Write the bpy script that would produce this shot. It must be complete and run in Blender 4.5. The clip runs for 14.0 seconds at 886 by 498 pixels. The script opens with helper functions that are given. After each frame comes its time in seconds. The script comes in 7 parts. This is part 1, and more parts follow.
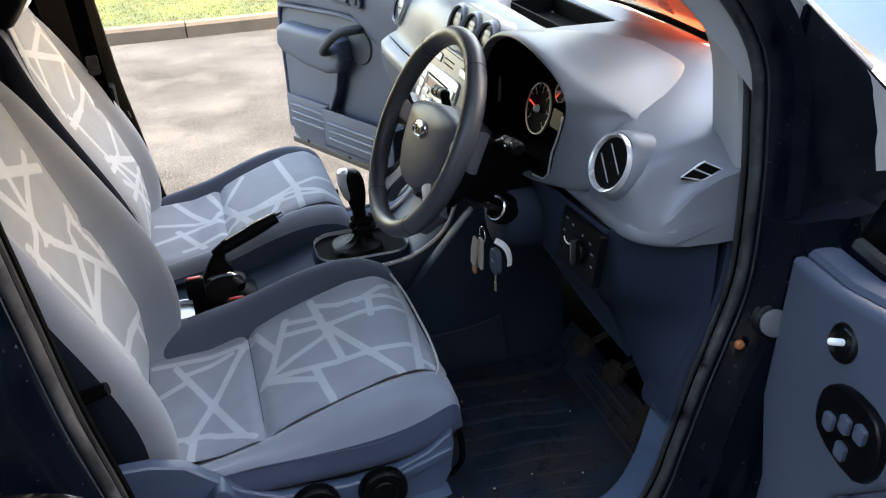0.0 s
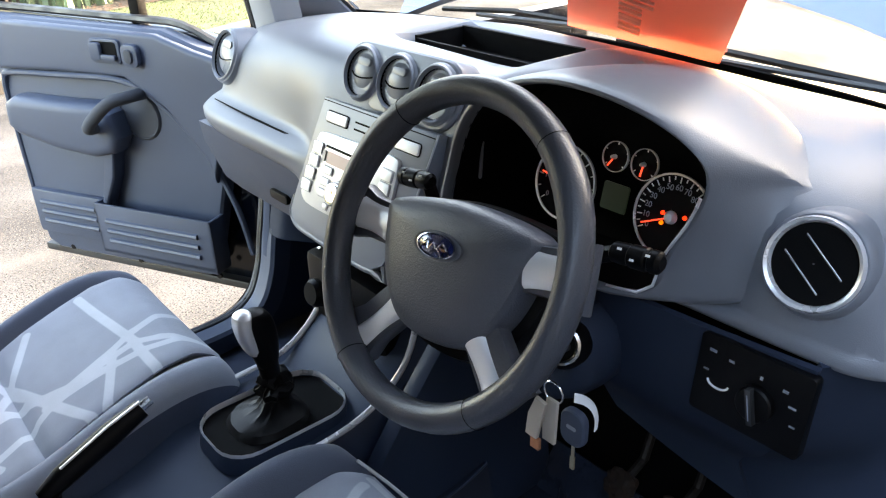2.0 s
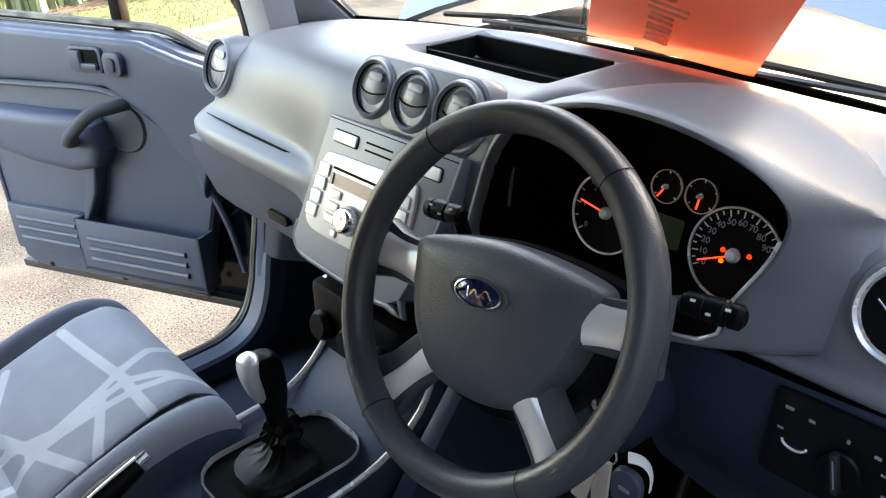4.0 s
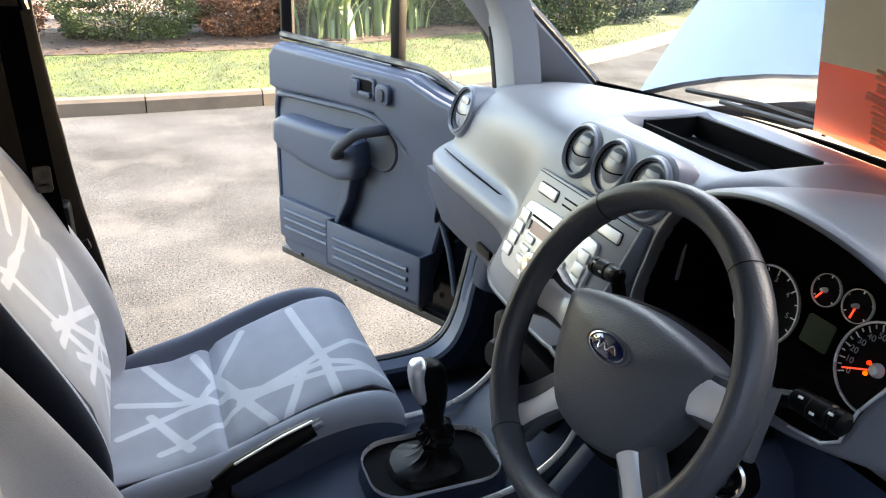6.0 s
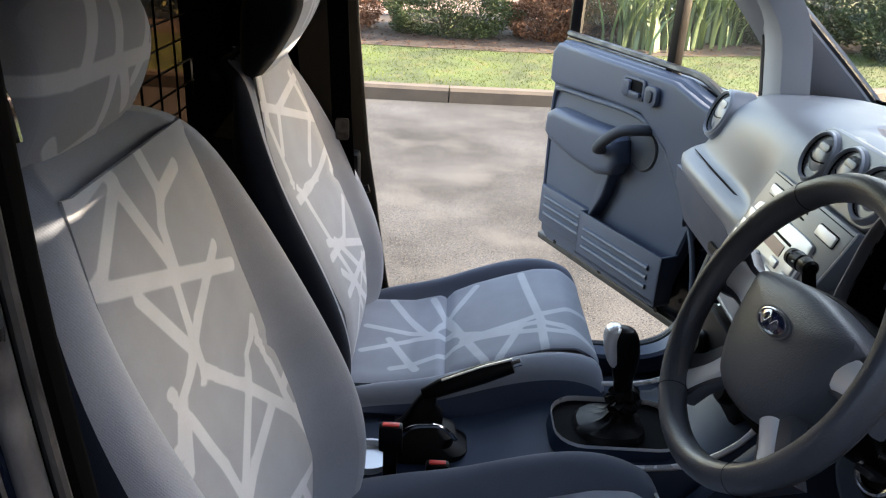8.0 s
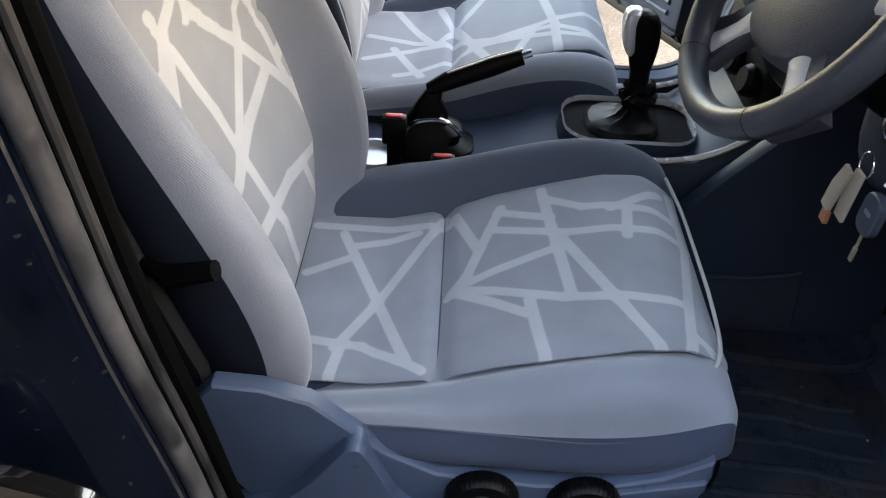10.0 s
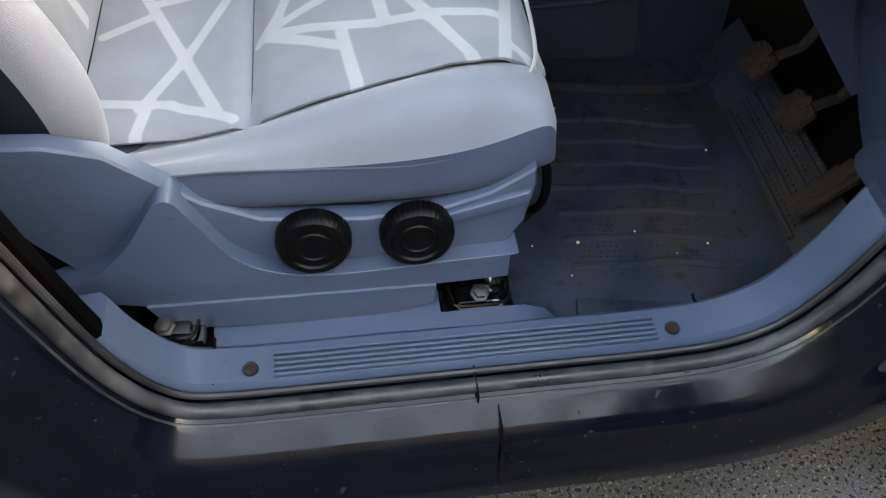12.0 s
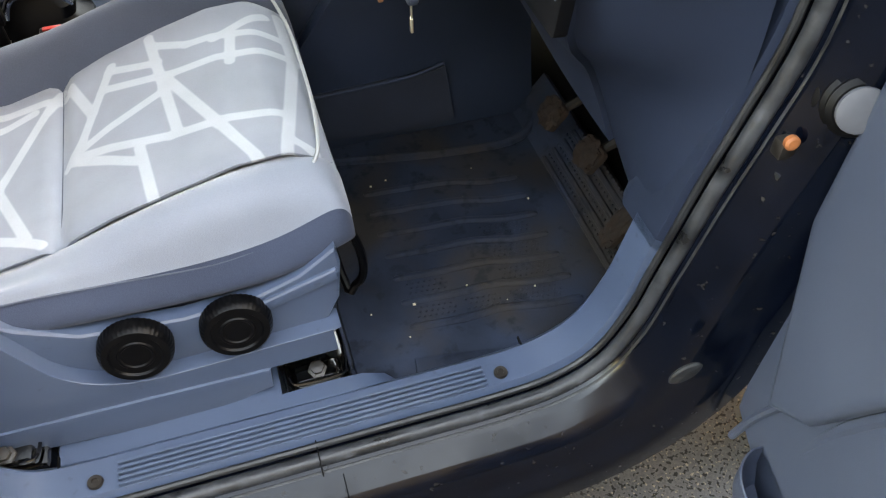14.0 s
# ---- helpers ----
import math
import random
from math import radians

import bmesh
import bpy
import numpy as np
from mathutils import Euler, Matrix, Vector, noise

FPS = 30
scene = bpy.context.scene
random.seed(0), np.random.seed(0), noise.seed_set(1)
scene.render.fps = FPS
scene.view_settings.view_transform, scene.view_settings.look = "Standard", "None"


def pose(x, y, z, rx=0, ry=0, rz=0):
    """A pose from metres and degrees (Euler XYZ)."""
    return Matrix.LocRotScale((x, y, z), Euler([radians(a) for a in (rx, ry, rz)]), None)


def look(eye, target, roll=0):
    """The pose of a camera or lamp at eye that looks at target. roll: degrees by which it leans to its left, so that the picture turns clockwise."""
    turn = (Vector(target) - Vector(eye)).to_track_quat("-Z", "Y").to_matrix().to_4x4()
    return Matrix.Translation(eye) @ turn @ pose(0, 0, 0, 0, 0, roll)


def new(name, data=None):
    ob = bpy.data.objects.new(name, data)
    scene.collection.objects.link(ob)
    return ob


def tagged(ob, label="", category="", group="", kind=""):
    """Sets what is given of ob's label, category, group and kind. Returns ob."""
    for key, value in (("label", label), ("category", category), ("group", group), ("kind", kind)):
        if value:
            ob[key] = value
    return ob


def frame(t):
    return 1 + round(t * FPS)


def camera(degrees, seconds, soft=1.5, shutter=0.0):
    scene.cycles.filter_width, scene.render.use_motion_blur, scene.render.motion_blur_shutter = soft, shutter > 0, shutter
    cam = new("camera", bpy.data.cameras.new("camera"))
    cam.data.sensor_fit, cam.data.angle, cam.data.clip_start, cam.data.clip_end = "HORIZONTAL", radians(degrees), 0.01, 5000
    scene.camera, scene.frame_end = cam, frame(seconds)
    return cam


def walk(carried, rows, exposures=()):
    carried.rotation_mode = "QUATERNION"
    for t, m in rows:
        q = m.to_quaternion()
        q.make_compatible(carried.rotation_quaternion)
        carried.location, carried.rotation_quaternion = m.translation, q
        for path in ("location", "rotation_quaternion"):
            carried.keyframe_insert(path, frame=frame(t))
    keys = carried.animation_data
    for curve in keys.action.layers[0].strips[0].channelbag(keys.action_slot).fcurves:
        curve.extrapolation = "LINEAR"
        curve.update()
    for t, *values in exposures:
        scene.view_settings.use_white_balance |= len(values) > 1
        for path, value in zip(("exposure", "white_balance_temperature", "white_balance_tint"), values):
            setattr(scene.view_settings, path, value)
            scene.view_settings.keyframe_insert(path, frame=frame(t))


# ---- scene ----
cam = camera(59.5, 14.0, 1.2)
PATH = [
    (0, (0.0247, -1.5991, 1.6164), (0.4172, -0.3480, 0.8879), -1.62),
    (0.5, (-0.0690, -1.3832, 1.5885), (0.4591, -0.1746, 0.8741), -0.11),
    (1, (-0.1303, -1.1862, 1.5680), (0.5639, -0.0439, 0.8873), 0.67),
    (1.5, (-0.1060, -1.0217, 1.5307), (0.6879, 0.0666, 0.8709), -0.11),
    (2, (-0.0874, -0.9155, 1.5082), (0.7652, 0.1165, 0.8313), -1.64),
    (2.2, (-0.0778, -0.8851, 1.5071), (0.7863, 0.1278, 0.8162), -2.17),
    (4.3, (-0.0632, -0.7946, 1.5111), (0.8187, 0.2099, 0.8305), -1.39),
    (4.5, (-0.0691, -0.7977, 1.5135), (0.8021, 0.2228, 0.8430), -0.98),
    (5, (-0.0796, -0.8207, 1.5255), (0.7314, 0.2601, 0.8742), 0.17),
    (5.5, (-0.0760, -0.8721, 1.5325), (0.6194, 0.3053, 0.9159), 1.55),
    (6, (-0.0495, -0.9310, 1.5518), (0.4655, 0.3439, 0.9523), 2.18),
    (6.5, (-0.0164, -1.0229, 1.5638), (0.2780, 0.3374, 1.0044), 3.64),
    (7, (0.0044, -1.0647, 1.5642), (0.0887, 0.3369, 1.0366), 3.89),
    (7.2, (0.0043, -1.0806, 1.5659), (0.0404, 0.3223, 1.0360), 3.64),
    (9.3, (0.0142, -1.1216, 1.4414), (0.0127, 0.1205, 0.6004), 3.17),
    (9.5, (0.0136, -1.1254, 1.4256), (0.0172, 0.0936, 0.5514), 3.32),
    (10, (0.0258, -1.1316, 1.3886), (0.0298, 0.0184, 0.4255), 3.52),
    (10.5, (0.0390, -1.1395, 1.3610), (0.0736, -0.0760, 0.3039), 4.68),
    (11, (0.0726, -1.1695, 1.3187), (0.1303, -0.1905, 0.1836), 3.97),
    (11.5, (0.0991, -1.1820, 1.2938), (0.2057, -0.2666, 0.1103), 3.55),
    (12, (0.1358, -1.1777, 1.3020), (0.3020, -0.2941, 0.1014), 3.84),
    (12.5, (0.1883, -1.1829, 1.3198), (0.3995, -0.3024, 0.1239), 3.15),
    (13, (0.2409, -1.1969, 1.3291), (0.4999, -0.3067, 0.1499), 2.01),
    (13.5, (0.2926, -1.2158, 1.3462), (0.5989, -0.3301, 0.1750), 0.92),
    (14, (0.2778, -1.2323, 1.3652), (0.5763, -0.2897, 0.2372), 0.24),
]
EXPOSURES = [(0.0, 4.24, 8500, 15), (1.0, 4.5, 8250, 15), (1.5, 4.44, 8250, 15), (2.0, 4.52, 8300, 15), (5.0, 4.38, 8800, 15), (5.5, 4.42, 8600, 15), (6.0, 4.27, 8350, 15), (7.0, 4.04, 7950, 15), (9.3, 3.45, 8600, 15), (10.0, 4.48, 9200, 15), (10.5, 4.86, 9700, 15), (11.5, 4.9, 10600, 15), (12.5, 5.78, 11500, 15), (13.5, 5.82, 12300, 15), (14.0, 5.8, 12300, 15)]
walk(cam, [(t, look(eye, target, roll)) for t, eye, target, roll in PATH], EXPOSURES)

# ---- world and light ----
SUN_EL, SUN_AZ = radians(17), radians(3)          # azimuth counted from +x (car's nose) towards +y
world = bpy.data.worlds.new("sky")
scene.world = world
world.use_nodes = True
wn = world.node_tree.nodes
sky = wn.new("ShaderNodeTexSky")
sky.sky_type, sky.sun_disc = "NISHITA", False
sky.sun_elevation, sky.sun_rotation = SUN_EL, radians(90) - SUN_AZ
sky.dust_density = 1.5
wn["Background"].inputs["Strength"].default_value = 0.15
world.node_tree.links.new(sky.outputs[0], wn["Background"].inputs["Color"])
sun = new("sun", bpy.data.lights.new("sun", "SUN"))
sun.data.energy, sun.data.angle, sun.data.color = 4.0, radians(0.6), (1.0, 0.93, 0.82)
sun_dir = Vector((math.cos(SUN_EL) * math.cos(SUN_AZ), math.cos(SUN_EL) * math.sin(SUN_AZ), math.sin(SUN_EL)))
sun.matrix_basis = look(sun_dir * 30, (0, 0, 0))


# ---- materials ----
def mat(name, color, rough=0.6, metal=0.0, var=0.15, scale=6.0, bump=0.0, bscale=600.0, spec=0.5, coat=0.0, fine=0.0, rvar=0.1, sheen=0.0):
    """Principled surface with two scales of colour variation, uneven gloss and grain relief."""
    m = bpy.data.materials.new(name)
    m.use_nodes = True
    nt = m.node_tree
    p = nt.nodes["Principled BSDF"]
    tc = nt.nodes.new("ShaderNodeTexCoord")
    n1 = nt.nodes.new("ShaderNodeTexNoise")
    n1.inputs["Scale"].default_value, n1.inputs["Detail"].default_value = scale, 6
    n2 = nt.nodes.new("ShaderNodeTexNoise")
    n2.inputs["Scale"].default_value, n2.inputs["Detail"].default_value = bscale, 2
    for n in (n1, n2):
        nt.links.new(tc.outputs["Object"], n.inputs["Vector"])
    ramp = nt.nodes.new("ShaderNodeMapRange")
    ramp.inputs["From Min"].default_value, ramp.inputs["From Max"].default_value = 0.3, 0.7
    ramp.inputs["To Min"].default_value, ramp.inputs["To Max"].default_value = 1 - var, 1 + var
    nt.links.new(n1.outputs["Fac"], ramp.inputs["Value"])
    add = nt.nodes.new("ShaderNodeMath")
    add.operation = "MULTIPLY_ADD"
    add.inputs[1].default_value = fine * 2
    nt.links.new(n2.outputs["Fac"], add.inputs[0])
    off = nt.nodes.new("ShaderNodeMath")
    off.operation = "SUBTRACT"
    off.inputs[1].default_value = fine
    nt.links.new(ramp.outputs[0], off.inputs[0])
    nt.links.new(off.outputs[0], add.inputs[2])
    mul = nt.nodes.new("ShaderNodeVectorMath")
    mul.operation = "SCALE"
    mul.inputs[0].default_value = color
    nt.links.new(add.outputs[0], mul.inputs["Scale"])
    nt.links.new(mul.outputs["Vector"], p.inputs["Base Color"])
    rr = nt.nodes.new("ShaderNodeMapRange")
    rr.inputs["From Min"].default_value, rr.inputs["From Max"].default_value = 0.3, 0.7
    rr.inputs["To Min"].default_value, rr.inputs["To Max"].default_value = max(0.02, rough - rvar), min(1, rough + rvar)
    nt.links.new(n1.outputs["Fac"], rr.inputs["Value"])
    nt.links.new(rr.outputs[0], p.inputs["Roughness"])
    p.inputs["Metallic"].default_value, p.inputs["Specular IOR Level"].default_value = metal, spec
    p.inputs["Coat Weight"].default_value, p.inputs["Coat Roughness"].default_value = coat, 0.05
    p.inputs["Sheen Weight"].default_value, p.inputs["Sheen Roughness"].default_value = sheen, 0.4
    if bump:
        b = nt.nodes.new("ShaderNodeBump")
        b.inputs["Strength"].default_value, b.inputs["Distance"].default_value = bump, 0.0006
        nt.links.new(n2.outputs["Fac"], b.inputs["Height"])
        nt.links.new(b.outputs[0], p.inputs["Normal"])
    m.diffuse_color = (*color, 1)
    return m


def glow(name, color, strength):
    m = mat(name, color, 0.4)
    p = m.node_tree.nodes["Principled BSDF"]
    p.inputs["Emission Color"].default_value, p.inputs["Emission Strength"].default_value = (*color, 1), strength
    return m


def soiled(m, color, scale, low, high, amount=1.0, rough=None, detail=4):
    """Lays patches of dirt, dust or pale grit of their own colour over a surface."""
    nt = m.node_tree
    p = nt.nodes["Principled BSDF"]
    tc, nz, mr, mx = nt.nodes.new("ShaderNodeTexCoord"), nt.nodes.new("ShaderNodeTexNoise"), nt.nodes.new("ShaderNodeMapRange"), nt.nodes.new("ShaderNodeMix")
    nz.inputs["Scale"].default_value, nz.inputs["Detail"].default_value = scale, detail
    nt.links.new(tc.outputs["Object"], nz.inputs["Vector"])
    mr.inputs["From Min"].default_value, mr.inputs["From Max"].default_value, mr.inputs["To Max"].default_value = low, high, amount
    nt.links.new(nz.outputs["Fac"], mr.inputs["Value"])
    mx.data_type = "RGBA"
    base = p.inputs["Base Color"].links[0].from_socket
    nt.links.new(mr.outputs[0], mx.inputs[0])
    nt.links.new(base, mx.inputs[6])
    mx.inputs[7].default_value = (*color, 1)
    nt.links.new(mx.outputs[2], p.inputs["Base Color"])
    if rough is not None:
        mf = nt.nodes.new("ShaderNodeMix")
        nt.links.new(mr.outputs[0], mf.inputs[0])
        nt.links.new(p.inputs["Roughness"].links[0].from_socket, mf.inputs[2])
        mf.inputs[3].default_value = rough
        nt.links.new(mf.outputs[0], p.inputs["Roughness"])


def clear_glass(name, tint=(0.93, 0.96, 0.95), dirt=0.02):
    """Thin pane: see-through with a Fresnel gloss and a faint film of dust."""
    m = bpy.data.materials.new(name)
    m.use_nodes = True
    nt = m.node_tree
    nt.nodes.remove(nt.nodes["Principled BSDF"])
    out = nt.nodes["Material Output"]
    tr, gl, df = nt.nodes.new("ShaderNodeBsdfTransparent"), nt.nodes.new("ShaderNodeBsdfGlossy"), nt.nodes.new("ShaderNodeBsdfDiffuse")
    tr.inputs["Color"].default_value = (*tint, 1)
    gl.inputs["Roughness"].default_value = 0.02
    df.inputs["Color"].default_value = (0.6, 0.6, 0.58, 1)
    lw, pw, fr = nt.nodes.new("ShaderNodeLayerWeight"), nt.nodes.new("ShaderNodeMath"), nt.nodes.new("ShaderNodeMath")
    lw.inputs["Blend"].default_value = 0.5
    pw.operation, fr.operation = "POWER", "MULTIPLY_ADD"
    pw.inputs[1].default_value, fr.inputs[1].default_value, fr.inputs[2].default_value = 5.0, 0.7, 0.05
    nt.links.new(lw.outputs["Facing"], pw.inputs[0])
    nt.links.new(pw.outputs[0], fr.inputs[0])
    a, b = nt.nodes.new("ShaderNodeMixShader"), nt.nodes.new("ShaderNodeMixShader")
    a.inputs[0].default_value = dirt
    nt.links.new(tr.outputs[0], a.inputs[1])
    nt.links.new(df.outputs[0], a.inputs[2])
    nt.links.new(fr.outputs[0], b.inputs[0])
    nt.links.new(a.outputs[0], b.inputs[1])
    nt.links.new(gl.outputs[0], b.inputs[2])
    nt.links.new(b.outputs[0], out.inputs["Surface"])
    return m


def fabric(name, ground, stripe, segs, axes, width):
    """Woven cloth printed with pale straight bands that cross each other; axes picks the two object coordinates of the cloth's plane."""
    m = mat(name, ground, 0.95, var=0.08, scale=14, bump=0.5, bscale=900, spec=0.2, fine=0.12, sheen=0.25)
    nt = m.node_tree
    L = nt.links.new
    tc = nt.nodes.new("ShaderNodeTexCoord")
    sep, com = nt.nodes.new("ShaderNodeSeparateXYZ"), nt.nodes.new("ShaderNodeCombineXYZ")
    L(tc.outputs["Object"], sep.inputs[0])
    L(sep.outputs[axes[0]], com.inputs[0])
    L(sep.outputs[axes[1]], com.inputs[1])
    wob = nt.nodes.new("ShaderNodeTexNoise")
    wob.inputs["Scale"].default_value = 300
    last = None

    def vm(op, a, b=None, s=None):
        n = nt.nodes.new("ShaderNodeVectorMath")
        n.operation = op
        for i, v in ((0, a), (1, b)):
            if v is None:
                continue
            if isinstance(v, tuple):
                n.inputs[i].default_value = v
            else:
                L(v, n.inputs[i])
        if s is not None:
            L(s, n.inputs["Scale"])
        return n

    for (ax, ay), (bx, by) in ((a, b) for line in segs for a, b in zip(line, line[1:])):
        d = (bx - ax, by - ay, 0.0)
        q = d[0] ** 2 + d[1] ** 2
        pa = vm("SUBTRACT", com.outputs[0], (ax, ay, 0.0))
        dot = vm("DOT_PRODUCT", pa.outputs[0], (d[0] / q, d[1] / q, 0.0))
        cl = nt.nodes.new("ShaderNodeClamp")
        L(dot.outputs["Value"], cl.inputs[0])
        along = vm("SCALE", d, None, cl.outputs[0])
        gap = vm("SUBTRACT", pa.outputs[0], along.outputs[0])
        ln = vm("LENGTH", gap.outputs[0])
        if last is None:
            last = ln.outputs["Value"]
        else:
            mn = nt.nodes.new("ShaderNodeMath")
            mn.operation = "SMOOTH_MIN"
            mn.inputs[2].default_value = 0.006
            L(last, mn.inputs[0])
            L(ln.outputs["Value"], mn.inputs[1])
            last = mn.outputs[0]
    mr = nt.nodes.new("ShaderNodeMapRange")
    mr.inputs["From Min"].default_value, mr.inputs["From Max"].default_value = width + 0.0012, width - 0.0012
    L(last, mr.inputs["Value"])
    mix = nt.nodes.new("ShaderNodeMix")
    mix.data_type = "RGBA"
    p = nt.nodes["Principled BSDF"]
    base = p.inputs["Base Color"].links[0].from_socket
    sc = vm("SCALE", tuple(b / a for a, b in zip(ground, stripe)))
    light = vm("MULTIPLY", base, tuple(b / a for a, b in zip(ground, stripe)))
    nt.nodes.remove(sc)
    L(mr.outputs[0], mix.inputs[0])
    L(base, mix.inputs[6])
    L(light.outputs[0], mix.inputs[7])
    L(mix.outputs[2], p.inputs["Base Color"])
    return m


# printed bands of the seat cloth, as lines across its plane
CUSHION_REAR = [[(-0.16, 0.13), (0.036, 0.118)], [(-0.102, 0.084), (-0.009, 0.106)], [(-0.118, 0.112), (-0.055, -0.031), (-0.01, -0.143)], [(0.029, 0.136), (-0.057, -0.036), (-0.101, -0.116)], [(-0.16, 0.025), (-0.097, 0.062)], [(-0.15, -0.1), (-0.089, -0.11), (-0.067, -0.113), (-0.018, -0.143), (0.01, -0.165)], [(-0.094, -0.114), (-0.101, -0.17)]]
CUSHION_FRONT = [[(0.044, 0.129), (0.078, 0.036)], [(0.108, 0.118), (0.062, -0.01), (0.04, -0.037)], [(0.094, 0.074), (0.191, 0.038), (0.352, 0.024)], [(0.105, 0.109), (0.173, 0.076)], [(0.165, 0.14), (0.178, 0.019), (0.189, -0.083)], [(0.17, 0.118), (0.217, 0.088), (0.342, 0.068)], [(0.253, 0.076), (0.327, 0.118)], [(0.276, 0.079), (0.268, 0.017)], [(0.065, -0.023), (0.181, 0.011)], [(0.184, 0.031), (0.241, -0.103), (0.285, -0.21)], [(0.044, -0.03), (0.181, -0.086), (0.32, -0.109)], [(0.048, -0.037), (0.135, -0.103)], [(0.139, -0.079), (0.153, -0.2)], [(0.346, 0.13), (0.349, 0.024), (0.305, -0.21)], [(0.316, -0.159), (0.34, -0.178)]]
PASSENGER_CUSHION = [[(-0.09, 0.15), (-0.029, 0.032)], [(-0.13, 0.05), (-0.001, 0.005), (0.126, -0.076), (0.29, -0.118)], [(0.087, -0.061), (0.185, -0.048), (0.233, -0.032), (0.32, 0.001)], [(0.161, -0.064), (0.218, -0.065), (0.261, -0.085), (0.31, -0.119)], [(0.003, 0.14), (0.1, -0.16)], [(0.08, 0.14), (0.016, 0.038)], [(0.2, 0.14), (0.221, -0.036)], [(-0.06, -0.115), (0.072, -0.072), (0.132, -0.078)], [(-0.13, -0.04), (-0.043, -0.006), (0.011, -0.01)], [(-0.087, -0.024), (-0.045, -0.11)], [(0.174, -0.081), (0.135, -0.17)], [(0.222, -0.09), (0.221, -0.16)]]
BACK_UPPER = [[(0.9, -0.1), (0.874, -0.077), (0.748, -0.015)], [(0.86, -0.157), (0.874, -0.077), (0.886, -0.004)], [(0.857, -0.065), (0.79, -0.157)], [(0.79, -0.165), (0.739, -0.022), (0.68, 0.14)], [(0.885, -0.004), (0.817, 0.017)], [(0.83, 0.075), (0.816, 0.014), (0.789, -0.006), (0.745, -0.01)], [(0.72, 0.105), (0.678, -0.002), (0.6, -0.15)], [(0.743, -0.02), (0.66, -0.03), (0.622, -0.035)], [(0.755, -0.105), (0.666, -0.042)]]
BACK_LOWER = [[(0.601, 0.138), (0.556, 0.055), (0.493, -0.061), (0.47, -0.105)], [(0.593, 0.136), (0.49, 0.14), (0.453, 0.147)], [(0.63, -0.03), (0.561, 0.045), (0.453, 0.147), (0.42, 0.22)], [(0.494, 0.14), (0.5, 0.2)], [(0.453, 0.147), (0.375, 0.18)], [(0.33, 0.23), (0.347, 0.176), (0.39, 0.023), (0.405, -0.13)], [(0.345, 0.18), (0.28, 0.2)], [(0.345, 0.17), (0.26, 0.15)], [(0.372, 0.085), (0.26, 0.16)], [(0.502, 0.09), (0.492, -0.02), (0.465, -0.13)], [(0.65, -0.11), (0.536, -0.076), (0.474, -0.071), (0.389, -0.049), (0.27, 0.0)], [(0.622, -0.104), (0.57, -0.15)]]
HEAD_BANDS = [[(0.96, -0.137), (0.957, -0.086), (0.955, 0.015), (0.95, 0.12)], [(1.05, 0.01), (0.96, -0.064)], [(1.04, 0.04), (0.944, 0.001), (0.9, 0.0)], [(0.955, 0.015), (0.9, 0.06)], [(1.0, 0.12), (0.93, 0.06)]]
PASSENGER_BACK = [[(0.79, -0.2), (0.683, 0.15), (0.63, 0.27)], [(0.77, 0.092), (0.752, -0.07), (0.709, -0.113)], [(0.76, 0.107), (0.694, 0.149), (0.638, 0.035)], [(0.8, -0.12), (0.745, -0.156), (0.658, -0.144)], [(0.659, 0.2), (0.589, 0.165)], [(0.599, -0.118), (0.59, 0.026), (0.611, 0.2)], [(0.585, -0.104), (0.454, -0.054), (0.3, 0.04)], [(0.483, -0.065), (0.398, 0.146)], [(0.493, 0.117), (0.456, 0.026), (0.467, -0.081)], [(0.457, -0.018), (0.3, 0.14)], [(0.379, -0.058), (0.368, 0.129)], [(0.406, -0.053), (0.28, 0.1)], [(0.36, 0.1), (0.26, -0.05)]]


def longer(lines, d):
    """Runs each band a little past its two ends."""
    out = []
    for ln in lines:
        p = [Vector(q) for q in ln]
        a, b = p[0] + (p[0] - p[1]).normalized() * d, p[-1] + (p[-1] - p[-2]).normalized() * d
        out.append([tuple(a)] + ln[1:-1] + [tuple(b)])
    return out


M_PLASTIC = mat("interior_plastic", (0.044, 0.058, 0.09), 0.5, spec=0.35, var=0.06, bump=0.35, bscale=900, rvar=0.06)
M_DASH = mat("dash_plastic", (0.145, 0.157, 0.184), 0.42, spec=0.6, var=0.06, bump=0.35, bscale=700, rvar=0.06)
# interior plastic with the shade below the dash put into its colour
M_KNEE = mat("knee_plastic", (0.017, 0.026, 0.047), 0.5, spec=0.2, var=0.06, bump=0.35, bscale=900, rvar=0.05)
M_PANEL = mat("satin_panel", (0.22, 0.24, 0.28), 0.32, var=0.04, rvar=0.05)
M_PILLAR = mat("pillar_trim", (0.3, 0.31, 0.33), 0.6, var=0.05, bump=0.2, bscale=800)
M_TRIM = mat("blue_trim_plastic", (0.054, 0.083, 0.138), 0.36, spec=0.8, var=0.08, bump=0.3, bscale=900, rvar=0.03)
M_BLACK = mat("black_plastic", (0.002, 0.002, 0.0025), 0.4, spec=0.14, var=0.2, bump=0.2, bscale=700)
# near-black; in cavities and the footwell it stands for their shade
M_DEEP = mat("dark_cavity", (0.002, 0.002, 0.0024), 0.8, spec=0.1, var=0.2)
M_RUBBER = mat("rubber", (0.014, 0.015, 0.017), 0.5, var=0.5, scale=26, bump=0.3, bscale=300, rvar=0.2)
M_SEAL = mat("worn_door_seal", (0.026, 0.028, 0.032), 0.45, var=0.75, scale=28, bump=0.4, bscale=240, fine=0.3, rvar=0.2)
M_MAT = mat("rubber_mat", (0.02, 0.029, 0.048), 0.72, spec=0.14, var=0.45, scale=9, bump=0.4, bscale=260, rvar=0.2)
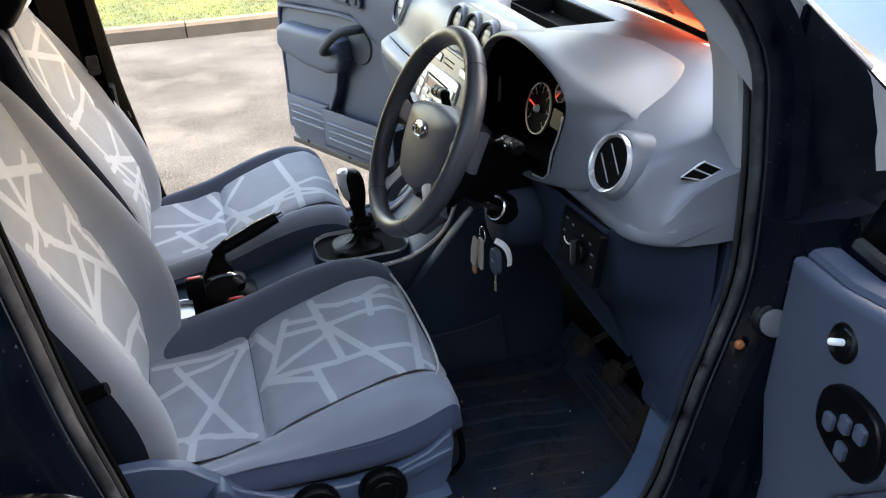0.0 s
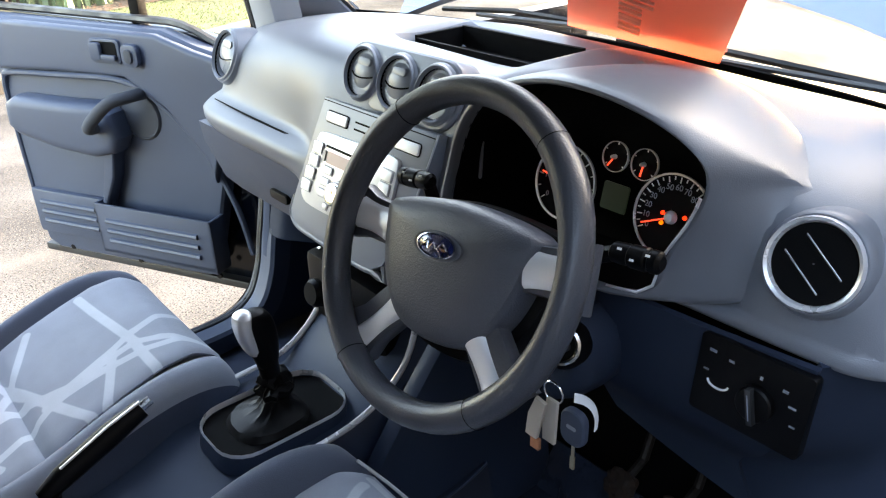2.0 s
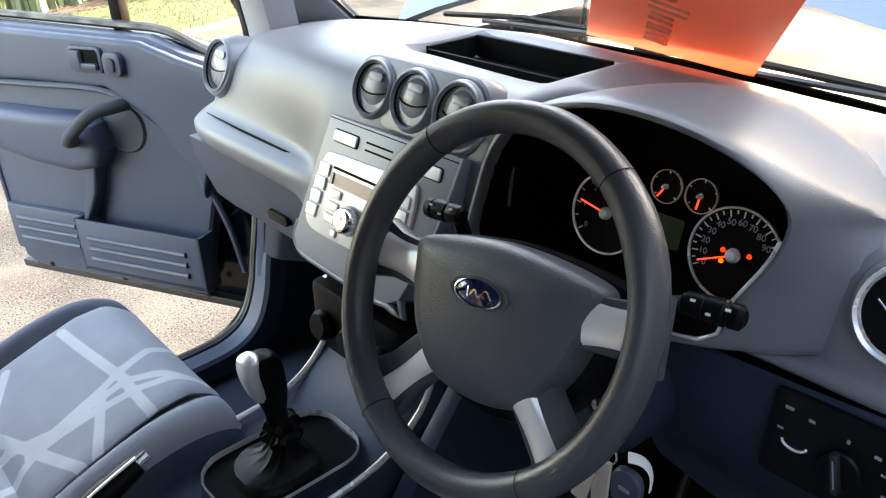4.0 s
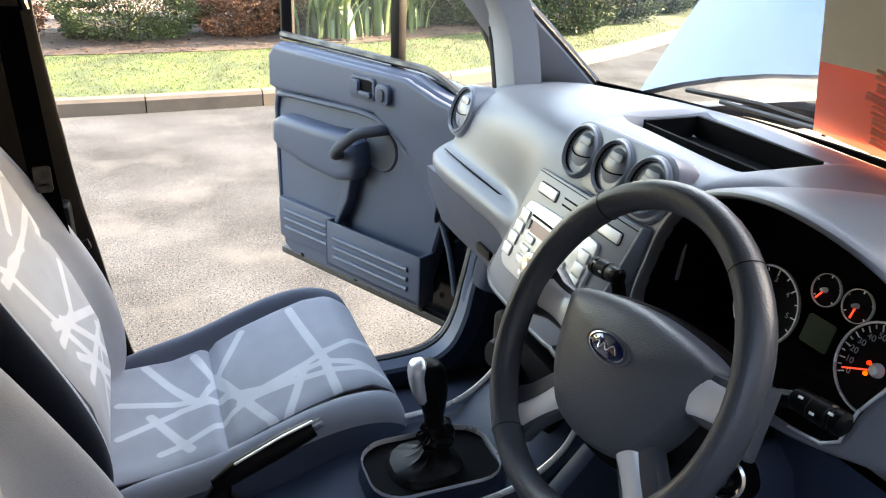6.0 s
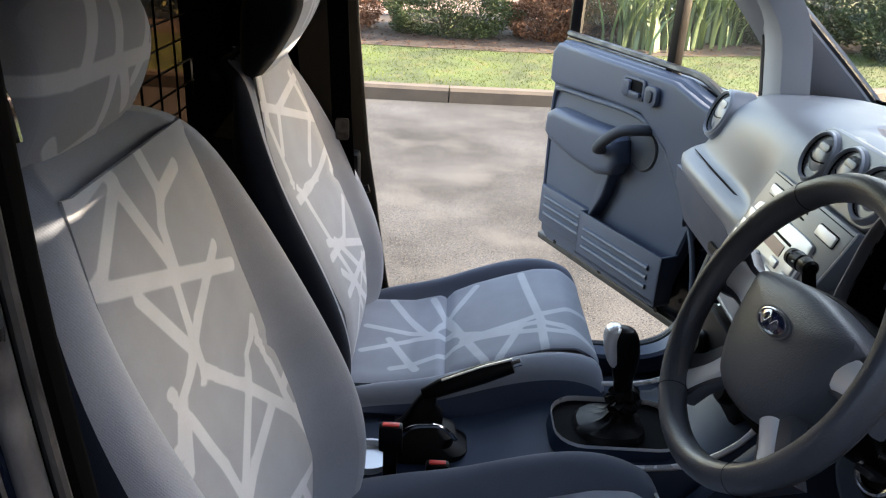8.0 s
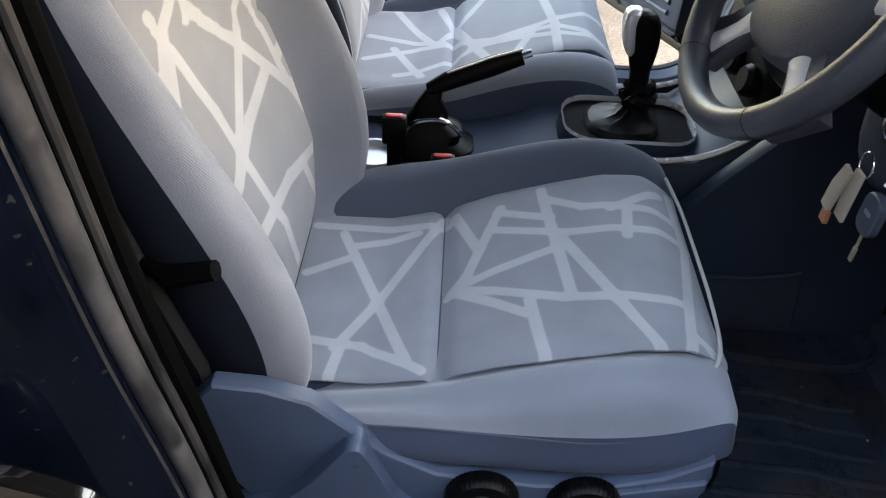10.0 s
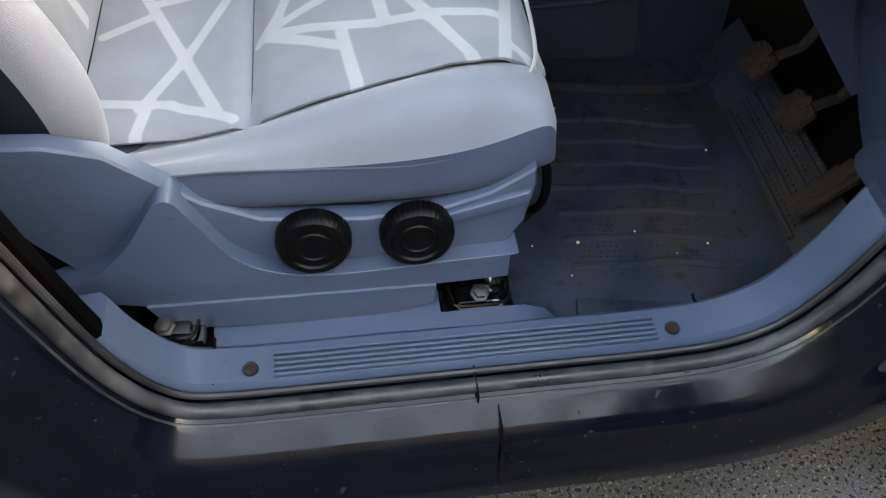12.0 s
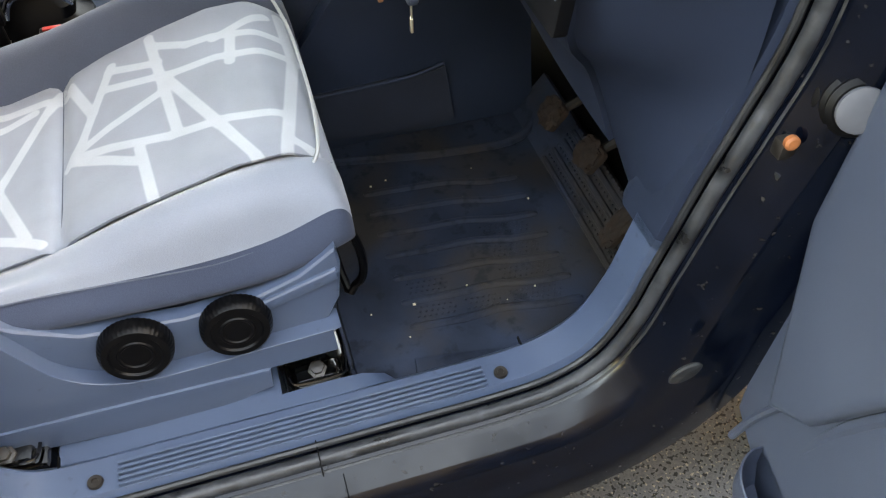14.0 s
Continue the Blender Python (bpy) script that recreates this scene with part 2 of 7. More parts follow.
M_CARPET = mat("carpet", (0.02, 0.029, 0.05), 0.95, var=0.3, bump=0.8, bscale=500, fine=0.3)
M_PAINT = mat("dark_paint", (0.0013, 0.0026, 0.0062), 0.16, var=0.3, scale=18, coat=0.0, spec=0.24, fine=0.5, bscale=140, rvar=0.1)
M_CONSOLE = mat("console_plastic", (0.026, 0.04, 0.07), 0.45, spec=0.14, var=0.1, bump=0.3, bscale=900)
# dark bonnet's paint made paler to carry the sky's reflection
M_BONNET = mat("bonnet_paint", (0.12, 0.17, 0.26), 0.2, 0.35, var=0.08, scale=3, coat=1.0, rvar=0.05)
M_ENGINE = mat("engine_plastic", (0.2, 0.2, 0.19), 0.7, var=0.3, scale=15)
M_CHROME = mat("bright_metal", (0.75, 0.76, 0.78), 0.18, 1.0, var=0.05)
M_SPOKE = mat("spoke_silver", (0.86, 0.865, 0.88), 0.3, 0.3, var=0.04, rvar=0.05)
M_POST = mat("matt_black_trim", (0.0009, 0.0009, 0.001), 0.85, spec=0.03, var=0.2)
M_SILVER = mat("silver_plastic", (0.72, 0.73, 0.75), 0.3, 0.45, var=0.05, rvar=0.06)
M_RADIO = mat("radio_face", (0.72, 0.72, 0.73), 0.35, 0.3, var=0.03)
M_PAD = mat("airbag_skin", (0.068, 0.075, 0.094), 0.4, var=0.08, bump=1.0, bscale=500, rvar=0.06)
M_WHEEL = mat("wheel_leather", (0.054, 0.06, 0.075), 0.36, var=0.12, bump=0.7, bscale=420, rvar=0.08)
M_BOLSTER = mat("bolster_cloth", (0.212, 0.238, 0.285), 0.95, var=0.08, scale=10, bump=0.6, bscale=700, spec=0.2, fine=0.15, sheen=0.3)


M_BOLSTER_PLAIN = mat("cushion_bolster_cloth", (0.208, 0.238, 0.292), 0.95, var=0.08, scale=10, bump=0.6, bscale=900, spec=0.2, fine=0.12, sheen=0.3)


def ribbed(m, pitch, depth):
    """Adds fine parallel knit ribs to a cloth's relief and colour."""
    nt = m.node_tree
    tc, wv, bp = nt.nodes.new("ShaderNodeTexCoord"), nt.nodes.new("ShaderNodeTexWave"), nt.nodes.new("ShaderNodeBump")
    wv.bands_direction = "DIAGONAL"
    wv.inputs["Scale"].default_value, wv.inputs["Distortion"].default_value = 0.314 / pitch, 0.4
    nt.links.new(tc.outputs["Object"], wv.inputs["Vector"])
    bp.inputs["Strength"].default_value, bp.inputs["Distance"].default_value = depth, 0.0015
    p = nt.nodes["Principled BSDF"]
    old = p.inputs["Normal"].links[0].from_socket
    nt.links.new(old, bp.inputs["Normal"])
    nt.links.new(wv.outputs["Fac"], bp.inputs["Height"])
    nt.links.new(bp.outputs[0], p.inputs["Normal"])


ribbed(M_BOLSTER, 0.0018, 0.1)
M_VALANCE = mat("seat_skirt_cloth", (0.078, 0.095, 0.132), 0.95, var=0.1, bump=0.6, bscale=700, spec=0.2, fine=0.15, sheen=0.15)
# blue skirt cloth, darkened to carry the shade under the bolster
M_SKIRT = mat("shaded_skirt_cloth", (0.044, 0.06, 0.097), 0.95, var=0.12, bump=0.6, bscale=700, spec=0.15, fine=0.15, sheen=0.08)
M_TAG = mat("beige_tag", (0.4, 0.35, 0.3), 0.6, var=0.1)
M_TAGEND = mat("tan_leather", (0.35, 0.14, 0.07), 0.6)
M_BRASS = mat("key_brass", (0.6, 0.52, 0.36), 0.3, 0.9)
# navy side cloth, deepened with the shade beside the backrests
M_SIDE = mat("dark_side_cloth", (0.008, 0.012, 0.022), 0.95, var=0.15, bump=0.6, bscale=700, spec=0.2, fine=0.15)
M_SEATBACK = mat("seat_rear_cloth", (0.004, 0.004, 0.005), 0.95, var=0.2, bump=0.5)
M_CUSHION = fabric("cushion_cloth", (0.25, 0.277, 0.325), (0.41, 0.44, 0.485), CUSHION_REAR + CUSHION_FRONT, (0, 1), 0.0072)
M_BACK = fabric("backrest_cloth", (0.256, 0.276, 0.308), (0.45, 0.474, 0.51), BACK_UPPER + BACK_LOWER + HEAD_BANDS, (2, 1), 0.0088)
M_CUSHION_TWO = fabric("passenger_cushion_cloth", (0.25, 0.277, 0.325), (0.44, 0.472, 0.52), longer(PASSENGER_CUSHION, 0.025), (0, 1), 0.0085)
M_BACK_TWO = fabric("passenger_backrest_cloth", (0.256, 0.276, 0.308), (0.45, 0.474, 0.51), longer(PASSENGER_BACK, 0.03) + HEAD_BANDS, (2, 1), 0.0085)
M_PIPING = mat("pale_piping", (0.36, 0.37, 0.38), 0.7)
soiled(M_MAT, (0.036, 0.03, 0.025), 6, 0.45, 0.62, 0.85, 0.7, 8)
soiled(M_MAT, (0.006, 0.008, 0.013), 40, 0.56, 0.68, 0.6)
soiled(M_PAINT, (0.03, 0.027, 0.024), 90, 0.66, 0.74, 0.7, 0.6, 8)
soiled(M_SEAL, (0.09, 0.095, 0.105), 38, 0.58, 0.7, 0.45, 0.75, 8)
soiled(M_TRIM, (0.03, 0.04, 0.06), 60, 0.66, 0.76, 0.6, 0.6, 8)
soiled(M_RUBBER, (0.05, 0.048, 0.045), 60, 0.6, 0.72, 0.6, 0.8)
M_ORANGE = mat("orange_card", (0.75, 0.2, 0.12), 0.55, var=0.05)


def translucent(m, color, amount):
    nt = m.node_tree
    t, mx, out = nt.nodes.new("ShaderNodeBsdfTranslucent"), nt.nodes.new("ShaderNodeMixShader"), nt.nodes["Material Output"]
    t.inputs["Color"].default_value, mx.inputs[0].default_value = (*color, 1), amount
    nt.links.new(nt.nodes["Principled BSDF"].outputs[0], mx.inputs[1])
    nt.links.new(t.outputs[0], mx.inputs[2])
    nt.links.new(mx.outputs[0], out.inputs["Surface"])


translucent(M_ORANGE, (0.62, 0.24, 0.17), 0.5)
M_CREAM = mat("cream_card", (0.75, 0.62, 0.4), 0.6, var=0.05)
M_RED = mat("red_plastic", (0.6, 0.03, 0.02), 0.4)
M_WHITE = mat("white_mark", (0.8, 0.8, 0.8), 0.6)
M_BLUE = mat("blue_enamel", (0.006, 0.014, 0.07), 0.15, coat=1.0)
M_LCD = glow("lcd_panel", (0.005, 0.012, 0.005), 0.02)
M_NEEDLE = glow("lit_needle", (0.9, 0.06, 0.03), 0.12)
M_LAMP = glow("warning_lamp", (1.0, 0.03, 0.01), 0.16)
M_AMBER = glow("amber_lamp", (1.0, 0.13, 0.01), 0.12)
M_RUST = mat("worn_steel", (0.04, 0.034, 0.03), 0.5, 0.6, var=0.5, scale=60)
M_CAP = mat("grey_cap", (0.09, 0.095, 0.11), 0.5, var=0.15, scale=40)
M_BOLT = mat("dark_bolt_steel", (0.03, 0.027, 0.025), 0.4, 0.3, var=0.4, scale=80)
M_DIRTY = mat("muddy_rubber", (0.016, 0.0075, 0.0035), 0.9, var=0.5, scale=50, bump=0.6, bscale=200)
M_SPEAKER = mat("speaker_cloth", (0.035, 0.04, 0.05), 0.8, var=0.1, bump=0.6, bscale=900)
M_LEATHER = mat("gaiter_leather", (0.002, 0.002, 0.0024), 0.42, spec=0.15, var=0.2, bump=0.5, bscale=500)
M_WIRE = mat("wire_black", (0.002, 0.002, 0.002), 0.7, spec=0.1)
M_GLASS = clear_glass("window_glass")
M_TINT = clear_glass("tinted_glass", (0.34, 0.26, 0.2), 0.01)
M_ASPHALT = mat("asphalt", (0.058, 0.061, 0.065), 0.95, spec=0.02, var=0.45, scale=1.3, bump=1.0, bscale=120, fine=0.85)
soiled(M_ASPHALT, (0.17, 0.15, 0.12), 150, 0.6, 0.66, 0.9, None, 3)
soiled(M_ASPHALT, (0.008, 0.008, 0.009), 120, 0.53, 0.6, 0.9, None, 3)
soiled(M_ASPHALT, (0.085, 0.086, 0.086), 2.2, 0.52, 0.66, 0.5)
M_KERB = mat("kerb_concrete", (0.062, 0.052, 0.043), 0.9, var=0.25, scale=5, bump=0.6, bscale=120, fine=0.2)
M_GRASS = mat("grass", (0.029, 0.051, 0.0065), 0.9, var=0.6, scale=2.5, fine=0.4, bscale=60)
soiled(M_GRASS, (0.06, 0.045, 0.018), 5, 0.52, 0.66, 0.6)
M_TURF = mat("grass_blade", (0.06, 0.078, 0.012), 0.8, spec=0.2, var=0.5, scale=2.0)
M_MULCH = mat("leaf_litter", (0.034, 0.022, 0.015), 0.95, var=0.5, scale=5, fine=0.6, bscale=40)
M_LITTER = mat("dry_leaf", (0.07, 0.038, 0.024), 0.85, spec=0.15, var=0.5, scale=4)
M_SHRUB = mat("shrub_leaf", (0.042, 0.056, 0.022), 0.75, spec=0.25, var=0.5, scale=3)
M_BROWN = mat("bronze_leaf", (0.13, 0.062, 0.035), 0.8, spec=0.2, var=0.5, scale=4)
M_BLADE = mat("strap_leaf", (0.1, 0.135, 0.055), 0.5, var=0.4, scale=3)
M_WALL = mat("dark_render", (0.04, 0.039, 0.038), 0.9, var=0.3, scale=1.5, bump=0.6, bscale=80)
M_BANK = mat("sunlit_bank", (0.2, 0.13, 0.1), 0.95, var=0.5, scale=0.8, fine=0.5, bscale=20)
M_PRINT = mat("pale_print", (0.85, 0.6, 0.48), 0.6, var=0.05)
translucent(M_PRINT, (0.9, 0.62, 0.5), 0.5)
M_BARK = mat("bark", (0.08, 0.06, 0.045), 0.95, var=0.4, bump=1, bscale=60)


# ---- mesh helpers ----
def whole(ob):
    m = ob.matrix_basis.copy()
    while ob.parent:
        ob = ob.parent
        m = ob.matrix_basis @ m
    return m


def part(name, bm, material, parent=None, label="", sharp=35, local=False, second=None):
    """Links a bmesh as one mesh object; places are the world's unless local."""
    me = bpy.data.meshes.new(name)
    if parent and not local:
        bmesh.ops.transform(bm, matrix=whole(parent).inverted(), verts=bm.verts)
    bmesh.ops.recalc_face_normals(bm, faces=bm.faces)
    for f in bm.faces:
        f.smooth = True
    bm.to_mesh(me)
    bm.free()
    me.set_sharp_from_angle(angle=radians(sharp))
    me.materials.append(material)
    if second:
        me.materials.append(second)
    ob = new(name, me)
    ob.parent = parent
    return tagged(ob, label)


def thing(name, at, label, category, group="", kind=""):
    ob = new(name)
    ob.matrix_basis = at if isinstance(at, Matrix) else Matrix.Translation(at)
    ob.empty_display_size = 0.05
    return tagged(ob, label, category, group, kind)


def soft(ob, levels=1):
    s = ob.modifiers.new("soften", "SUBSURF")
    s.levels = s.render_levels = levels
    return ob


def bev(bm, r, seg=2, edges=None):
    if r > 0:
        bmesh.ops.bevel(bm, geom=list(edges or bm.edges), offset=r, segments=seg, profile=0.6, affect="EDGES", clamp_overlap=True)
    return bm


def box(x0, x1, y0, y1, z0, z1, r=0.0, seg=2, m=None):
    bm = bmesh.new()
    bmesh.ops.create_cube(bm, size=1, matrix=Matrix.Translation(((x0 + x1) / 2, (y0 + y1) / 2, (z0 + z1) / 2)) @ Matrix.Diagonal((x1 - x0, y1 - y0, z1 - z0, 1)))
    bev(bm, r, seg)
    if m:
        bmesh.ops.transform(bm, matrix=m, verts=bm.verts)
    return bm


def prism(outline, axis, a, b, r=0.0, seg=2, m=None):
    """A plate of the given outline, from a to b along the axis."""
    bm = bmesh.new()
    put = {"x": lambda p, q, d: (d, p, q), "y": lambda p, q, d: (p, d, q), "z": lambda p, q, d: (p, q, d)}[axis]
    lo, hi = [bm.verts.new(put(p, q, a)) for p, q in outline], [bm.verts.new(put(p, q, b)) for p, q in outline]
    n = len(outline)
    bm.faces.new(lo), bm.faces.new(hi[::-1])
    for i in range(n):
        bm.faces.new((lo[i], lo[(i + 1) % n], hi[(i + 1) % n], hi[i]))
    bmesh.ops.recalc_face_normals(bm, faces=bm.faces)
    if r:
        bev(bm, r, seg, [e for e in bm.edges if any(len(f.verts) != 4 for f in e.link_faces) or n <= 4])
    if m:
        bmesh.ops.transform(bm, matrix=m, verts=bm.verts)
    return bm


def loft(rings, caps=True, closed=True, loop=False):
    """Skin through rings of equal count."""
    bm = bmesh.new()
    vs = [[bm.verts.new(p) for p in ring] for ring in rings]
    n = len(rings[0])
    pairs = list(zip(vs, vs[1:])) + ([(vs[-1], vs[0])] if loop else [])
    for a, b in pairs:
        for i in range(n if closed else n - 1):
            j = (i + 1) % n
            bm.faces.new((a[i], a[j], b[j], b[i]))
    if caps and closed and not loop:
        bm.faces.new(vs[0][::-1]), bm.faces.new(vs[-1])
    return bm


def two_tone(bm, n, columns):
    """Marks the faces of the given columns of a loft of n-point rings for the second material."""
    for i, f in enumerate(bm.faces):
        if len(f.verts) == 4 and i % n in columns:
            f.material_index = 1
    return bm


def sheet(rings, thick):
    """An open skin given thickness."""
    bm = loft(rings, closed=False)
    bmesh.ops.recalc_face_normals(bm, faces=bm.faces)
    bmesh.ops.solidify(bm, geom=bm.faces[:], thickness=thick)
    return bm


def tube(points, r, seg=10, loop=False, flat=1.0, ends=None):
    """A round bar swept along points; ends: a radius per point."""
    pts = [Vector(p) for p in points]
    rings, side = [], None
    for i, p in enumerate(pts):
        a = pts[i - 1] if (i or loop) else p
        b = pts[(i + 1) % len(pts)] if (i < len(pts) - 1 or loop) else p
        t = (b - a).normalized()
        if side is None:
            side = t.orthogonal().normalized()
        side = (side - t * side.dot(t)).normalized()
        up = t.cross(side)
        k = ends[i] if ends else r
        rings.append([p + k * (math.cos(c) * side + math.sin(c) * up * flat) for c in (2 * math.pi * j / seg for j in range(seg))])
    return loft(rings, loop=loop)


def lathe(profile, m, seg=32, closed=False, caps=True):
    """Turned solid: (radius, height) profile about local z, placed by m."""
    rings = [[m @ Vector((r * math.cos(2 * math.pi * j / seg), r * math.sin(2 * math.pi * j / seg), h)) for j in range(seg)] for r, h in profile]
    return loft(rings, caps=caps and not closed, loop=closed)


def smooth_path(pts, n=6, loop=False):
    """Catmull-Rom points through pts."""
    P = [Vector(p) for p in pts]
    out, k = [], len(P)
    for i in range(k if loop else k - 1):
        g = [P[(i + d) % k] if loop else P[min(max(i + d, 0), k - 1)] for d in (-1, 0, 1, 2)]
        for s in range(n):
            t = s / n
            out.append(0.5 * ((2 * g[1]) + (g[2] - g[0]) * t + (2 * g[0] - 5 * g[1] + 4 * g[2] - g[3]) * t * t + (3 * g[1] - g[0] - 3 * g[2] + g[3]) * t ** 3))
    return out if loop else out + [P[-1]]


def rrect(w, h, r, n=5):
    """Rounded rectangle outline about the origin."""
    out = []
    for cx, cy, a0 in ((w / 2 - r, h / 2 - r, 0), (-w / 2 + r, h / 2 - r, 90), (-w / 2 + r, -h / 2 + r, 180), (w / 2 - r, -h / 2 + r, 270)):
        out += [(cx + r * math.cos(radians(a0 + 90 * i / n)), cy + r * math.sin(radians(a0 + 90 * i / n))) for i in range(n + 1)]
    return out


def joined(*bms):
    """Several bmeshes of one part as one."""
    out = bmesh.new()
    for b in bms:
        me = bpy.data.meshes.new("tmp")
        b.to_mesh(me)
        b.free()
        out.from_mesh(me)
        bpy.data.meshes.remove(me)
    return out


def lettering(text, size, m, depth=0.0005, mirror=False):
    """Built-in font as a mesh lying in local xy, placed by m."""
    cu = bpy.data.curves.new("tmp", "FONT")
    cu.body, cu.size, cu.align_x, cu.align_y, cu.extrude = text, size, "CENTER", "CENTER", depth
    ob = bpy.data.objects.new("tmp", cu)
    scene.collection.objects.link(ob)
    me = bpy.data.meshes.new_from_object(ob.evaluated_get(bpy.context.evaluated_depsgraph_get()))
    bm = bmesh.new()
    bm.from_mesh(me)
    bpy.data.objects.remove(ob), bpy.data.curves.remove(cu), bpy.data.meshes.remove(me)
    bmesh.ops.transform(bm, matrix=m @ Matrix.Diagonal((-1 if mirror else 1, 1, 1, 1)), verts=bm.verts)
    return bm


def facing(at, normal, up=(0, 0, 1)):
    """A pose with local z along normal and local y near up."""
    z = Vector(normal).normalized()
    x = Vector((1, 0, 0)) if abs(z.z) > 0.999 else Vector(up).cross(z).normalized()
    y = z.cross(x)
    return Matrix.Translation(at) @ Matrix((x, y, z)).transposed().to_4x4()


# ---- ground and surroundings ----
def kerb_y(x):
    return 5.55 + (0.055 * x * x if x > 0 else 0.0) if x < 6 else 7.53 + 0.66 * (x - 6)


XS = [-60, -30, -15, -8, -4, -2, -1, 0, 0.5, 1, 1.5, 2, 2.5, 3, 3.5, 4, 4.5, 5, 6, 8, 12, 18, 30, 60]
bm = bmesh.new()
bmesh.ops.create_grid(bm, x_segments=2, y_segments=2, size=400)
part("ground", bm, M_ASPHALT)
tagged(bpy.data.objects["ground"], "pale grey worn asphalt car park in low sun", "ground", kind="structure")
for i in range(-8, 9):
    a, b = i * 0.92, i * 0.92 + 0.91
    ring = lambda x: [(x, kerb_y(x) + o, z) for o, z in ((0, -0.02), (0, 0.1), (0.025, 0.125), (0.13, 0.125), (0.13, -0.02))]
    tagged(part("kerb_stone", loft([ring(a), ring(b)]), M_KERB), "grey weathered concrete kerb stone beside the grass", "kerb", "kerb stones")
verge = tagged(part("grass_verge", sheet([[(x, kerb_y(x) + o, 0.1 + 0.05 * o / 2) for o in (0.13, 0.7, 1.3, 1.9)] for x in XS], 0.05), M_GRASS), "bright green mown grass verge behind the kerb", "grass", kind="structure")
bed = tagged(part("planting_bed", sheet([[(x, kerb_y(x) + o, 0.13 + 0.012 * o) for o in (1.9, 2.6, 3.4, 4.3)] for x in XS], 0.05), M_MULCH), "brown leaf litter on a planting bed", "soil", kind="structure")

# unseen wall, added to cut the low sky light on the driver's side
part("sky_block_side", box(-14, 7, -3.5, -3.2, 0, 3.6, 0.02), M_WALL)
tagged(bpy.data.objects["sky_block_side"], "unseen dark wall added to cut low sky light beside the van", "wall", kind="structure")

# unseen wall, added so the driver's side stays out of the sun
part("sun_block_front", box(5.2, 5.5, -3.2, -0.3, 0, 2.8, 0.02), M_WALL)
tagged(bpy.data.objects["sun_block_front"], "unseen dark wall added to shade the driver's side from the sun", "wall", kind="structure")


def leaf_cloud(name, at, size, count, leaf, material, label, category, seed, droop=0.0):
    """A shrub: a few bent stems and many small leaves set along arching twigs."""
    rnd = random.Random(seed)
    root = thing(name, at, label, category, "shrubs on the bed")
    stems = []
    for k in range(7):
        a = rnd.uniform(0, 6.28)
        tip = Vector((math.cos(a) * size[0] * 0.3, math.sin(a) * size[1] * 0.3, size[2] * rnd.uniform(0.5, 0.8)))
        stems.append(tube([Vector(at), Vector(at) + tip * 0.5 + Vector((0, 0, 0.05)), Vector(at) + tip], 0.012, 5, ends=[0.016, 0.01, 0.004]))
    part("stems", joined(*stems), M_BARK, root)
    verts, faces = [], []
    for i in range(count):
        a, u = rnd.uniform(0, 6.28), rnd.uniform(-0.9, 1)
        r = rnd.uniform(0.55, 1.0) ** 0.5
        k = math.sqrt(max(0.02, 1 - u * u)) * r
        lump = 1 + 0.22 * math.sin(3 * a + seed) * math.cos(5 * u + seed)
        p = Vector((math.cos(a) * k * size[0] / 2 * lump, math.sin(a) * k * size[1] / 2 * lump, max(0.02, size[2] * (0.45 + 0.5 * u * r) * lump)))
        d = (Vector((p.x, p.y, p.z * 0.6)) + Vector((rnd.gauss(0, 0.4), rnd.gauss(0, 0.4), rnd.gauss(0.1, 0.3) - droop))).normalized()
        s = d.cross(Vector((rnd.gauss(0, 1), rnd.gauss(0, 1), rnd.gauss(0, 1)))).normalized()
        l, w = leaf * rnd.uniform(0.6, 1.3), leaf * rnd.uniform(0.14, 0.24)
        b = len(verts)
        verts += [p, p + d * l * 0.5 + s * w, p + d * l, p + d * l * 0.5 - s * w]
        faces.append((b, b + 1, b + 2, b + 3))
    me = bpy.data.meshes.new("crown")
    me.from_pydata(verts, [], faces)
    me.materials.append(material)
    ob = new("crown", me)
    ob.parent = root
    return root


leaf_cloud("shrub", (-0.07, 8.5, 0.12), (1.6, 1.3, 0.66), 17000, 0.042, M_SHRUB, "low rounded dark green evergreen shrub", "shrub", 1)
leaf_cloud("shrub", (1.1, 8.55, 0.12), (1.0, 1.0, 0.58), 9000, 0.042, M_BROWN, "low russet brown shrub", "shrub", 2)
leaf_cloud("shrub", (-1.5, 8.7, 0.12), (1.2, 1.2, 0.5), 9000, 0.042, M_BROWN, "low bronze brown shrub", "shrub", 3)
for k in range(9):
    x = 4.0 + k * 1.9
    leaf_cloud("shrub", (x, kerb_y(x) + 4.2 + 0.8 * math.sin(k * 2.1), 0.15), (2.1, 1.8, 1.2 + 0.4 * math.sin(k * 1.7)), 8000, 0.1, M_SHRUB, "dense dark green hedge shrub", "shrub", 10 + k)
for k in range(6):
    x = -3.6 - k * 2.1
    leaf_cloud("shrub", (x, 8.9 + 0.5 * math.sin(k), 0.15), (1.9, 1.5, 0.9), 6000, 0.1, (M_SHRUB, M_BROWN)[k % 2], "dense shrub of the planting bed", "shrub", 30 + k)
for k in range(7):
    x = 4.7 + k * 1.5
    leaf_cloud("shrub", (x, kerb_y(x) + 2.7 + 0.35 * math.sin(k * 2.7), 0.15), (1.6, 1.4, 0.85 + 0.25 * math.sin(k * 3.1)), 7000, 0.07, (M_SHRUB, M_SHRUB, M_BROWN)[k % 3], "mixed shrub at the edge of the grass", "shrub", 70 + k)
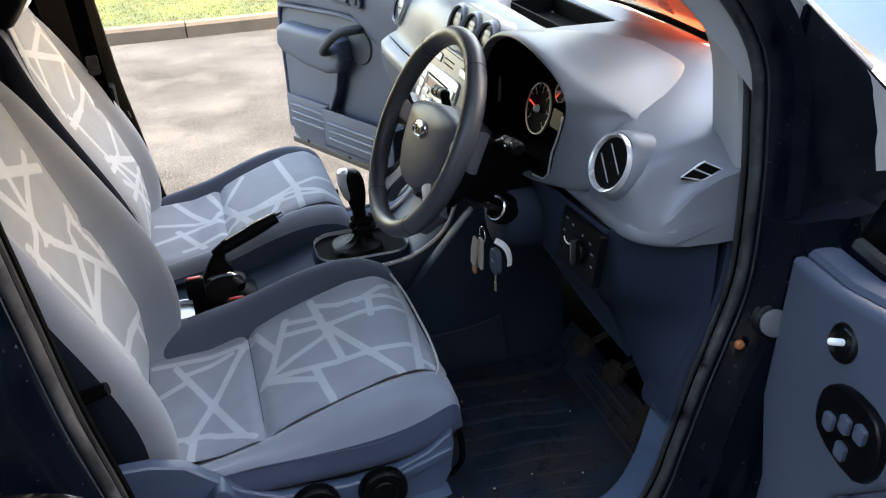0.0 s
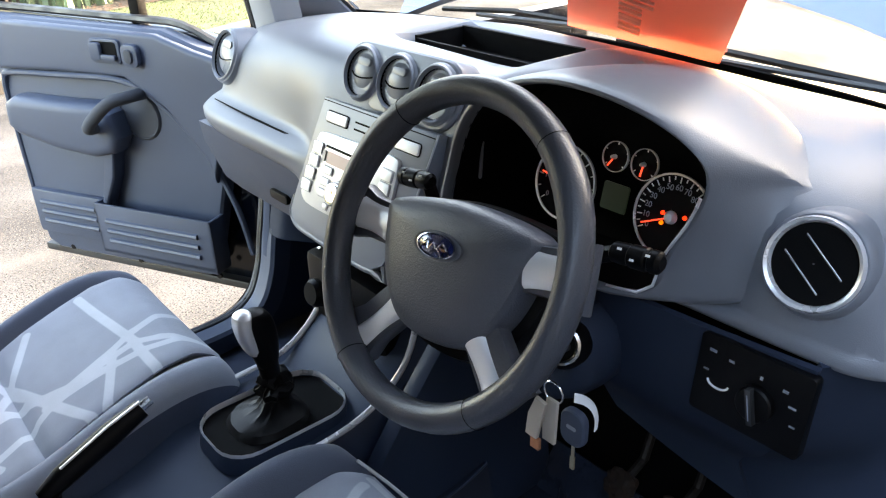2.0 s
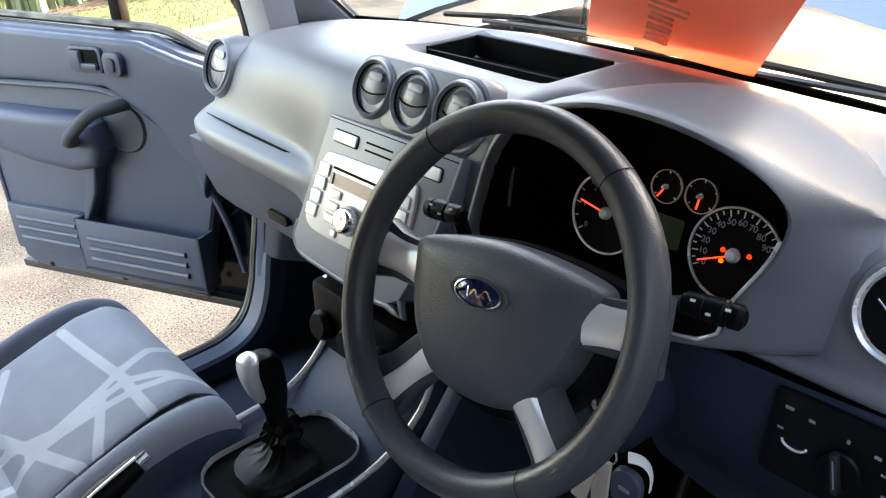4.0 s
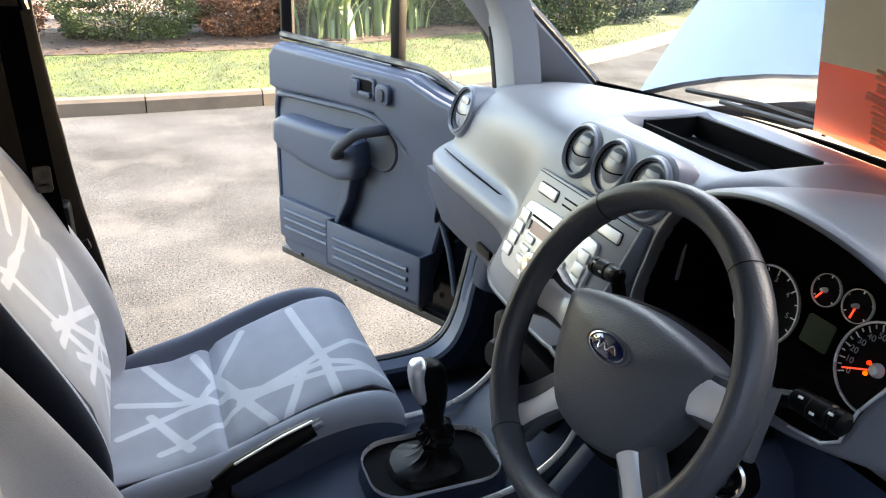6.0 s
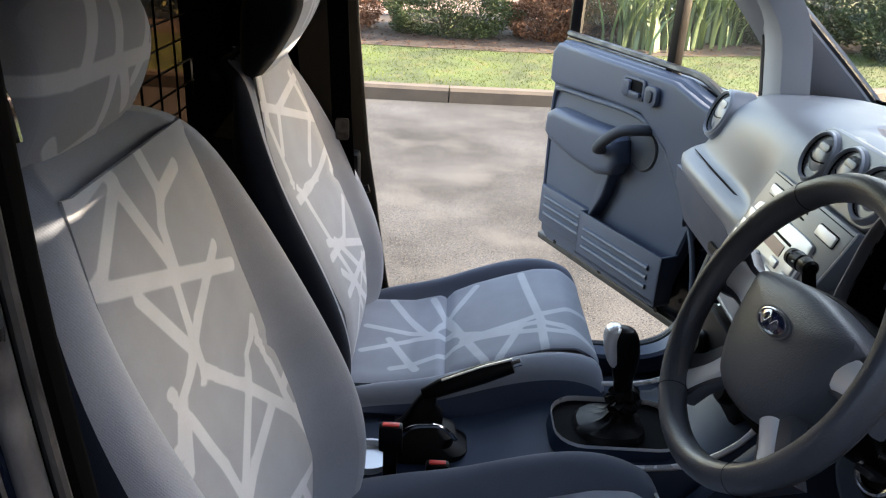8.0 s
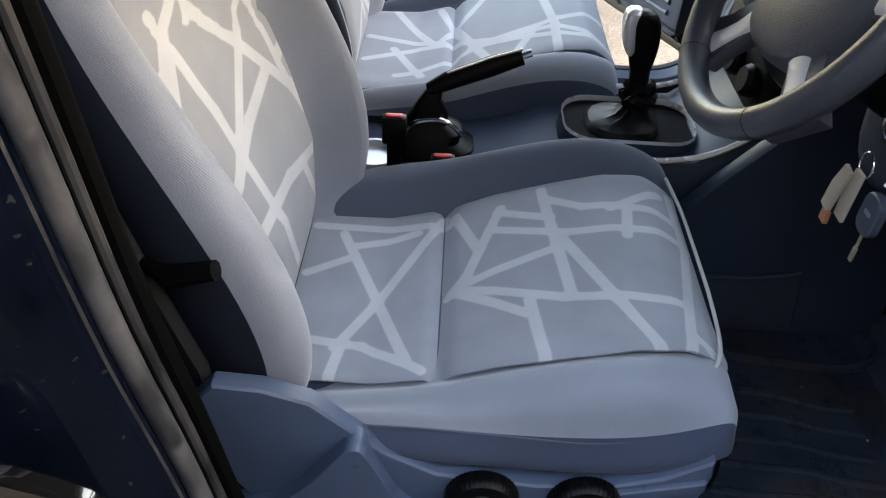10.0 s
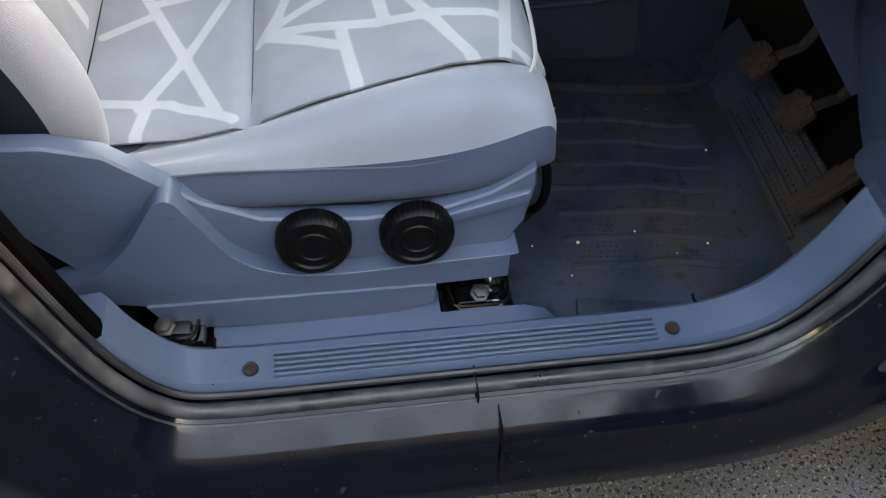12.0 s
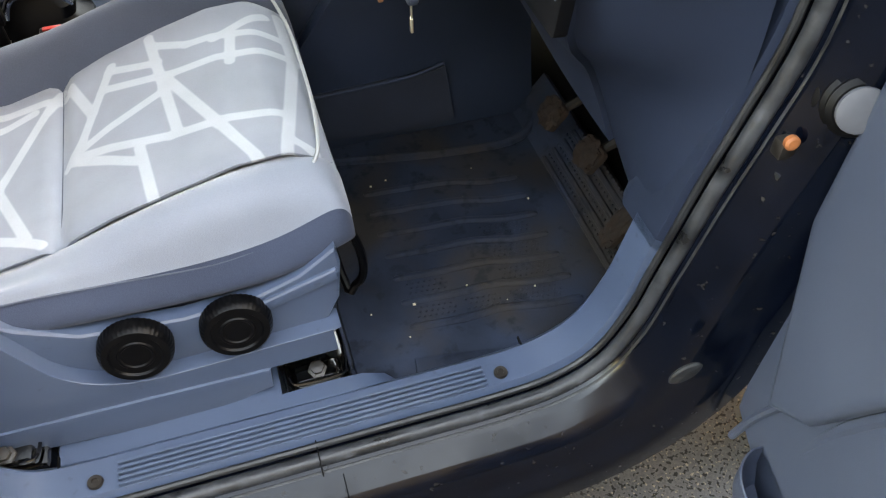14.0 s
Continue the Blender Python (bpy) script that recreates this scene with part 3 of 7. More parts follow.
for k in range(7):
    x = 5.4 + k * 1.4
    leaf_cloud("shrub", (x, kerb_y(x) + 1.25 + 0.2 * math.sin(k * 3.3), 0.12), (1.25, 0.9, 0.75 + 0.15 * math.sin(k * 2.2)), 6000, 0.07, M_SHRUB, "low evergreen shrub growing over the grass", "shrub", 90 + k)
for k in range(9):
    x = 3.6 + k * 2.4
    leaf_cloud("shrub", (x, kerb_y(x) + 8.5 + 1.2 * math.sin(k * 2.3), 0.1), (2.6, 2.2, 2.2 + 0.5 * math.sin(k * 1.9)), 8000, 0.13, M_SHRUB, "tall dense green hedge behind the bed", "hedge", 50 + k)
part("far_bank", sheet([[(x, y, z) for y, z in ((10.2, 0.02), (11.5, 0.1), (18.5, 0.3), (24, 0.5), (60, 1.0))] for x in XS], 0.05), M_BANK)
tagged(bpy.data.objects["far_bank"], "sunlit bank covered in fallen leaves", "bank", kind="structure")


def flax(at, count, size, seed):
    """Clump of long strap leaves arching outwards."""
    rnd = random.Random(seed)
    root = thing("flax_plant", at, "tall spiky pale green flax plant", "plant", "flax plants")
    for i in range(count):
        a, lean, l = rnd.uniform(0, 6.28), rnd.uniform(0.15, 1.1), size * rnd.uniform(0.6, 1.1)
        foot = Vector(at) + Vector((rnd.gauss(0, 0.14), rnd.gauss(0, 0.14), 0))
        rings = []
        for k in range(6):
            t = k / 5
            out = lean * t * t * l * 0.8
            w = 0.022 * (1 - t) ** 0.6 + 0.002
            c = foot + Vector((math.cos(a) * out, math.sin(a) * out, l * (t - 0.35 * lean * t * t)))
            sd = Vector((-math.sin(a), math.cos(a), 0)) * w
            rings.append([c - sd, c + Vector((0, 0, -w * 0.5)), c + sd])
        part("leaf", loft(rings, closed=False), M_BLADE, root)
    return root


flax((2.15, 8.2, 0.12), 80, 1.6, 1)
flax((2.75, 8.5, 0.12), 80, 1.8, 2)
flax((3.3, 8.9, 0.12), 60, 1.7, 3)
for k, (x, y, h) in enumerate(((1.9, 9.1, 0.7), (3.9, 9.3, 1.0), (2.9, 10.2, 1.5), (4.4, 10.6, 1.7), (1.6, 10.6, 0.9))):
    leaf_cloud("shrub", (x, y, 0.12), (1.5, 1.2, h), 9000, 0.06, (M_BROWN, M_SHRUB, M_SHRUB, M_SHRUB, M_BROWN)[k], ("russet undergrowth behind the flax", "dense green shrub behind the flax")[0 < k < 4], "shrub", 120 + k)


def strewn(name, count, place, shape, material, label, category, seed):
    """Many small loose blades or leaves lying or standing on the ground, as one thing."""
    rnd = random.Random(seed)
    verts, faces = [], []
    for i in range(count):
        p, b = place(rnd), len(verts)
        verts += [p + q for q in shape(rnd)]
        faces.append((b, b + 1, b + 2, b + 3))
    me = bpy.data.meshes.new(name)
    me.from_pydata(verts, [], faces)
    me.materials.append(material)
    return tagged(new(name, me), label, category, kind="stuff")


def on_verge(lo, hi, base, slope):
    def place(rnd):
        x, o = rnd.uniform(-3.2, 7.5), rnd.uniform(lo, hi)
        return Vector((x, kerb_y(x) + o, base + slope * o))
    return place


def blade(rnd):
    a, h = rnd.uniform(0, 6.28), rnd.uniform(0.006, 0.02)
    d, l = Vector((math.cos(a), math.sin(a), 0)) * 0.0028, Vector((rnd.gauss(0, 0.012), rnd.gauss(0, 0.012), h))
    return (-d, d, d * 0.3 + l, -d * 0.3 + l)


def dead_leaf(rnd):
    a, s = rnd.uniform(0, 6.28), rnd.uniform(0.012, 0.028)
    u = Vector((math.cos(a), math.sin(a), rnd.uniform(-0.3, 0.3))) * s
    w = Vector((-math.sin(a), math.cos(a), rnd.uniform(-0.4, 0.4))) * s * 0.6
    z = Vector((0, 0, 0.02))
    return (z - u, z - w, z + u, z + w)


strewn("grass_blades", 30000, on_verge(0.14, 1.9, 0.1, 0.025), blade, M_TURF, "short uneven blades of mown grass", "grass", 7)
strewn("fallen_leaves", 7000, on_verge(1.8, 4.2, 0.13, 0.012), dead_leaf, M_LITTER, "dry brown leaves strewn over the bed", "leaves", 8)


def tree(at, height, seed):
    rnd = random.Random(seed)
    root = thing("tree", at, "bare-stemmed garden tree with loose green crown", "tree", "trees behind the bed")
    base = Vector(at)
    limbs = [tube([base, base + Vector((0.1, 0, height * 0.3)), base + Vector((0, 0.1, height * 0.6))], 0.1, 8, ends=[0.16, 0.11, 0.07])]
    tips = []
    for k in range(9):
        a, z = rnd.uniform(0, 6.28), rnd.uniform(0.3, 0.6) * height
        p = base + Vector((0, 0, z))
        q = p + Vector((math.cos(a), math.sin(a), 0.7)) * height * rnd.uniform(0.15, 0.3)
        limbs.append(tube([p, (p + q) / 2 + Vector((0, 0, 0.1)), q], 0.03, 6, ends=[0.05, 0.035, 0.015]))
        tips.append(q)
    part("trunk", joined(*limbs), M_BARK, root)
    verts, faces = [], []
    for q in tips:
        for i in range(420):
            p = q + Vector((rnd.gauss(0, 1), rnd.gauss(0, 1), rnd.gauss(0, 0.8))) * height * 0.085
            d, s = Vector((rnd.gauss(0, 1), rnd.gauss(0, 1), rnd.gauss(-0.3, 0.7))).normalized(), Vector((rnd.gauss(0, 1), rnd.gauss(0, 1), rnd.gauss(0, 1)))
            s = d.cross(s).normalized() * 0.05
            b = len(verts)
            verts += [p, p + d * 0.1 + s, p + d * 0.2, p + d * 0.1 - s]
            faces.append((b, b + 1, b + 2, b + 3))
    me = bpy.data.meshes.new("crown")
    me.from_pydata([v - base for v in verts], [], faces)
    me.materials.append(M_SHRUB)
    new("crown", me).parent = root


for k, (x, y) in enumerate([(3.0, 16), (7.5, 14.5), (11, 16.5), (15, 17), (20, 16), (-7, 17), (26, 12), (31, 6)]):
    tree((x, y, 0.1), 5.5 + (k * 37 % 5) * 0.4, 60 + k)


# ---- van body ----
def smooth_outline(pts):
    return [(p.x, p.y) for p in smooth_path([(a, b, 0) for a, b in pts], 3, True)]


M_GLOSS = mat("glossy_black_paint", (0.003, 0.003, 0.003), 0.12, var=0.2, coat=1.0)
M_AMBERCAP = mat("orange_cap", (0.3, 0.09, 0.03), 0.6, var=0.3, scale=80)
van = thing("van", (0, 0, 0.3), "dark blue-black panel van with both front doors open", "van")
LOOP = [(-0.03, 0.472), (0.15, 0.47), (0.35, 0.47), (0.5, 0.47), (0.58, 0.48), (0.635, 0.515), (0.668, 0.585), (0.684, 0.66), (0.696, 0.715), (0.714, 0.8), (0.734, 0.88), (0.755, 0.98), (0.752, 1.1), (0.738, 1.22), (0.708, 1.34), (0.61, 1.45), (0.45, 1.56), (0.25, 1.635), (0.0, 1.655), (-0.15, 1.64), (-0.21, 1.56), (-0.215, 1.35), (-0.198, 1.12), (-0.185, 0.98), (-0.165, 0.85), (-0.145, 0.7), (-0.122, 0.575), (-0.085, 0.495)]
RIM = [(p.x, p.y) for p in smooth_path([(x, z, 0) for x, z in LOOP], 4, True)]


def rim_normals():
    out, n = [], len(RIM)
    for i in range(n):
        (ax, az), (bx, bz) = RIM[i - 1], RIM[(i + 1) % n]
        t = Vector((bx - ax, bz - az)).normalized()
        out.append((t.y, -t.x))
    return out


NORM = rim_normals()


def rim_sweep(profile, s, keep=lambda x, z: True, closed=True):
    """Sweeps a profile of (outward offset, distance from the car's middle) along the door opening of side s."""
    idx = [i for i in range(len(RIM)) if keep(*RIM[i])]
    full = len(idx) == len(RIM)
    if not full:
        gap = max(range(len(idx)), key=lambda k: (idx[k] - idx[k - 1]) % len(RIM))
        idx = idx[gap:] + idx[:gap]
    rings = [[(RIM[i][0] + NORM[i][0] * o, s * w, RIM[i][1] + NORM[i][1] * o) for o, w in profile] for i in idx]
    return loft(rings, closed=closed, loop=full)


low_trim = lambda x, z: z < 0.62 or (x > 0.5 and z < 0.7)
for s in (-1, 1):
    part("sill_trim", rim_sweep([(0.05, 0.678), (0.008, 0.681), (0.0, 0.689), (0.0, 0.735), (0.012, 0.743), (0.05, 0.74)], s, (lambda x, z: low_trim(x, z) and (s < 0 or x < 0.3))), M_TRIM, van, "blue-grey plastic sill trim")
    if s > 0:
        part("sill_trim", rim_sweep([(0.05, 0.678), (0.008, 0.681), (0.0, 0.689), (0.0, 0.735), (0.012, 0.743), (0.05, 0.738)], s, lambda x, z: low_trim(x, z) and x >= 0.27), M_PLASTIC, van, "blue-grey lower pillar trim")
    part("pillar_trim", rim_sweep([(0.07, 0.64), (0.012, 0.66), (0.0, 0.68), (0.0, 0.735), (0.012, 0.743), (0.07, 0.74)], s, lambda x, z: x > 0.1 and z >= 1.1), M_PILLAR, van, "pale grey pillar trim")
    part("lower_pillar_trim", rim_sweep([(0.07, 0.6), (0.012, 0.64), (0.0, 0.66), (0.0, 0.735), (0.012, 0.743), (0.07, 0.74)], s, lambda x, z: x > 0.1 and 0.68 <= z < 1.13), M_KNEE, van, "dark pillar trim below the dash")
    part("pillar_trim", rim_sweep([(0.12, 0.6), (0.085, 0.635), (0.03, 0.69), (0.004, 0.715), (0.0, 0.725), (0.0, 0.737), (0.012, 0.743), (0.12, 0.74)], s, lambda x, z: x <= 0.12 and z >= 0.6), M_POST, van, "black middle pillar")
    part("inner_bead", rim_sweep([(0.004 + 0.0045 * math.cos(a), 0.7485 + 0.0045 * math.sin(a)) for a in (k * math.pi / 4 for k in range(8))], s), M_RUBBER, van)
    part("door_seal", rim_sweep([(0.011 + 0.009 * math.cos(a), 0.764 + 0.0095 * math.sin(a)) for a in (k * math.pi / 6 for k in range(12))], s), M_SEAL, van, "worn rubber door seal")
    part("seal_lip", rim_sweep([(0.02 + 0.005 * math.cos(a), 0.7795 + 0.0055 * math.sin(a)) for a in (k * math.pi / 4 for k in range(8))], s), M_RUBBER, van)
    part("door_frame", rim_sweep([(0.012, 0.745), (0.016, 0.783), (0.02, 0.789), (0.03, 0.812), (0.037, 0.822), (0.05, 0.829), (0.062, 0.832), (0.098, 0.838), (0.106, 0.845), (0.13, 0.848), (0.17, 0.845), (0.17, 0.74)], s, lambda x, z: not (x > 0.2 and z > 1.12)), M_PAINT, van, "glossy dark painted door frame and sill")
    part("door_frame", rim_sweep([(0.012, 0.745), (0.016, 0.783), (0.03, 0.812), (0.05, 0.818), (0.056, 0.8), (0.056, 0.742)], s, lambda x, z: x > 0.18 and z > 1.08), M_PAINT, van, "dark painted windscreen pillar frame")
    part("rear_side", joined(box(-2.7, -0.38, s * 0.8, s * 0.87, 0.3, 0.98, 0.01), box(-2.7, -2.0, s * 0.8, s * 0.87, 0.98, 1.5, 0.01), box(-0.62, -0.38, s * 0.8, s * 0.87, 0.98, 1.5, 0.01), box(-2.7, -0.38, s * 0.8, s * 0.87, 1.5, 1.72, 0.01)), M_PAINT, van, "dark painted load area side")
    part("front_wing", joined(box(0.98, 2.0, s * 0.8, s * 0.87, 0.22, 1.08, 0.03), box(1.9, 2.02, min(0, s * 0.85), max(0, s * 0.85), 0.2, 0.9, 0.03)), M_PAINT, van)
for x in (0.0, 0.522):
    tube_m = facing((x, -0.72, 0.4735), (0, 0, 1))
    part("screw", lathe([(0.0001, 0.0005), (0.004, 0.0005), (0.0045, 0.002), (0.0085, 0.0025), (0.0095, 0.0), (0.0095, -0.002)], tube_m, 16), M_RUST, van, "worn steel screw")
for k in range(5):
    y = -0.703 - k * 0.0072
    part("tread_rib", box(0.027, 0.5, y - 0.0022, y + 0.0022, 0.469, 0.4772, 0.0018, 2), M_TRIM, van)
for x in (-0.043, 0.565):
    part("sill_joint", box(x - 0.001, x + 0.001, -0.736, -0.672, 0.468, 0.4735), M_DEEP, van)
part("sill_seam", joined(box(0.2885, 0.2897, -0.834, -0.786, 0.415, 0.4508), box(0.2885, 0.2897, -0.8472, -0.83, 0.34, 0.42)), M_DEEP, van)
part("seal_joint", box(0.2643, 0.2657, -0.785, -0.742, 0.44, 0.4692), M_DEEP, van)
part("latch_plate", joined(box(-0.262, -0.222, -0.802, -0.785, 1.045, 1.1, 0.004), box(-0.25, -0.236, -0.82, -0.8, 1.062, 1.086, 0.004)), M_RUST, van, "brownish steel striker on the pillar")
part("pillar_sticker", box(-0.285, -0.245, -0.806, -0.8, 0.935, 1.02), M_WHITE, van, "white printed sticker on the pillar")
for k in range(4):
    part("sticker_line", box(-0.281, -0.252, -0.8068, -0.8055, 0.95 + 0.016 * k, 0.954 + 0.016 * k), M_RUBBER, van)
part("side_bulge", prism(smooth_outline([(-0.5, 0.62), (-0.5, 0.97), (-0.3, 0.985), (-0.2, 0.965), (-0.165, 0.92), (-0.17, 0.82), (-0.2, 0.7), (-0.26, 0.62)]), "y", -0.885, -0.86, 0.012, 3), M_GLOSS, van, "glossy black outer side panel")
part("check_strap", box(0.745, 0.79, -0.806, -0.79, 0.868, 0.888, 0.003), M_RUST, van, "steel door check bracket")
part("check_plate", prism([(0.756, 0.8), (0.79, 0.845), (0.752, 0.85)], "y", -0.808, -0.79, 0.003), M_SEAL, van)
part("bolt_cap", lathe([(0.0075, 0.0), (0.0075, 0.005), (0.005, 0.007), (0.001, 0.0072)], facing((0.752, -0.804, 0.89), (-0.2, -1, 0.2)), 16), M_AMBERCAP, van, "orange plastic bolt cap")
boot_m = facing((0.8, -0.8, 0.928), (-0.4, -1, 0.3))
boot = part("cable_boot", lathe([(0.033, 0.0), (0.033, 0.006), (0.028, 0.009), (0.03, 0.016), (0.026, 0.019), (0.029, 0.027), (0.024, 0.031)], boot_m, 24), M_BLACK, van, "ribbed black cable boot")
part("boot_cap", lathe([(0.022, 0.03), (0.022, 0.035), (0.017, 0.037), (0.001, 0.036)], boot_m, 20), M_CAP, boot, "grey end cap")
part("pillar_grommet", lathe([(0.9, 0.0), (1.0, 0.003), (0.85, 0.005), (0.001, 0.005)], facing((0.69, -0.855, 0.6), (-0.1, -1, 0.1)) @ Matrix.Rotation(radians(35), 4, "Z") @ Matrix.Diagonal((0.022, 0.013, 1, 1)), 24), M_RUBBER, van, "oval rubber grommet")
part("floor_pan", joined(box(-2.6, 0.85, -0.74, 0.74, 0.36, 0.412), box(-0.4, 0.34, -0.62, -0.12, 0.4, 0.43, 0.01), box(-0.4, 0.34, 0.12, 0.62, 0.4, 0.43, 0.01)), M_CARPET, van, "dark floor covering")
# the footwell's deep shade is put into the front wall's colour
part("firewall", joined(prism([(0.8, 0.4), (0.95, 0.62), (0.97, 1.1), (1.0, 1.1), (1.0, 0.36), (0.8, 0.36)], "y", -0.76, 0.76), box(0.95, 1.2, -0.76, 0.76, 0.95, 1.0)), M_DEEP, van, "footwell front wall, blackened with painted shade")
part("roof", box(-2.7, 0.56, -0.8, 0.8, 1.68, 1.74, 0.02), M_PAINT, van)
# extra low lining, unseen, added to keep light off the headrests
part("headliner", box(-0.64, 0.44, -0.66, 0.66, 1.56, 1.6, 0.015), M_VALANCE, van, "low unseen roof lining added to shade the headrests")
part("screen_header", box(0.5, 0.68, -0.66, 0.66, 1.585, 1.68, 0.02), M_PILLAR, van)
part("headliner", box(-0.7, 0.54, -0.72, 0.72, 1.655, 1.678), M_PILLAR, van, "grey headliner")
part("rear_panel", box(-2.72, -2.66, -0.8, 0.8, 0.3, 1.72), M_PAINT, van)


def screen_x(y, z):
    return 1.17 - 1.15 * (z - 1.16) - 0.15 * (y / 0.72) ** 2 - 0.25 * (z - 1.16) ** 2


def screen_w(z):
    return 0.73 - 0.14 * (z - 1.16)


ZS = [1.15 + 0.51 * k / 8 for k in range(9)]
glass = part("windscreen", loft([[(screen_x(y * screen_w(z), z), y * screen_w(z), z) for y in [j / 8 - 1 for j in range(17)]] for z in ZS], closed=False), M_GLASS, van, "clear curved windscreen")
glass.visible_shadow = False
for s in (-1, 1):
    part("a_pillar", loft([[(screen_x(screen_w(z), z) + dx, s * (screen_w(z) + dy), z) for dx, dy in ((0.015, -0.035), (-0.02, -0.04), (-0.1, 0.01), (-0.1 - 0.28 * max(0, 1.45 - z), 0.05), (0.03, 0.09))] for z in ZS]), M_PILLAR, van, "pale grey windscreen pillar")
    part("screen_edge", tube([(screen_x(screen_w(z), z) - 0.004, s * (screen_w(z) - 0.035), z) for z in ZS], 0.007, 6), M_RUBBER, van)
part("pillar_foot", prism([(0.8, 1.05), (0.79, 1.17), (0.772, 1.295), (0.766, 1.36), (0.766, 1.402), (0.823, 1.357), (0.881, 1.313), (0.945, 1.262), (1.06, 1.15), (1.06, 1.05)], "y", -0.8, -0.765, 0.008), M_PAINT, van, "glossy dark painted foot of the windscreen pillar")
part("pillar_edge", tube([(0.758, -0.783, 1.412), (0.823, -0.783, 1.362), (0.881, -0.783, 1.318), (0.9, -0.783, 1.303)], 0.007, 8), M_SILVER, van, "bright edge of the windscreen pillar")
part("scuttle", joined(sheet([[(screen_x(y, 1.16) + dx, y, 1.165 + dz) for dx, dz in ((-0.1, -0.01), (0.0, -0.005), (0.12, -0.02), (0.25, -0.05))] for y in (-0.74, -0.5, -0.25, 0, 0.25, 0.5, 0.74)], 0.01)), M_BLACK, van, "black plastic scuttle below the screen")
part("frit_band", sheet([[(screen_x(y, z) - 0.012, y, z) for y in [j / 8 * 0.72 - 0.72 for j in range(17)]] for z in (1.135, 1.16, 1.188)], 0.003), M_DEEP, van, "black band along the screen base")
part("engine", joined(box(1.3, 1.85, -0.6, 0.6, 0.75, 0.98, 0.03), box(1.4, 1.7, -0.25, 0.3, 0.95, 1.05, 0.03), box(1.35, 1.6, 0.38, 0.6, 0.95, 1.06, 0.02)), M_ENGINE, van, "grey engine covers under the raised bonnet")
part("prop_rod", tube([(1.45, 0.42, 0.98), (1.5, 0.4, 1.52)], 0.006, 6), M_BLACK, van)
bonnet_m = Matrix.Translation((1.16, 0, 1.14)) @ Matrix.Rotation(radians(-50), 4, "Y")
rings = []
for k in range(9):
    u = k / 8
    hw = 0.75 - 0.06 * u * u
    rings.append([bonnet_m @ Vector((u * (1.0 - 0.16 * (1 - (j / 6 - 1) ** 2)) + 0.16 * (1 - (j / 6 - 1) ** 2), hw * (j / 6 - 1), 0.05 * (1 - (j / 6 - 1) ** 2) + 0.05 * math.sin(u * 3.14))) for j in range(13)])
part("bonnet", sheet(rings, 0.02), M_BONNET, van, "raised dark bonnet, the sky's reflection put into its colour")
for y0, y1 in ((0.66, 0.05), (0.1, -0.5)):
    a, b = Vector((1.24, y0, 1.16)), Vector((screen_x(y1, 1.2) + 0.02, y1, 1.205))
    w = thing("wiper", a, "black windscreen wiper resting on the screen", "wiper", "wipers")
    part("arm", tube([a, a.lerp(b, 0.5) + Vector((0, 0, 0.012)), b], 0.007, 6), M_BLACK, w)
    c = b - a
    part("blade", tube([a.lerp(b, 0.3) + Vector((-0.02, 0, 0.0)), b + c * 0.1 + Vector((-0.015, 0, 0))], 0.006, 6), M_RUBBER, w)

for x in (1.38, -1.85):
    for s in (-1, 1):
        wm = facing((x, s * 0.78, 0.31), (0, s, 0))
        ty = part("wheel", lathe([(0.2, -0.09), (0.27, -0.1), (0.305, -0.085), (0.31, -0.05), (0.31, 0.05), (0.305, 0.08), (0.27, 0.096), (0.2, 0.088), (0.2, -0.09)], wm, 40), M_RUBBER, van, "black road tyre")
        part("rim", lathe([(0.205, 0.06), (0.2, 0.086), (0.17, 0.07), (0.06, 0.075), (0.05, 0.085), (0.001, 0.086)], wm, 32), M_SILVER, ty, "silver wheel rim")

part("rear_window", box(-2.0, -0.62, 0.83, 0.836, 0.98, 1.5), M_TINT, van, "dark tinted load area window")
# mesh screen behind the seats
grille = thing("bulkhead_grille", (-0.55, 0, 0.42), "black steel mesh bulkhead behind the seats", "bulkhead")
for y in (-0.72, -0.02, 0.04, 0.72):
    part("post", box(-0.57, -0.54, y - 0.018, y + 0.018, 0.412, 1.655, 0.004), M_WIRE, grille)
for z in (0.43, 0.98, 1.64):
    part("rail", box(-0.565, -0.545, -0.74, 0.74, z - 0.012, z + 0.012, 0.003), M_WIRE, grille)
part("lower_panel", box(-0.56, -0.552, -0.74, 0.74, 0.43, 0.97), M_WIRE, grille)
for s in (-1, 1):
    part("side_post", box(-0.6, -0.5, min(s * 0.64, s * 0.8), max(s * 0.64, s * 0.8), 0.412, 1.655, 0.01), M_WIRE, grille, "black body pillar beside the mesh")
for k in range(13):
    z = 1.03 + 0.047 * k
    part("wire", tube([(-0.555, -0.66, z), (-0.555, 0.66, z)], 0.0026, 5), M_WIRE, grille)
for k in range(13):
    y = -0.565 + 0.094 * k
    part("wire", tube([(-0.552, y, 0.98), (-0.552, y, 1.64)], 0.0026, 5), M_WIRE, grille)


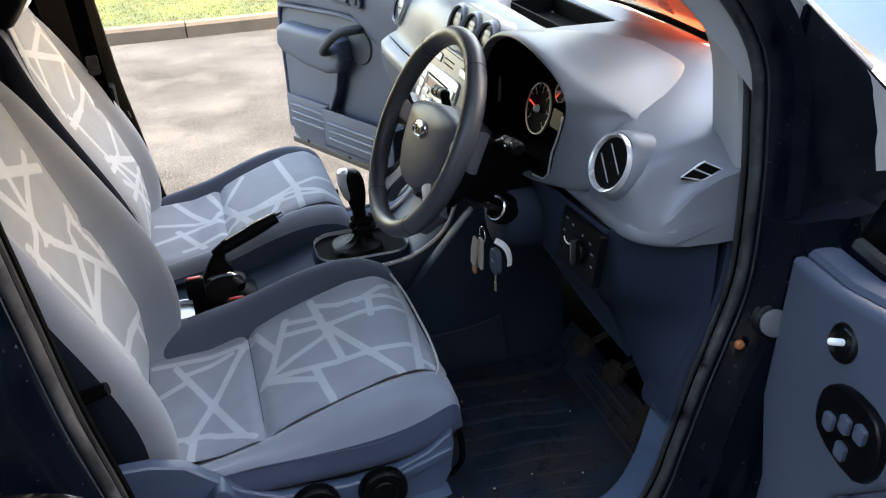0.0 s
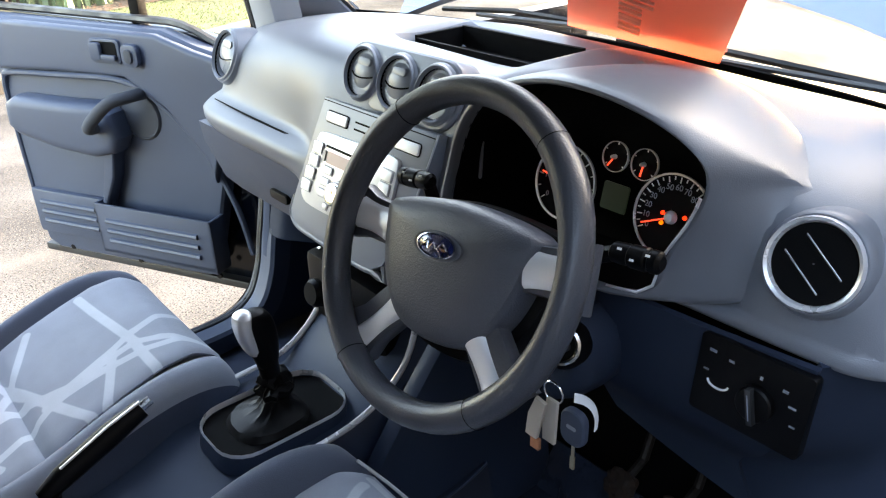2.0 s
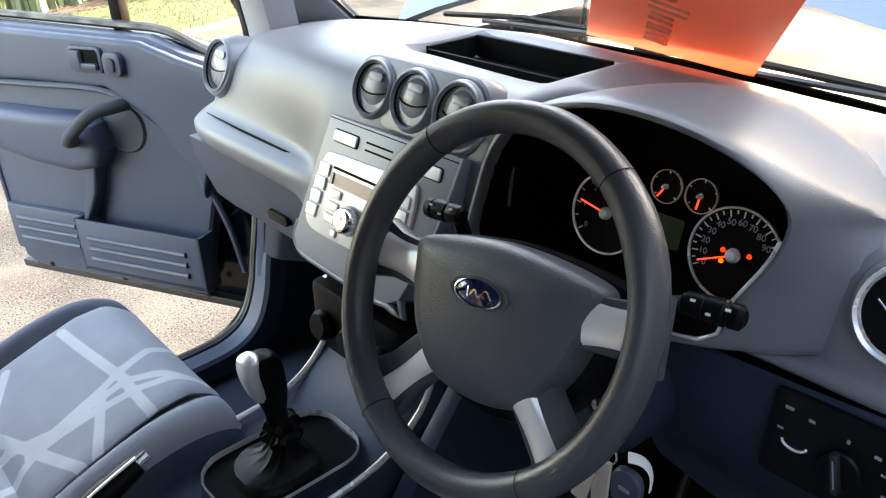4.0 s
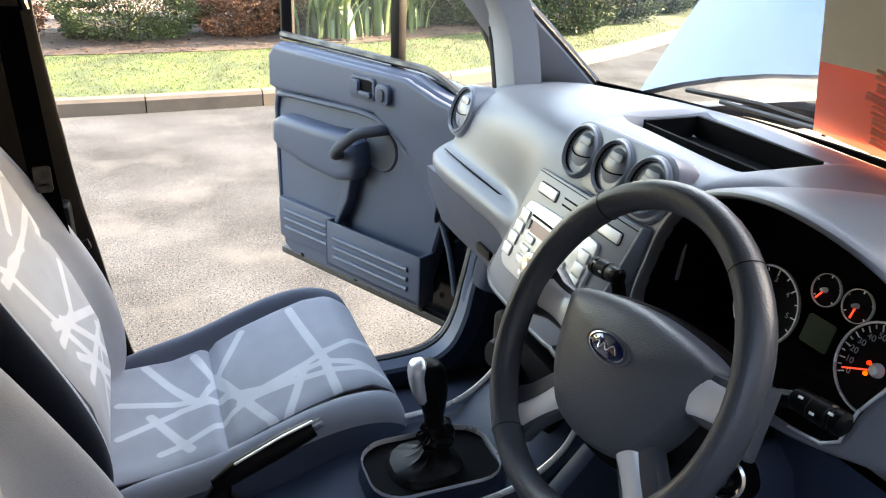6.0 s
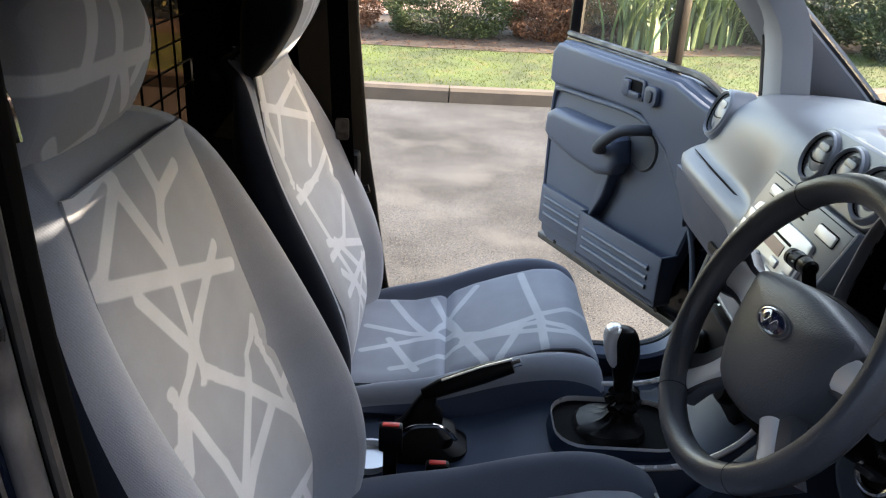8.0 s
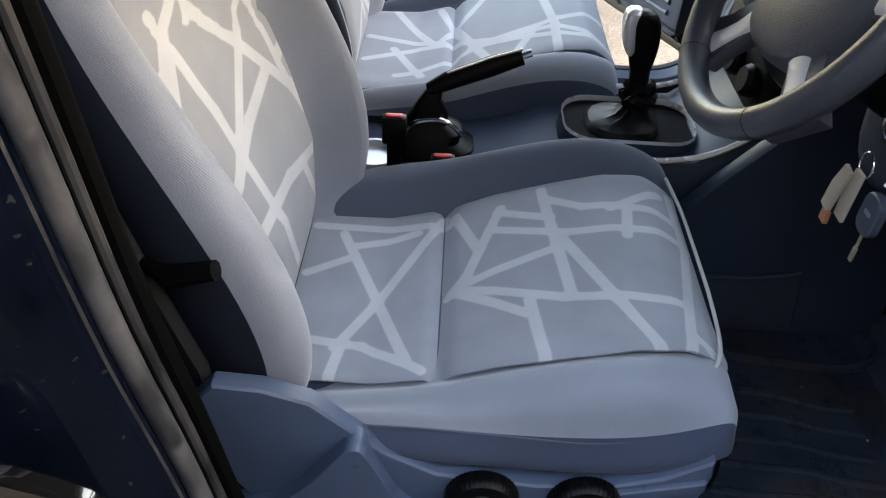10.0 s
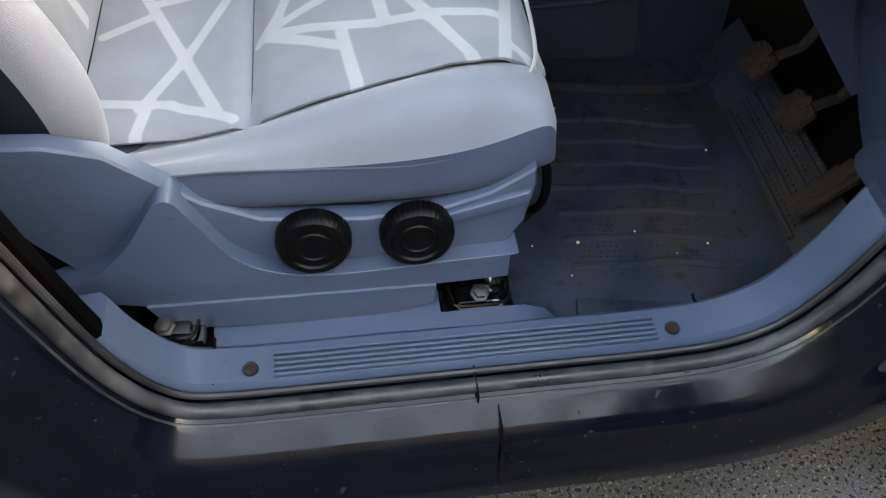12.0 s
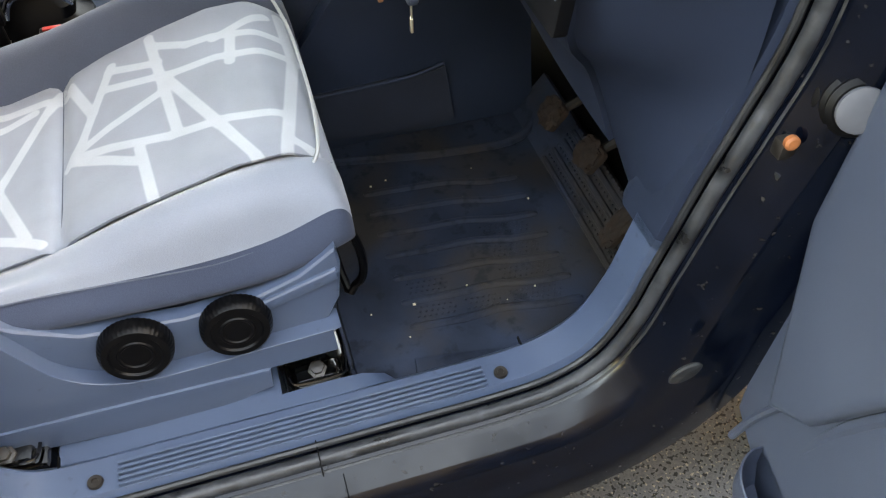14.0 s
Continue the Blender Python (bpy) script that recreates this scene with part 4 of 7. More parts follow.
# ---- doors ----
def front_door(s, angle, label):
    """Front door hung at its front edge; s: +1 for the left side of the car, -1 for the right."""
    a = radians(angle)
    m = Matrix(((-math.cos(a), -math.sin(a) * s * s, 0, 0.88), (s * math.sin(a), -math.cos(a), 0, s * 0.84), (0, 0, 1, 0.36), (0, 0, 0, 1)))
    if s < 0:
        m = Matrix(((-math.cos(a), math.sin(a), 0, 0.88), (-math.sin(a), -math.cos(a), 0, -0.805), (0, 0, 1, 0.36), (0, 0, 0, 1)))
    d = thing("front_door", m, label, "car door", "front doors")
    Z = 0.36

    def P(name, bm, material, parent=d, lab="", mir=True):
        bmesh.ops.transform(bm, matrix=Matrix.Translation((0, 0, -Z)), verts=bm.verts)
        if s < 0:
            bmesh.ops.transform(bm, matrix=Matrix.Diagonal((1, -1, 1, 1)), verts=bm.verts)
            bmesh.ops.reverse_faces(bm, faces=bm.faces)
        return part(name, bm, material, parent, lab, local=True)

    shell = [(0.03, 0.4), (0.0, 0.55), (0.0, 1.07), (0.12, 1.075), (0.28, 1.11), (0.45, 1.125), (1.03, 1.145), (1.06, 1.0), (1.06, 0.55), (1.03, 0.37), (0.15, 0.365)]
    P("outer_shell", prism(shell, "y", -0.06, 0.0, 0.012), M_PAINT, lab="glossy dark painted door skin")
    inner = [(0.05, 0.44), (0.03, 0.6), (0.03, 1.06), (0.14, 1.065), (0.25, 1.09), (0.36, 1.125), (0.6, 1.13), (0.97, 1.14), (1.0, 1.1), (1.0, 0.55), (0.985, 0.42), (0.94, 0.395), (0.2, 0.4)]
    if s > 0:
        inner = [(0.31, 0.43), (0.27, 0.56), (0.225, 0.71), (0.19, 0.82), (0.16, 0.9), (0.09, 0.99), (0.03, 1.03), (0.03, 1.06)] + inner[3:-1] + [(0.34, 0.4)]
    P("inner_panel", prism(inner, "y", 0.0, 0.055, 0.018, 3), M_PLASTIC, lab="blue-grey moulded inner panel")
    ridge = [(0.04, 0.8), (0.04, 1.05), (0.14, 1.058), (0.25, 1.083), (0.36, 1.118), (0.6, 1.124), (0.96, 1.133), (0.99, 1.1), (0.99, 1.0), (0.95, 0.99), (0.75, 0.998), (0.49, 0.998), (0.36, 0.92), (0.25, 0.79), (0.18, 0.62), (0.12, 0.56)]
    if s > 0:
        ridge = [(0.2, 0.83), (0.165, 0.91), (0.09, 1.0), (0.04, 1.03)] + ridge[1:-2] + [(0.235, 0.72)]
    P("shoulder", prism(ridge, "y", 0.05, 0.08, 0.02, 4), M_PLASTIC)
    # raised rim that frames the recessed middle
    rim = smooth_path([(0.985, 0.052, 0.5), (0.985, 0.054, 0.85), (0.97, 0.06, 0.955), (0.93, 0.066, 0.978), (0.75, 0.07, 0.985), (0.5, 0.07, 0.985), (0.38, 0.062, 0.92), (0.27, 0.056, 0.8), (0.2, 0.05, 0.65), (0.17, 0.045, 0.5)], 6)
    P("moulded_rim", tube(rim, 0.009, 8), M_PLASTIC)
    P("armrest", prism([(0.935, 0.83), (0.93, 0.9), (0.89, 0.922), (0.7, 0.92), (0.58, 0.925), (0.53, 0.9), (0.515, 0.83), (0.54, 0.785), (0.62, 0.765), (0.75, 0.775), (0.9, 0.805)], "y", 0.045, 0.125, 0.03, 4), M_PLASTIC, lab="padded armrest")
    P("rib", prism([(0.655, 0.61), (0.6, 0.78), (0.56, 0.8), (0.585, 0.7), (0.635, 0.61)], "y", 0.05, 0.1, 0.012, 3), M_PLASTIC)
    P("pull_handle", tube(smooth_path([(0.44, 0.06, 0.955), (0.455, 0.11, 0.955), (0.49, 0.145, 0.945), (0.545, 0.158, 0.9), (0.575, 0.155, 0.868), (0.585, 0.11, 0.86)], 5), 0.017, 16), M_SPEAKER, lab="slate grey pull handle")
    c = facing((0.478, 0.055, 0.886), (0, 1, 0))
    sp = P("speaker_cover", lathe([(0.001, 0.004), (0.062, 0.004), (0.066, 0.007), (0.07, 0.004), (0.072, 0.0)], c, 32), M_SPEAKER, lab="round dark speaker cover")
    h = P("latch_bezel", joined(prism(rrect(0.105, 0.066, 0.014), "y", 0.078, 0.089, 0.004, m=Matrix.Translation((0.525, 0, 1.068)))), M_PLASTIC)
    P("latch_recess", prism(rrect(0.085, 0.048, 0.008), "y", 0.088, 0.0905, m=Matrix.Translation((0.525, 0, 1.07))), M_DEEP, h)
    P("latch_lever", joined(prism(rrect(0.036, 0.046, 0.008), "y", 0.088, 0.102, 0.004, m=Matrix.Translation((0.549, 0, 1.069))), prism(rrect(0.084, 0.016, 0.006), "y", 0.088, 0.1, 0.004, m=Matrix.Translation((0.525, 0, 1.053)))), M_PLASTIC, h, "satin grey door latch")
    w = P("window_switch", prism(rrect(0.055, 0.06, 0.018), "y", 0.08, 0.098, 0.005, m=Matrix.Translation((0.435, 0, 1.062))), M_PLASTIC)
    P("switch_rocker", prism(rrect(0.024, 0.036, 0.01), "y", 0.095, 0.104, 0.003, m=Matrix.Translation((0.435, 0, 1.062))), M_SPEAKER, w)
    # map pockets
    for u0, u1, z0, z1, dpt in ((0.665, 0.98, 0.46, 0.61, 0.075), (0.25 if s > 0 else 0.4, 0.675, 0.455, 0.617, 0.115)):
        deep = dpt > 0.1
        if deep:
            pk = P("map_pocket", joined(box(u0, u1, dpt - 0.008, dpt, z0, z1, 0.003), box(u0, u0 + 0.01, 0.05, dpt, z0, z1, 0.003), box(u1 - 0.01, u1, 0.05, dpt, z0, z1, 0.003), box(u0, u1, 0.05, dpt, z0 - 0.005, z0 + 0.02, 0.006)), M_PLASTIC, lab="open moulded map pocket")
        else:
            pk = P("map_pocket", box(u0, u1, 0.045, dpt, z0, z1, 0.012), M_PLASTIC)
        for k in range(3):
            z = z0 + 0.045 + 0.032 * k
            P("pocket_rib", tube([(u0 + 0.05, dpt, z), (u1 - 0.04, dpt, z)], 0.009, 8), M_PLASTIC, pk)
    if s < 0:
        lk = P("lock_dish", lathe([(0.001, 0.002), (0.018, 0.002), (0.023, 0.006), (0.026, 0.004), (0.028, 0.0)], facing((0.195, 0.081, 1.01), (0, 1, 0.2)), 28), M_BLACK, lab="round black lock dish")
        P("lock_pin", lathe([(0.005, 0.0), (0.005, 0.018), (0.004, 0.02), (0.001, 0.0205)], facing((0.195, 0.083, 1.01), (0, 1, 0.2)), 14), M_WHITE, lk, "pale lock pin")
        sc = P("switch_cluster", prism(smooth_outline([(0.2, 0.87), (0.19, 0.93), (0.23, 0.965), (0.3, 0.965), (0.32, 0.91), (0.29, 0.86)]), "y", 0.07, 0.092, 0.006, 3), M_BLACK, lab="black window switch cluster")
        for du, dz in ((0.225, 0.905), (0.255, 0.925), (0.285, 0.935), (0.26, 0.885)):
            P("switch", prism(rrect(0.02, 0.026, 0.006), "y", 0.09, 0.099, 0.003, m=Matrix.Translation((du, 0, dz))), M_PLASTIC, sc)
        P("panel_crease", tube(smooth_path([(0.075, 0.056, 0.4), (0.1, 0.058, 0.5), (0.155, 0.06, 0.645), (0.21, 0.062, 0.75), (0.3, 0.062, 0.82)], 6), 0.006, 8), M_PLASTIC)
        P("cup_pocket", loft([[(0.185 + 0.058 * k * math.cos(a), 0.055 + 0.046 * k * max(0.0, math.sin(a)), z) for a in (j * math.pi / 12 for j in range(13))] for k, z in ((0.7, 0.39), (0.95, 0.43), (1.0, 0.47), (0.95, 0.472), (0.88, 0.44), (0.6, 0.41), (0.02, 0.4))], caps=False), M_PLASTIC, lab="moulded cup pocket")
    P("lower_edge", box(0.1, 1.035, -0.03, 0.03, 0.362, 0.388, 0.006), M_RUBBER, lab="black rubber lower edge")
    for u in (0.3, 0.6, 0.88):
        P("clip", lathe([(0.001, 0.006), (0.008, 0.006), (0.01, 0)], facing((u, 0.05, 0.408), (0, 1, 0)), 12), M_BLACK)
    # window frame and glass
    fr = [(1.02, -0.03, 1.1), (1.015, -0.03, 1.35), (0.99, -0.03, 1.6), (0.9, -0.03, 1.655), (0.6, -0.03, 1.645), (0.42, -0.03, 1.58), (0.27, -0.03, 1.42), (0.12, -0.03, 1.2), (0.06, -0.03, 1.07)]
    P("window_frame", tube(smooth_path(fr, 4), 0.024, 8, flat=0.7), M_BLACK, lab="black window frame")
    P("window_divider", box(0.475, 0.51, -0.045, -0.012, 1.07, 1.6, 0.006), M_BLACK)
    P("waist_seal", tube(smooth_path([(0.06, -0.005, 1.075), (0.2, -0.005, 1.08), (0.33, -0.005, 1.13), (0.5, -0.005, 1.14), (1.02, -0.005, 1.155)], 4), 0.011, 6), M_RUBBER)
    for nm, poly in (("window_pane", [(0.51, 1.08), (1.0, 1.12), (0.98, 1.6), (0.9, 1.64), (0.6, 1.63), (0.51, 1.6)]), ("quarter_pane", [(0.09, 1.07), (0.475, 1.08), (0.475, 1.6), (0.42, 1.57), (0.27, 1.41), (0.13, 1.2)])):
        pane = bmesh.new()
        pane.faces.new([pane.verts.new((p, -0.031, q)) for p, q in poly])
        g = P(nm, pane, M_GLASS, lab="clear window glass")
        g.visible_shadow = False
    return d


front_door(1, 63, "open passenger door with blue-grey moulded inner panel")
front_door(-1, 78, "open driver's door with blue-grey moulded inner panel")


# ---- dashboard ----
dash = thing("dashboard", (0.7, 0, 0.8), "blue-grey moulded plastic dashboard below the windscreen", "dashboard")


def lerp_tab(tab, v):
    xs, ys = zip(*tab)
    return float(np.interp(v, xs, ys))


def dash_ring(y):
    t = lerp_tab([(-0.74, 1.19), (-0.6, 1.216), (-0.35, 1.222), (-0.15, 1.232), (0.15, 1.24), (0.4, 1.225), (0.6, 1.205), (0.74, 1.18)], y)
    e = lerp_tab([(-0.745, 0.06), (-0.735, 0.035), (-0.72, 0.016), (-0.7, 0.005), (-0.67, 0.0), (0.64, 0.0), (0.7, 0.03), (0.74, 0.09)], y)
    c = lerp_tab([(-0.56, 0.0), (-0.53, 0.15), (-0.16, 0.15), (-0.13, 0.0)], y)
    q = c / 0.15
    kb = lerp_tab([(-0.42, 0.07), (-0.37, 0.0)], y)
    low = lerp_tab([(-0.74, 0.92), (-0.4, 0.92), (-0.37, 0.84), (-0.16, 0.84), (-0.12, 0.8), (0.25, 0.8), (0.3, 0.8), (0.7, 0.78)], y)
    bk = lerp_tab([(-0.74, -0.1), (-0.5, 0.0), (0.5, 0.0), (0.74, -0.08)], y)
    sink = lerp_tab([(-0.115, 0.0), (-0.105, 0.07), (0.195, 0.07), (0.205, 0.0)], y)
    so = lerp_tab([(-0.55, -0.006), (-0.2, 0.0), (0.3, 0.0), (0.55, 0.016)], y)
    lip = lerp_tab([(-0.6, -0.004), (-0.5, 0.0), (-0.4, 0.006), (0.2, 0.006), (0.26, 0.02), (0.74, 0.02)], y)
    ring = [(1.13 + bk, y, t - 0.05), (1.0 + bk * 0.5, y, t - 0.022), (0.915 + e * 0.1, y, t - 0.004), (0.9 + e * 0.1, y, t - sink), (0.77 + e * 0.5, y, t - sink), (0.752 + e * 0.5, y, t), (0.672 + e * 0.8 + c * 0.5 + so, y, t - 0.008), (0.62 + e + c * 0.7 + so, y, t - 0.032), (0.603 + e + c + so, y, 1.14), (0.596 + e + c + so * 0.5, y, 1.08), (0.592 + e + 0.9 * c, y, 1.062 - 0.035 * q), (0.575 + e - lip * 0.5 + 0.02 * q, y, 1.054 - 0.032 * q), (0.566 + e - lip, y, 1.04 - 0.024 * q), (0.566 + e * 0.95 - lip, y, 1.012 - 0.008 * q), (0.575 + e * 0.9 + kb * 0.6, y, 0.985), (0.62 + e * 0.7 + kb, y, 0.95), (0.68 + e * 0.4 + kb, y, low + 0.02), (0.72 + e * 0.3 + kb, y, low), (0.95, y, low + 0.05), (1.1, y, 0.95)]
    drop = min(1.0, max(0.0, (-0.695 - y) / 0.04))
    ring = [(x, yy, min(z, z + drop * (lerp_tab([(0.6, 1.05), (0.63, 1.066), (0.642, 1.097), (0.659, 1.122), (0.696, 1.147), (0.74, 1.161), (0.777, 1.166), (1.1, 1.17)], x) - z))) for x, yy, z in ring]
    # the face swells out to meet the centre panel
    b = lerp_tab([(0.05, 0.0), (0.09, 1.0), (0.228, 1.0), (0.238, 0.9), (0.25, 0.72), (0.27, 0.45), (0.3, 0.18), (0.345, 0.0)], y)
    ring = [(x + min(0.0, 0.545 + 0.37 * (z - 1.03) + 0.007 - x) * b, yy, z) if 7 < i < 16 else (x, yy, z) for i, (x, yy, z) in enumerate(ring)]
    kz = lerp_tab([(-0.42, 1.0), (-0.38, 0.0)], y)
    ends = (1.075, 1.068, 1.06, 1.052, 1.046, 1.042, 1.04, 1.04)
    return ring[:10] + [(x + kz * max(0, 0.588 + e - x), yy, z + kz * (v - z)) for (x, yy, z), v in zip(ring[10:18], ends)] + ring[18:]


ys = [-0.745, -0.735, -0.722, -0.71, -0.695, -0.68, -0.64, -0.6, -0.565, -0.545, -0.525, -0.48, -0.4, -0.3, -0.2, -0.165, -0.145, -0.125, -0.116, -0.104, 0, 0.05, 0.09, 0.15, 0.194, 0.206, 0.228, 0.238, 0.25, 0.27, 0.3, 0.345, 0.4, 0.5, 0.6, 0.66, 0.7, 0.725, 0.74]
upper = soft(part("upper_pad", loft([dash_ring(y) for y in ys]), M_DASH, dash, "grained grey dash moulding", sharp=60))
crease = upper.data.attributes.new("crease_edge", "FLOAT", "EDGE")
for ed in upper.data.edges:
    v, w = ed.vertices
    if (v % 20 == w % 20 and v % 20 in (10, 12)) or max(v, w) < 20:
        crease.data[ed.index].value = 0.85
# instrument hood
HOOD = [(-0.15, 1.05), (-0.16, 1.13), (-0.19, 1.205), (-0.245, 1.252), (-0.33, 1.276), (-0.42, 1.274), (-0.49, 1.256), (-0.533, 1.225), (-0.53, 1.18), (-0.5, 1.12), (-0.47, 1.06), (-0.31, 1.045)]


def hood_ring(x, k, dz=0.0, run=None, flank=0.0):
    """One outline of the hood; run carries its outer side across the pad's face instead of back under the windscreen."""
    out = []
    for p in smooth_path([(a, b, 0) for a, b in HOOD], 3, True):
        y, z = p.x, p.y
        top = Vector((x, -0.34 + (y + 0.34) * k, 1.15 + (z - 1.15) * k + dz))
        if run is not None:
            w = min(1, max(0, (-0.43 - y) / 0.05)) * min(1, max(0, (1.275 - z) / 0.06))
            zs = z + (min(z + 0.012, 1.2) - z) * min(1, run)
            px = lerp_tab([(1.05, 0.597), (1.14, 0.601), (1.184, 0.618), (1.208, 0.67)], zs)
            side = Vector((0.567 + (px - 0.567 + 0.006 * run) * flank, y + (-0.6 - y) * run, zs))
            top = top.lerp(side, w)
        out.append(tuple(top))
    return out


hood = soft(part("instrument_hood", loft([hood_ring(0.9, 0.72, -0.045, 1.2, 1.15), hood_ring(0.82, 0.99, -0.02, 1.1, 1.05), hood_ring(0.7, 1.045, -0.006, 1.0, 1.0), hood_ring(0.61, 1.075, 0, 0.9, 0.95), hood_ring(0.566, 1.085, 0, 0.75, 0.85), hood_ring(0.555, 1.06, 0, 0.42, 0.42), hood_ring(0.554, 1.025, 0, 0.15, 0.12), hood_ring(0.558, 1.005, 0, 0.03, 0.0), hood_ring(0.57, 0.99)], caps=False), M_DASH, dash, "curved hood over the instruments"))
crease = hood.data.attributes.new("crease_edge", "FLOAT", "EDGE")
for ed in hood.data.edges:
    v, w = ed.vertices
    if v // 36 == w // 36 == 4:
        crease.data[ed.index].value = 0.55
part("instrument_cowl", loft([hood_ring(0.568, 0.99), hood_ring(0.668, 0.93), hood_ring(0.67, 0.5), hood_ring(0.67, 0.01)], caps=False), M_DEEP, dash, "black recess round the dials")


def gauge(name, at, r, needle, numbers, marks, label, a0=220, a1=-40):
    n = Vector((-0.97, 0, 0.24)).normalized()
    m = facing(at, n)
    g = part(name, lathe([(0.0005, 0.001), (r * 0.97, 0.001), (r, 0.002), (r, 0.0)], m, 40), M_DEEP, dash, label)
    part("bezel", lathe([(r * 0.985, 0.0), (r * 0.985, 0.004), (r * 1.03, 0.004), (r * 1.03, 0.0)], m, 40, True), M_SILVER, g)
    ticks = []
    for k in range(marks + 1):
        a = radians(a0 + (a1 - a0) * k / marks)
        ln = 0.14 if k % 2 == 0 else 0.08
        ticks.append(box(r * (0.95 - ln), r * 0.95, -0.0006, 0.0006, 0.0012, 0.002, m=m @ Matrix.Rotation(a, 4, "Z")))
    part("scale", joined(*ticks), M_WHITE, g)
    for k, tx in enumerate(numbers):
        a = radians(a0 + (a1 - a0) * k / max(1, len(numbers) - 1))
        part("numeral", lettering(tx, r * 0.2, m @ Matrix.Translation((r * 0.7 * math.cos(a), r * 0.7 * math.sin(a), 0.0015)), 0.0002), M_PANEL, g)
    part("needle", box(-r * 0.1, r * 0.8, -0.0008, 0.0008, 0.004, 0.006, 0.0003, 1, m=m @ Matrix.Rotation(radians(needle), 4, "Z")), M_NEEDLE, g, "lit red needle")
    part("needle_hub", lathe([(0.0003, 0.012), (r * 0.1, 0.011), (r * 0.15, 0.007), (r * 0.16, 0.003)], m, 20), M_WHITE, g, "pale domed needle hub")
    return g, m


part("cowl_edge", tube([p for p in hood_ring(0.566, 0.985) if p[1] < -0.4 and p[2] < 1.2], 0.0019, 6), M_SILVER, dash, "thin silver edge of the instrument recess")
part("cowl_strip", tube([(0.606, -0.175, 1.19), (0.606, -0.167, 1.145), (0.606, -0.163, 1.104)], 0.0065, 8, flat=0.4), M_PANEL, dash, "pale trim strip in the instrument recess")
gauge("tachometer", (0.6341, -0.297, 1.1263), 0.048, 170, ["0", "1", "2", "3", "4", "5", "6"], 12, "round rev counter with white scale")
sp, spm = gauge("speedometer", (0.635, -0.459, 1.13), 0.05, 205, ["0", "10", "20", "30", "40", "50", "60", "70", "80", "90"], 18, "round speedometer in miles with white numerals", 210, 30)
gauge("temperature_gauge", (0.6466, -0.365, 1.1766), 0.0185, 240, [], 4, "small temperature gauge")
gauge("fuel_gauge", (0.6468, -0.4076, 1.1776), 0.0185, 265, [], 4, "small fuel gauge")
part("display", prism(rrect(0.038, 0.034, 0.003), "x", -0.001, 0.001, m=Matrix.Translation((0.632, -0.378, 1.131)) @ Matrix.Rotation(radians(14), 4, "Y")), M_LCD, dash, "dim green trip display")
for dx, dy, mt in ((-0.013, 0.002, M_LAMP), (-0.012, -0.01, M_AMBER), (0.016, 0.004, M_LAMP)):
    part("warning_lamp", lathe([(0.0002, 0.003), (0.0022, 0.003), (0.0027, 0.001)], spm @ Matrix.Translation((dx, dy, 0)), 12), mt, sp)


def round_vent(at, normal, r, louvres):
    """Round vent: conical surround, ring, open throat and louvres or a shutter."""
    m = facing(at, normal)
    side = louvres == "dark"
    if side:
        v = part("air_vent", lathe([(r, -0.02), (r, 0.006), (r * 0.97, 0.01), (r * 0.9, 0.008), (r * 0.84, 0.0), (r * 0.82, -0.03)], m, 40, True), M_SILVER, dash, "round air vent with a silver ring")
    else:
        v = part("air_vent", lathe([(r * 1.08, -0.02), (r * 1.06, 0.0), (r * 1.0, 0.006), (r * 0.95, 0.007), (r * 0.89, 0.003), (r * 0.84, -0.006), (r * 0.82, -0.03)], m, 40, True), M_PANEL, dash, "round air vent")
    part("vent_surround", lathe([(r * 1.3, -0.05), (r * 1.16, -0.012), (r * 1.09, 0.0), (r * 1.04, 0.002), (r * 0.99, 0.001)], m, 40, caps=False), M_DASH if side else M_PANEL, v)
    part("vent_throat", lathe([(r * 0.87, 0.002), (r * 0.84, 0.003 if side else -0.02), (0.001, 0.003 if side else -0.02)], m, 32, caps=False), M_DEEP, v)
    if side:
        for k in (-0.8, 0.5):
            w = math.sqrt(1 - (0.42 * k) ** 2) * r * 0.6
            part("louvre", box(-0.0006, 0.0006, -w, w, 0.002, 0.007, 0.0004, 1, m=m @ Matrix.Rotation(radians(52), 4, "Z") @ Matrix.Translation((0.42 * k * r, 0, 0)) @ Matrix.Rotation(radians(25), 4, "Y")), M_SILVER, v)
    else:
        part("shutter", lathe([(0.001, 0.003), (r * 0.4, 0.0015), (r * 0.7, -0.003), (r * 0.79, -0.008), (r * 0.79, -0.014), (0.001, -0.014)], m @ Matrix.Rotation(radians(4), 4, "X"), 36), M_PANEL, v)
        part("shutter_tab", prism(rrect(r * 0.8, r * 0.3, r * 0.14), "z", -0.004, 0.0035, 0.002, m=m @ Matrix.Translation((r * 0.08, r * 0.42, 0))), M_PANEL, v)
        part("shutter_slot", tube([m @ Vector((r * 0.74 * k, r * (-0.2 + 0.16 * k * k), 0.0035 - 0.007 * k * k)) for k in (-1, -0.75, -0.5, -0.25, 0, 0.25, 0.5, 0.75, 1)], 0.0014, 6), M_DEEP, v)
    return v


round_vent((0.598, -0.641, 1.153), (-0.93, -0.05, 0.36), 0.0465, "dark")
round_vent((0.62, 0.645, 1.147), (-0.93, 0.05, 0.36), 0.053, "light")
for y in (0.128, 0.036, -0.057):
    round_vent((0.615, y, 1.2), (-0.93, 0.0, 0.36), 0.0425, "light")
VP = facing((0.615, 0.036, 1.2), (-0.93, 0.0, 0.36))
part("vent_panel", prism(rrect(0.292, 0.106, 0.046), "z", -0.05, -0.003, 0.008, 3, m=VP), M_PANEL, dash, "satin grey panel holding the vents")
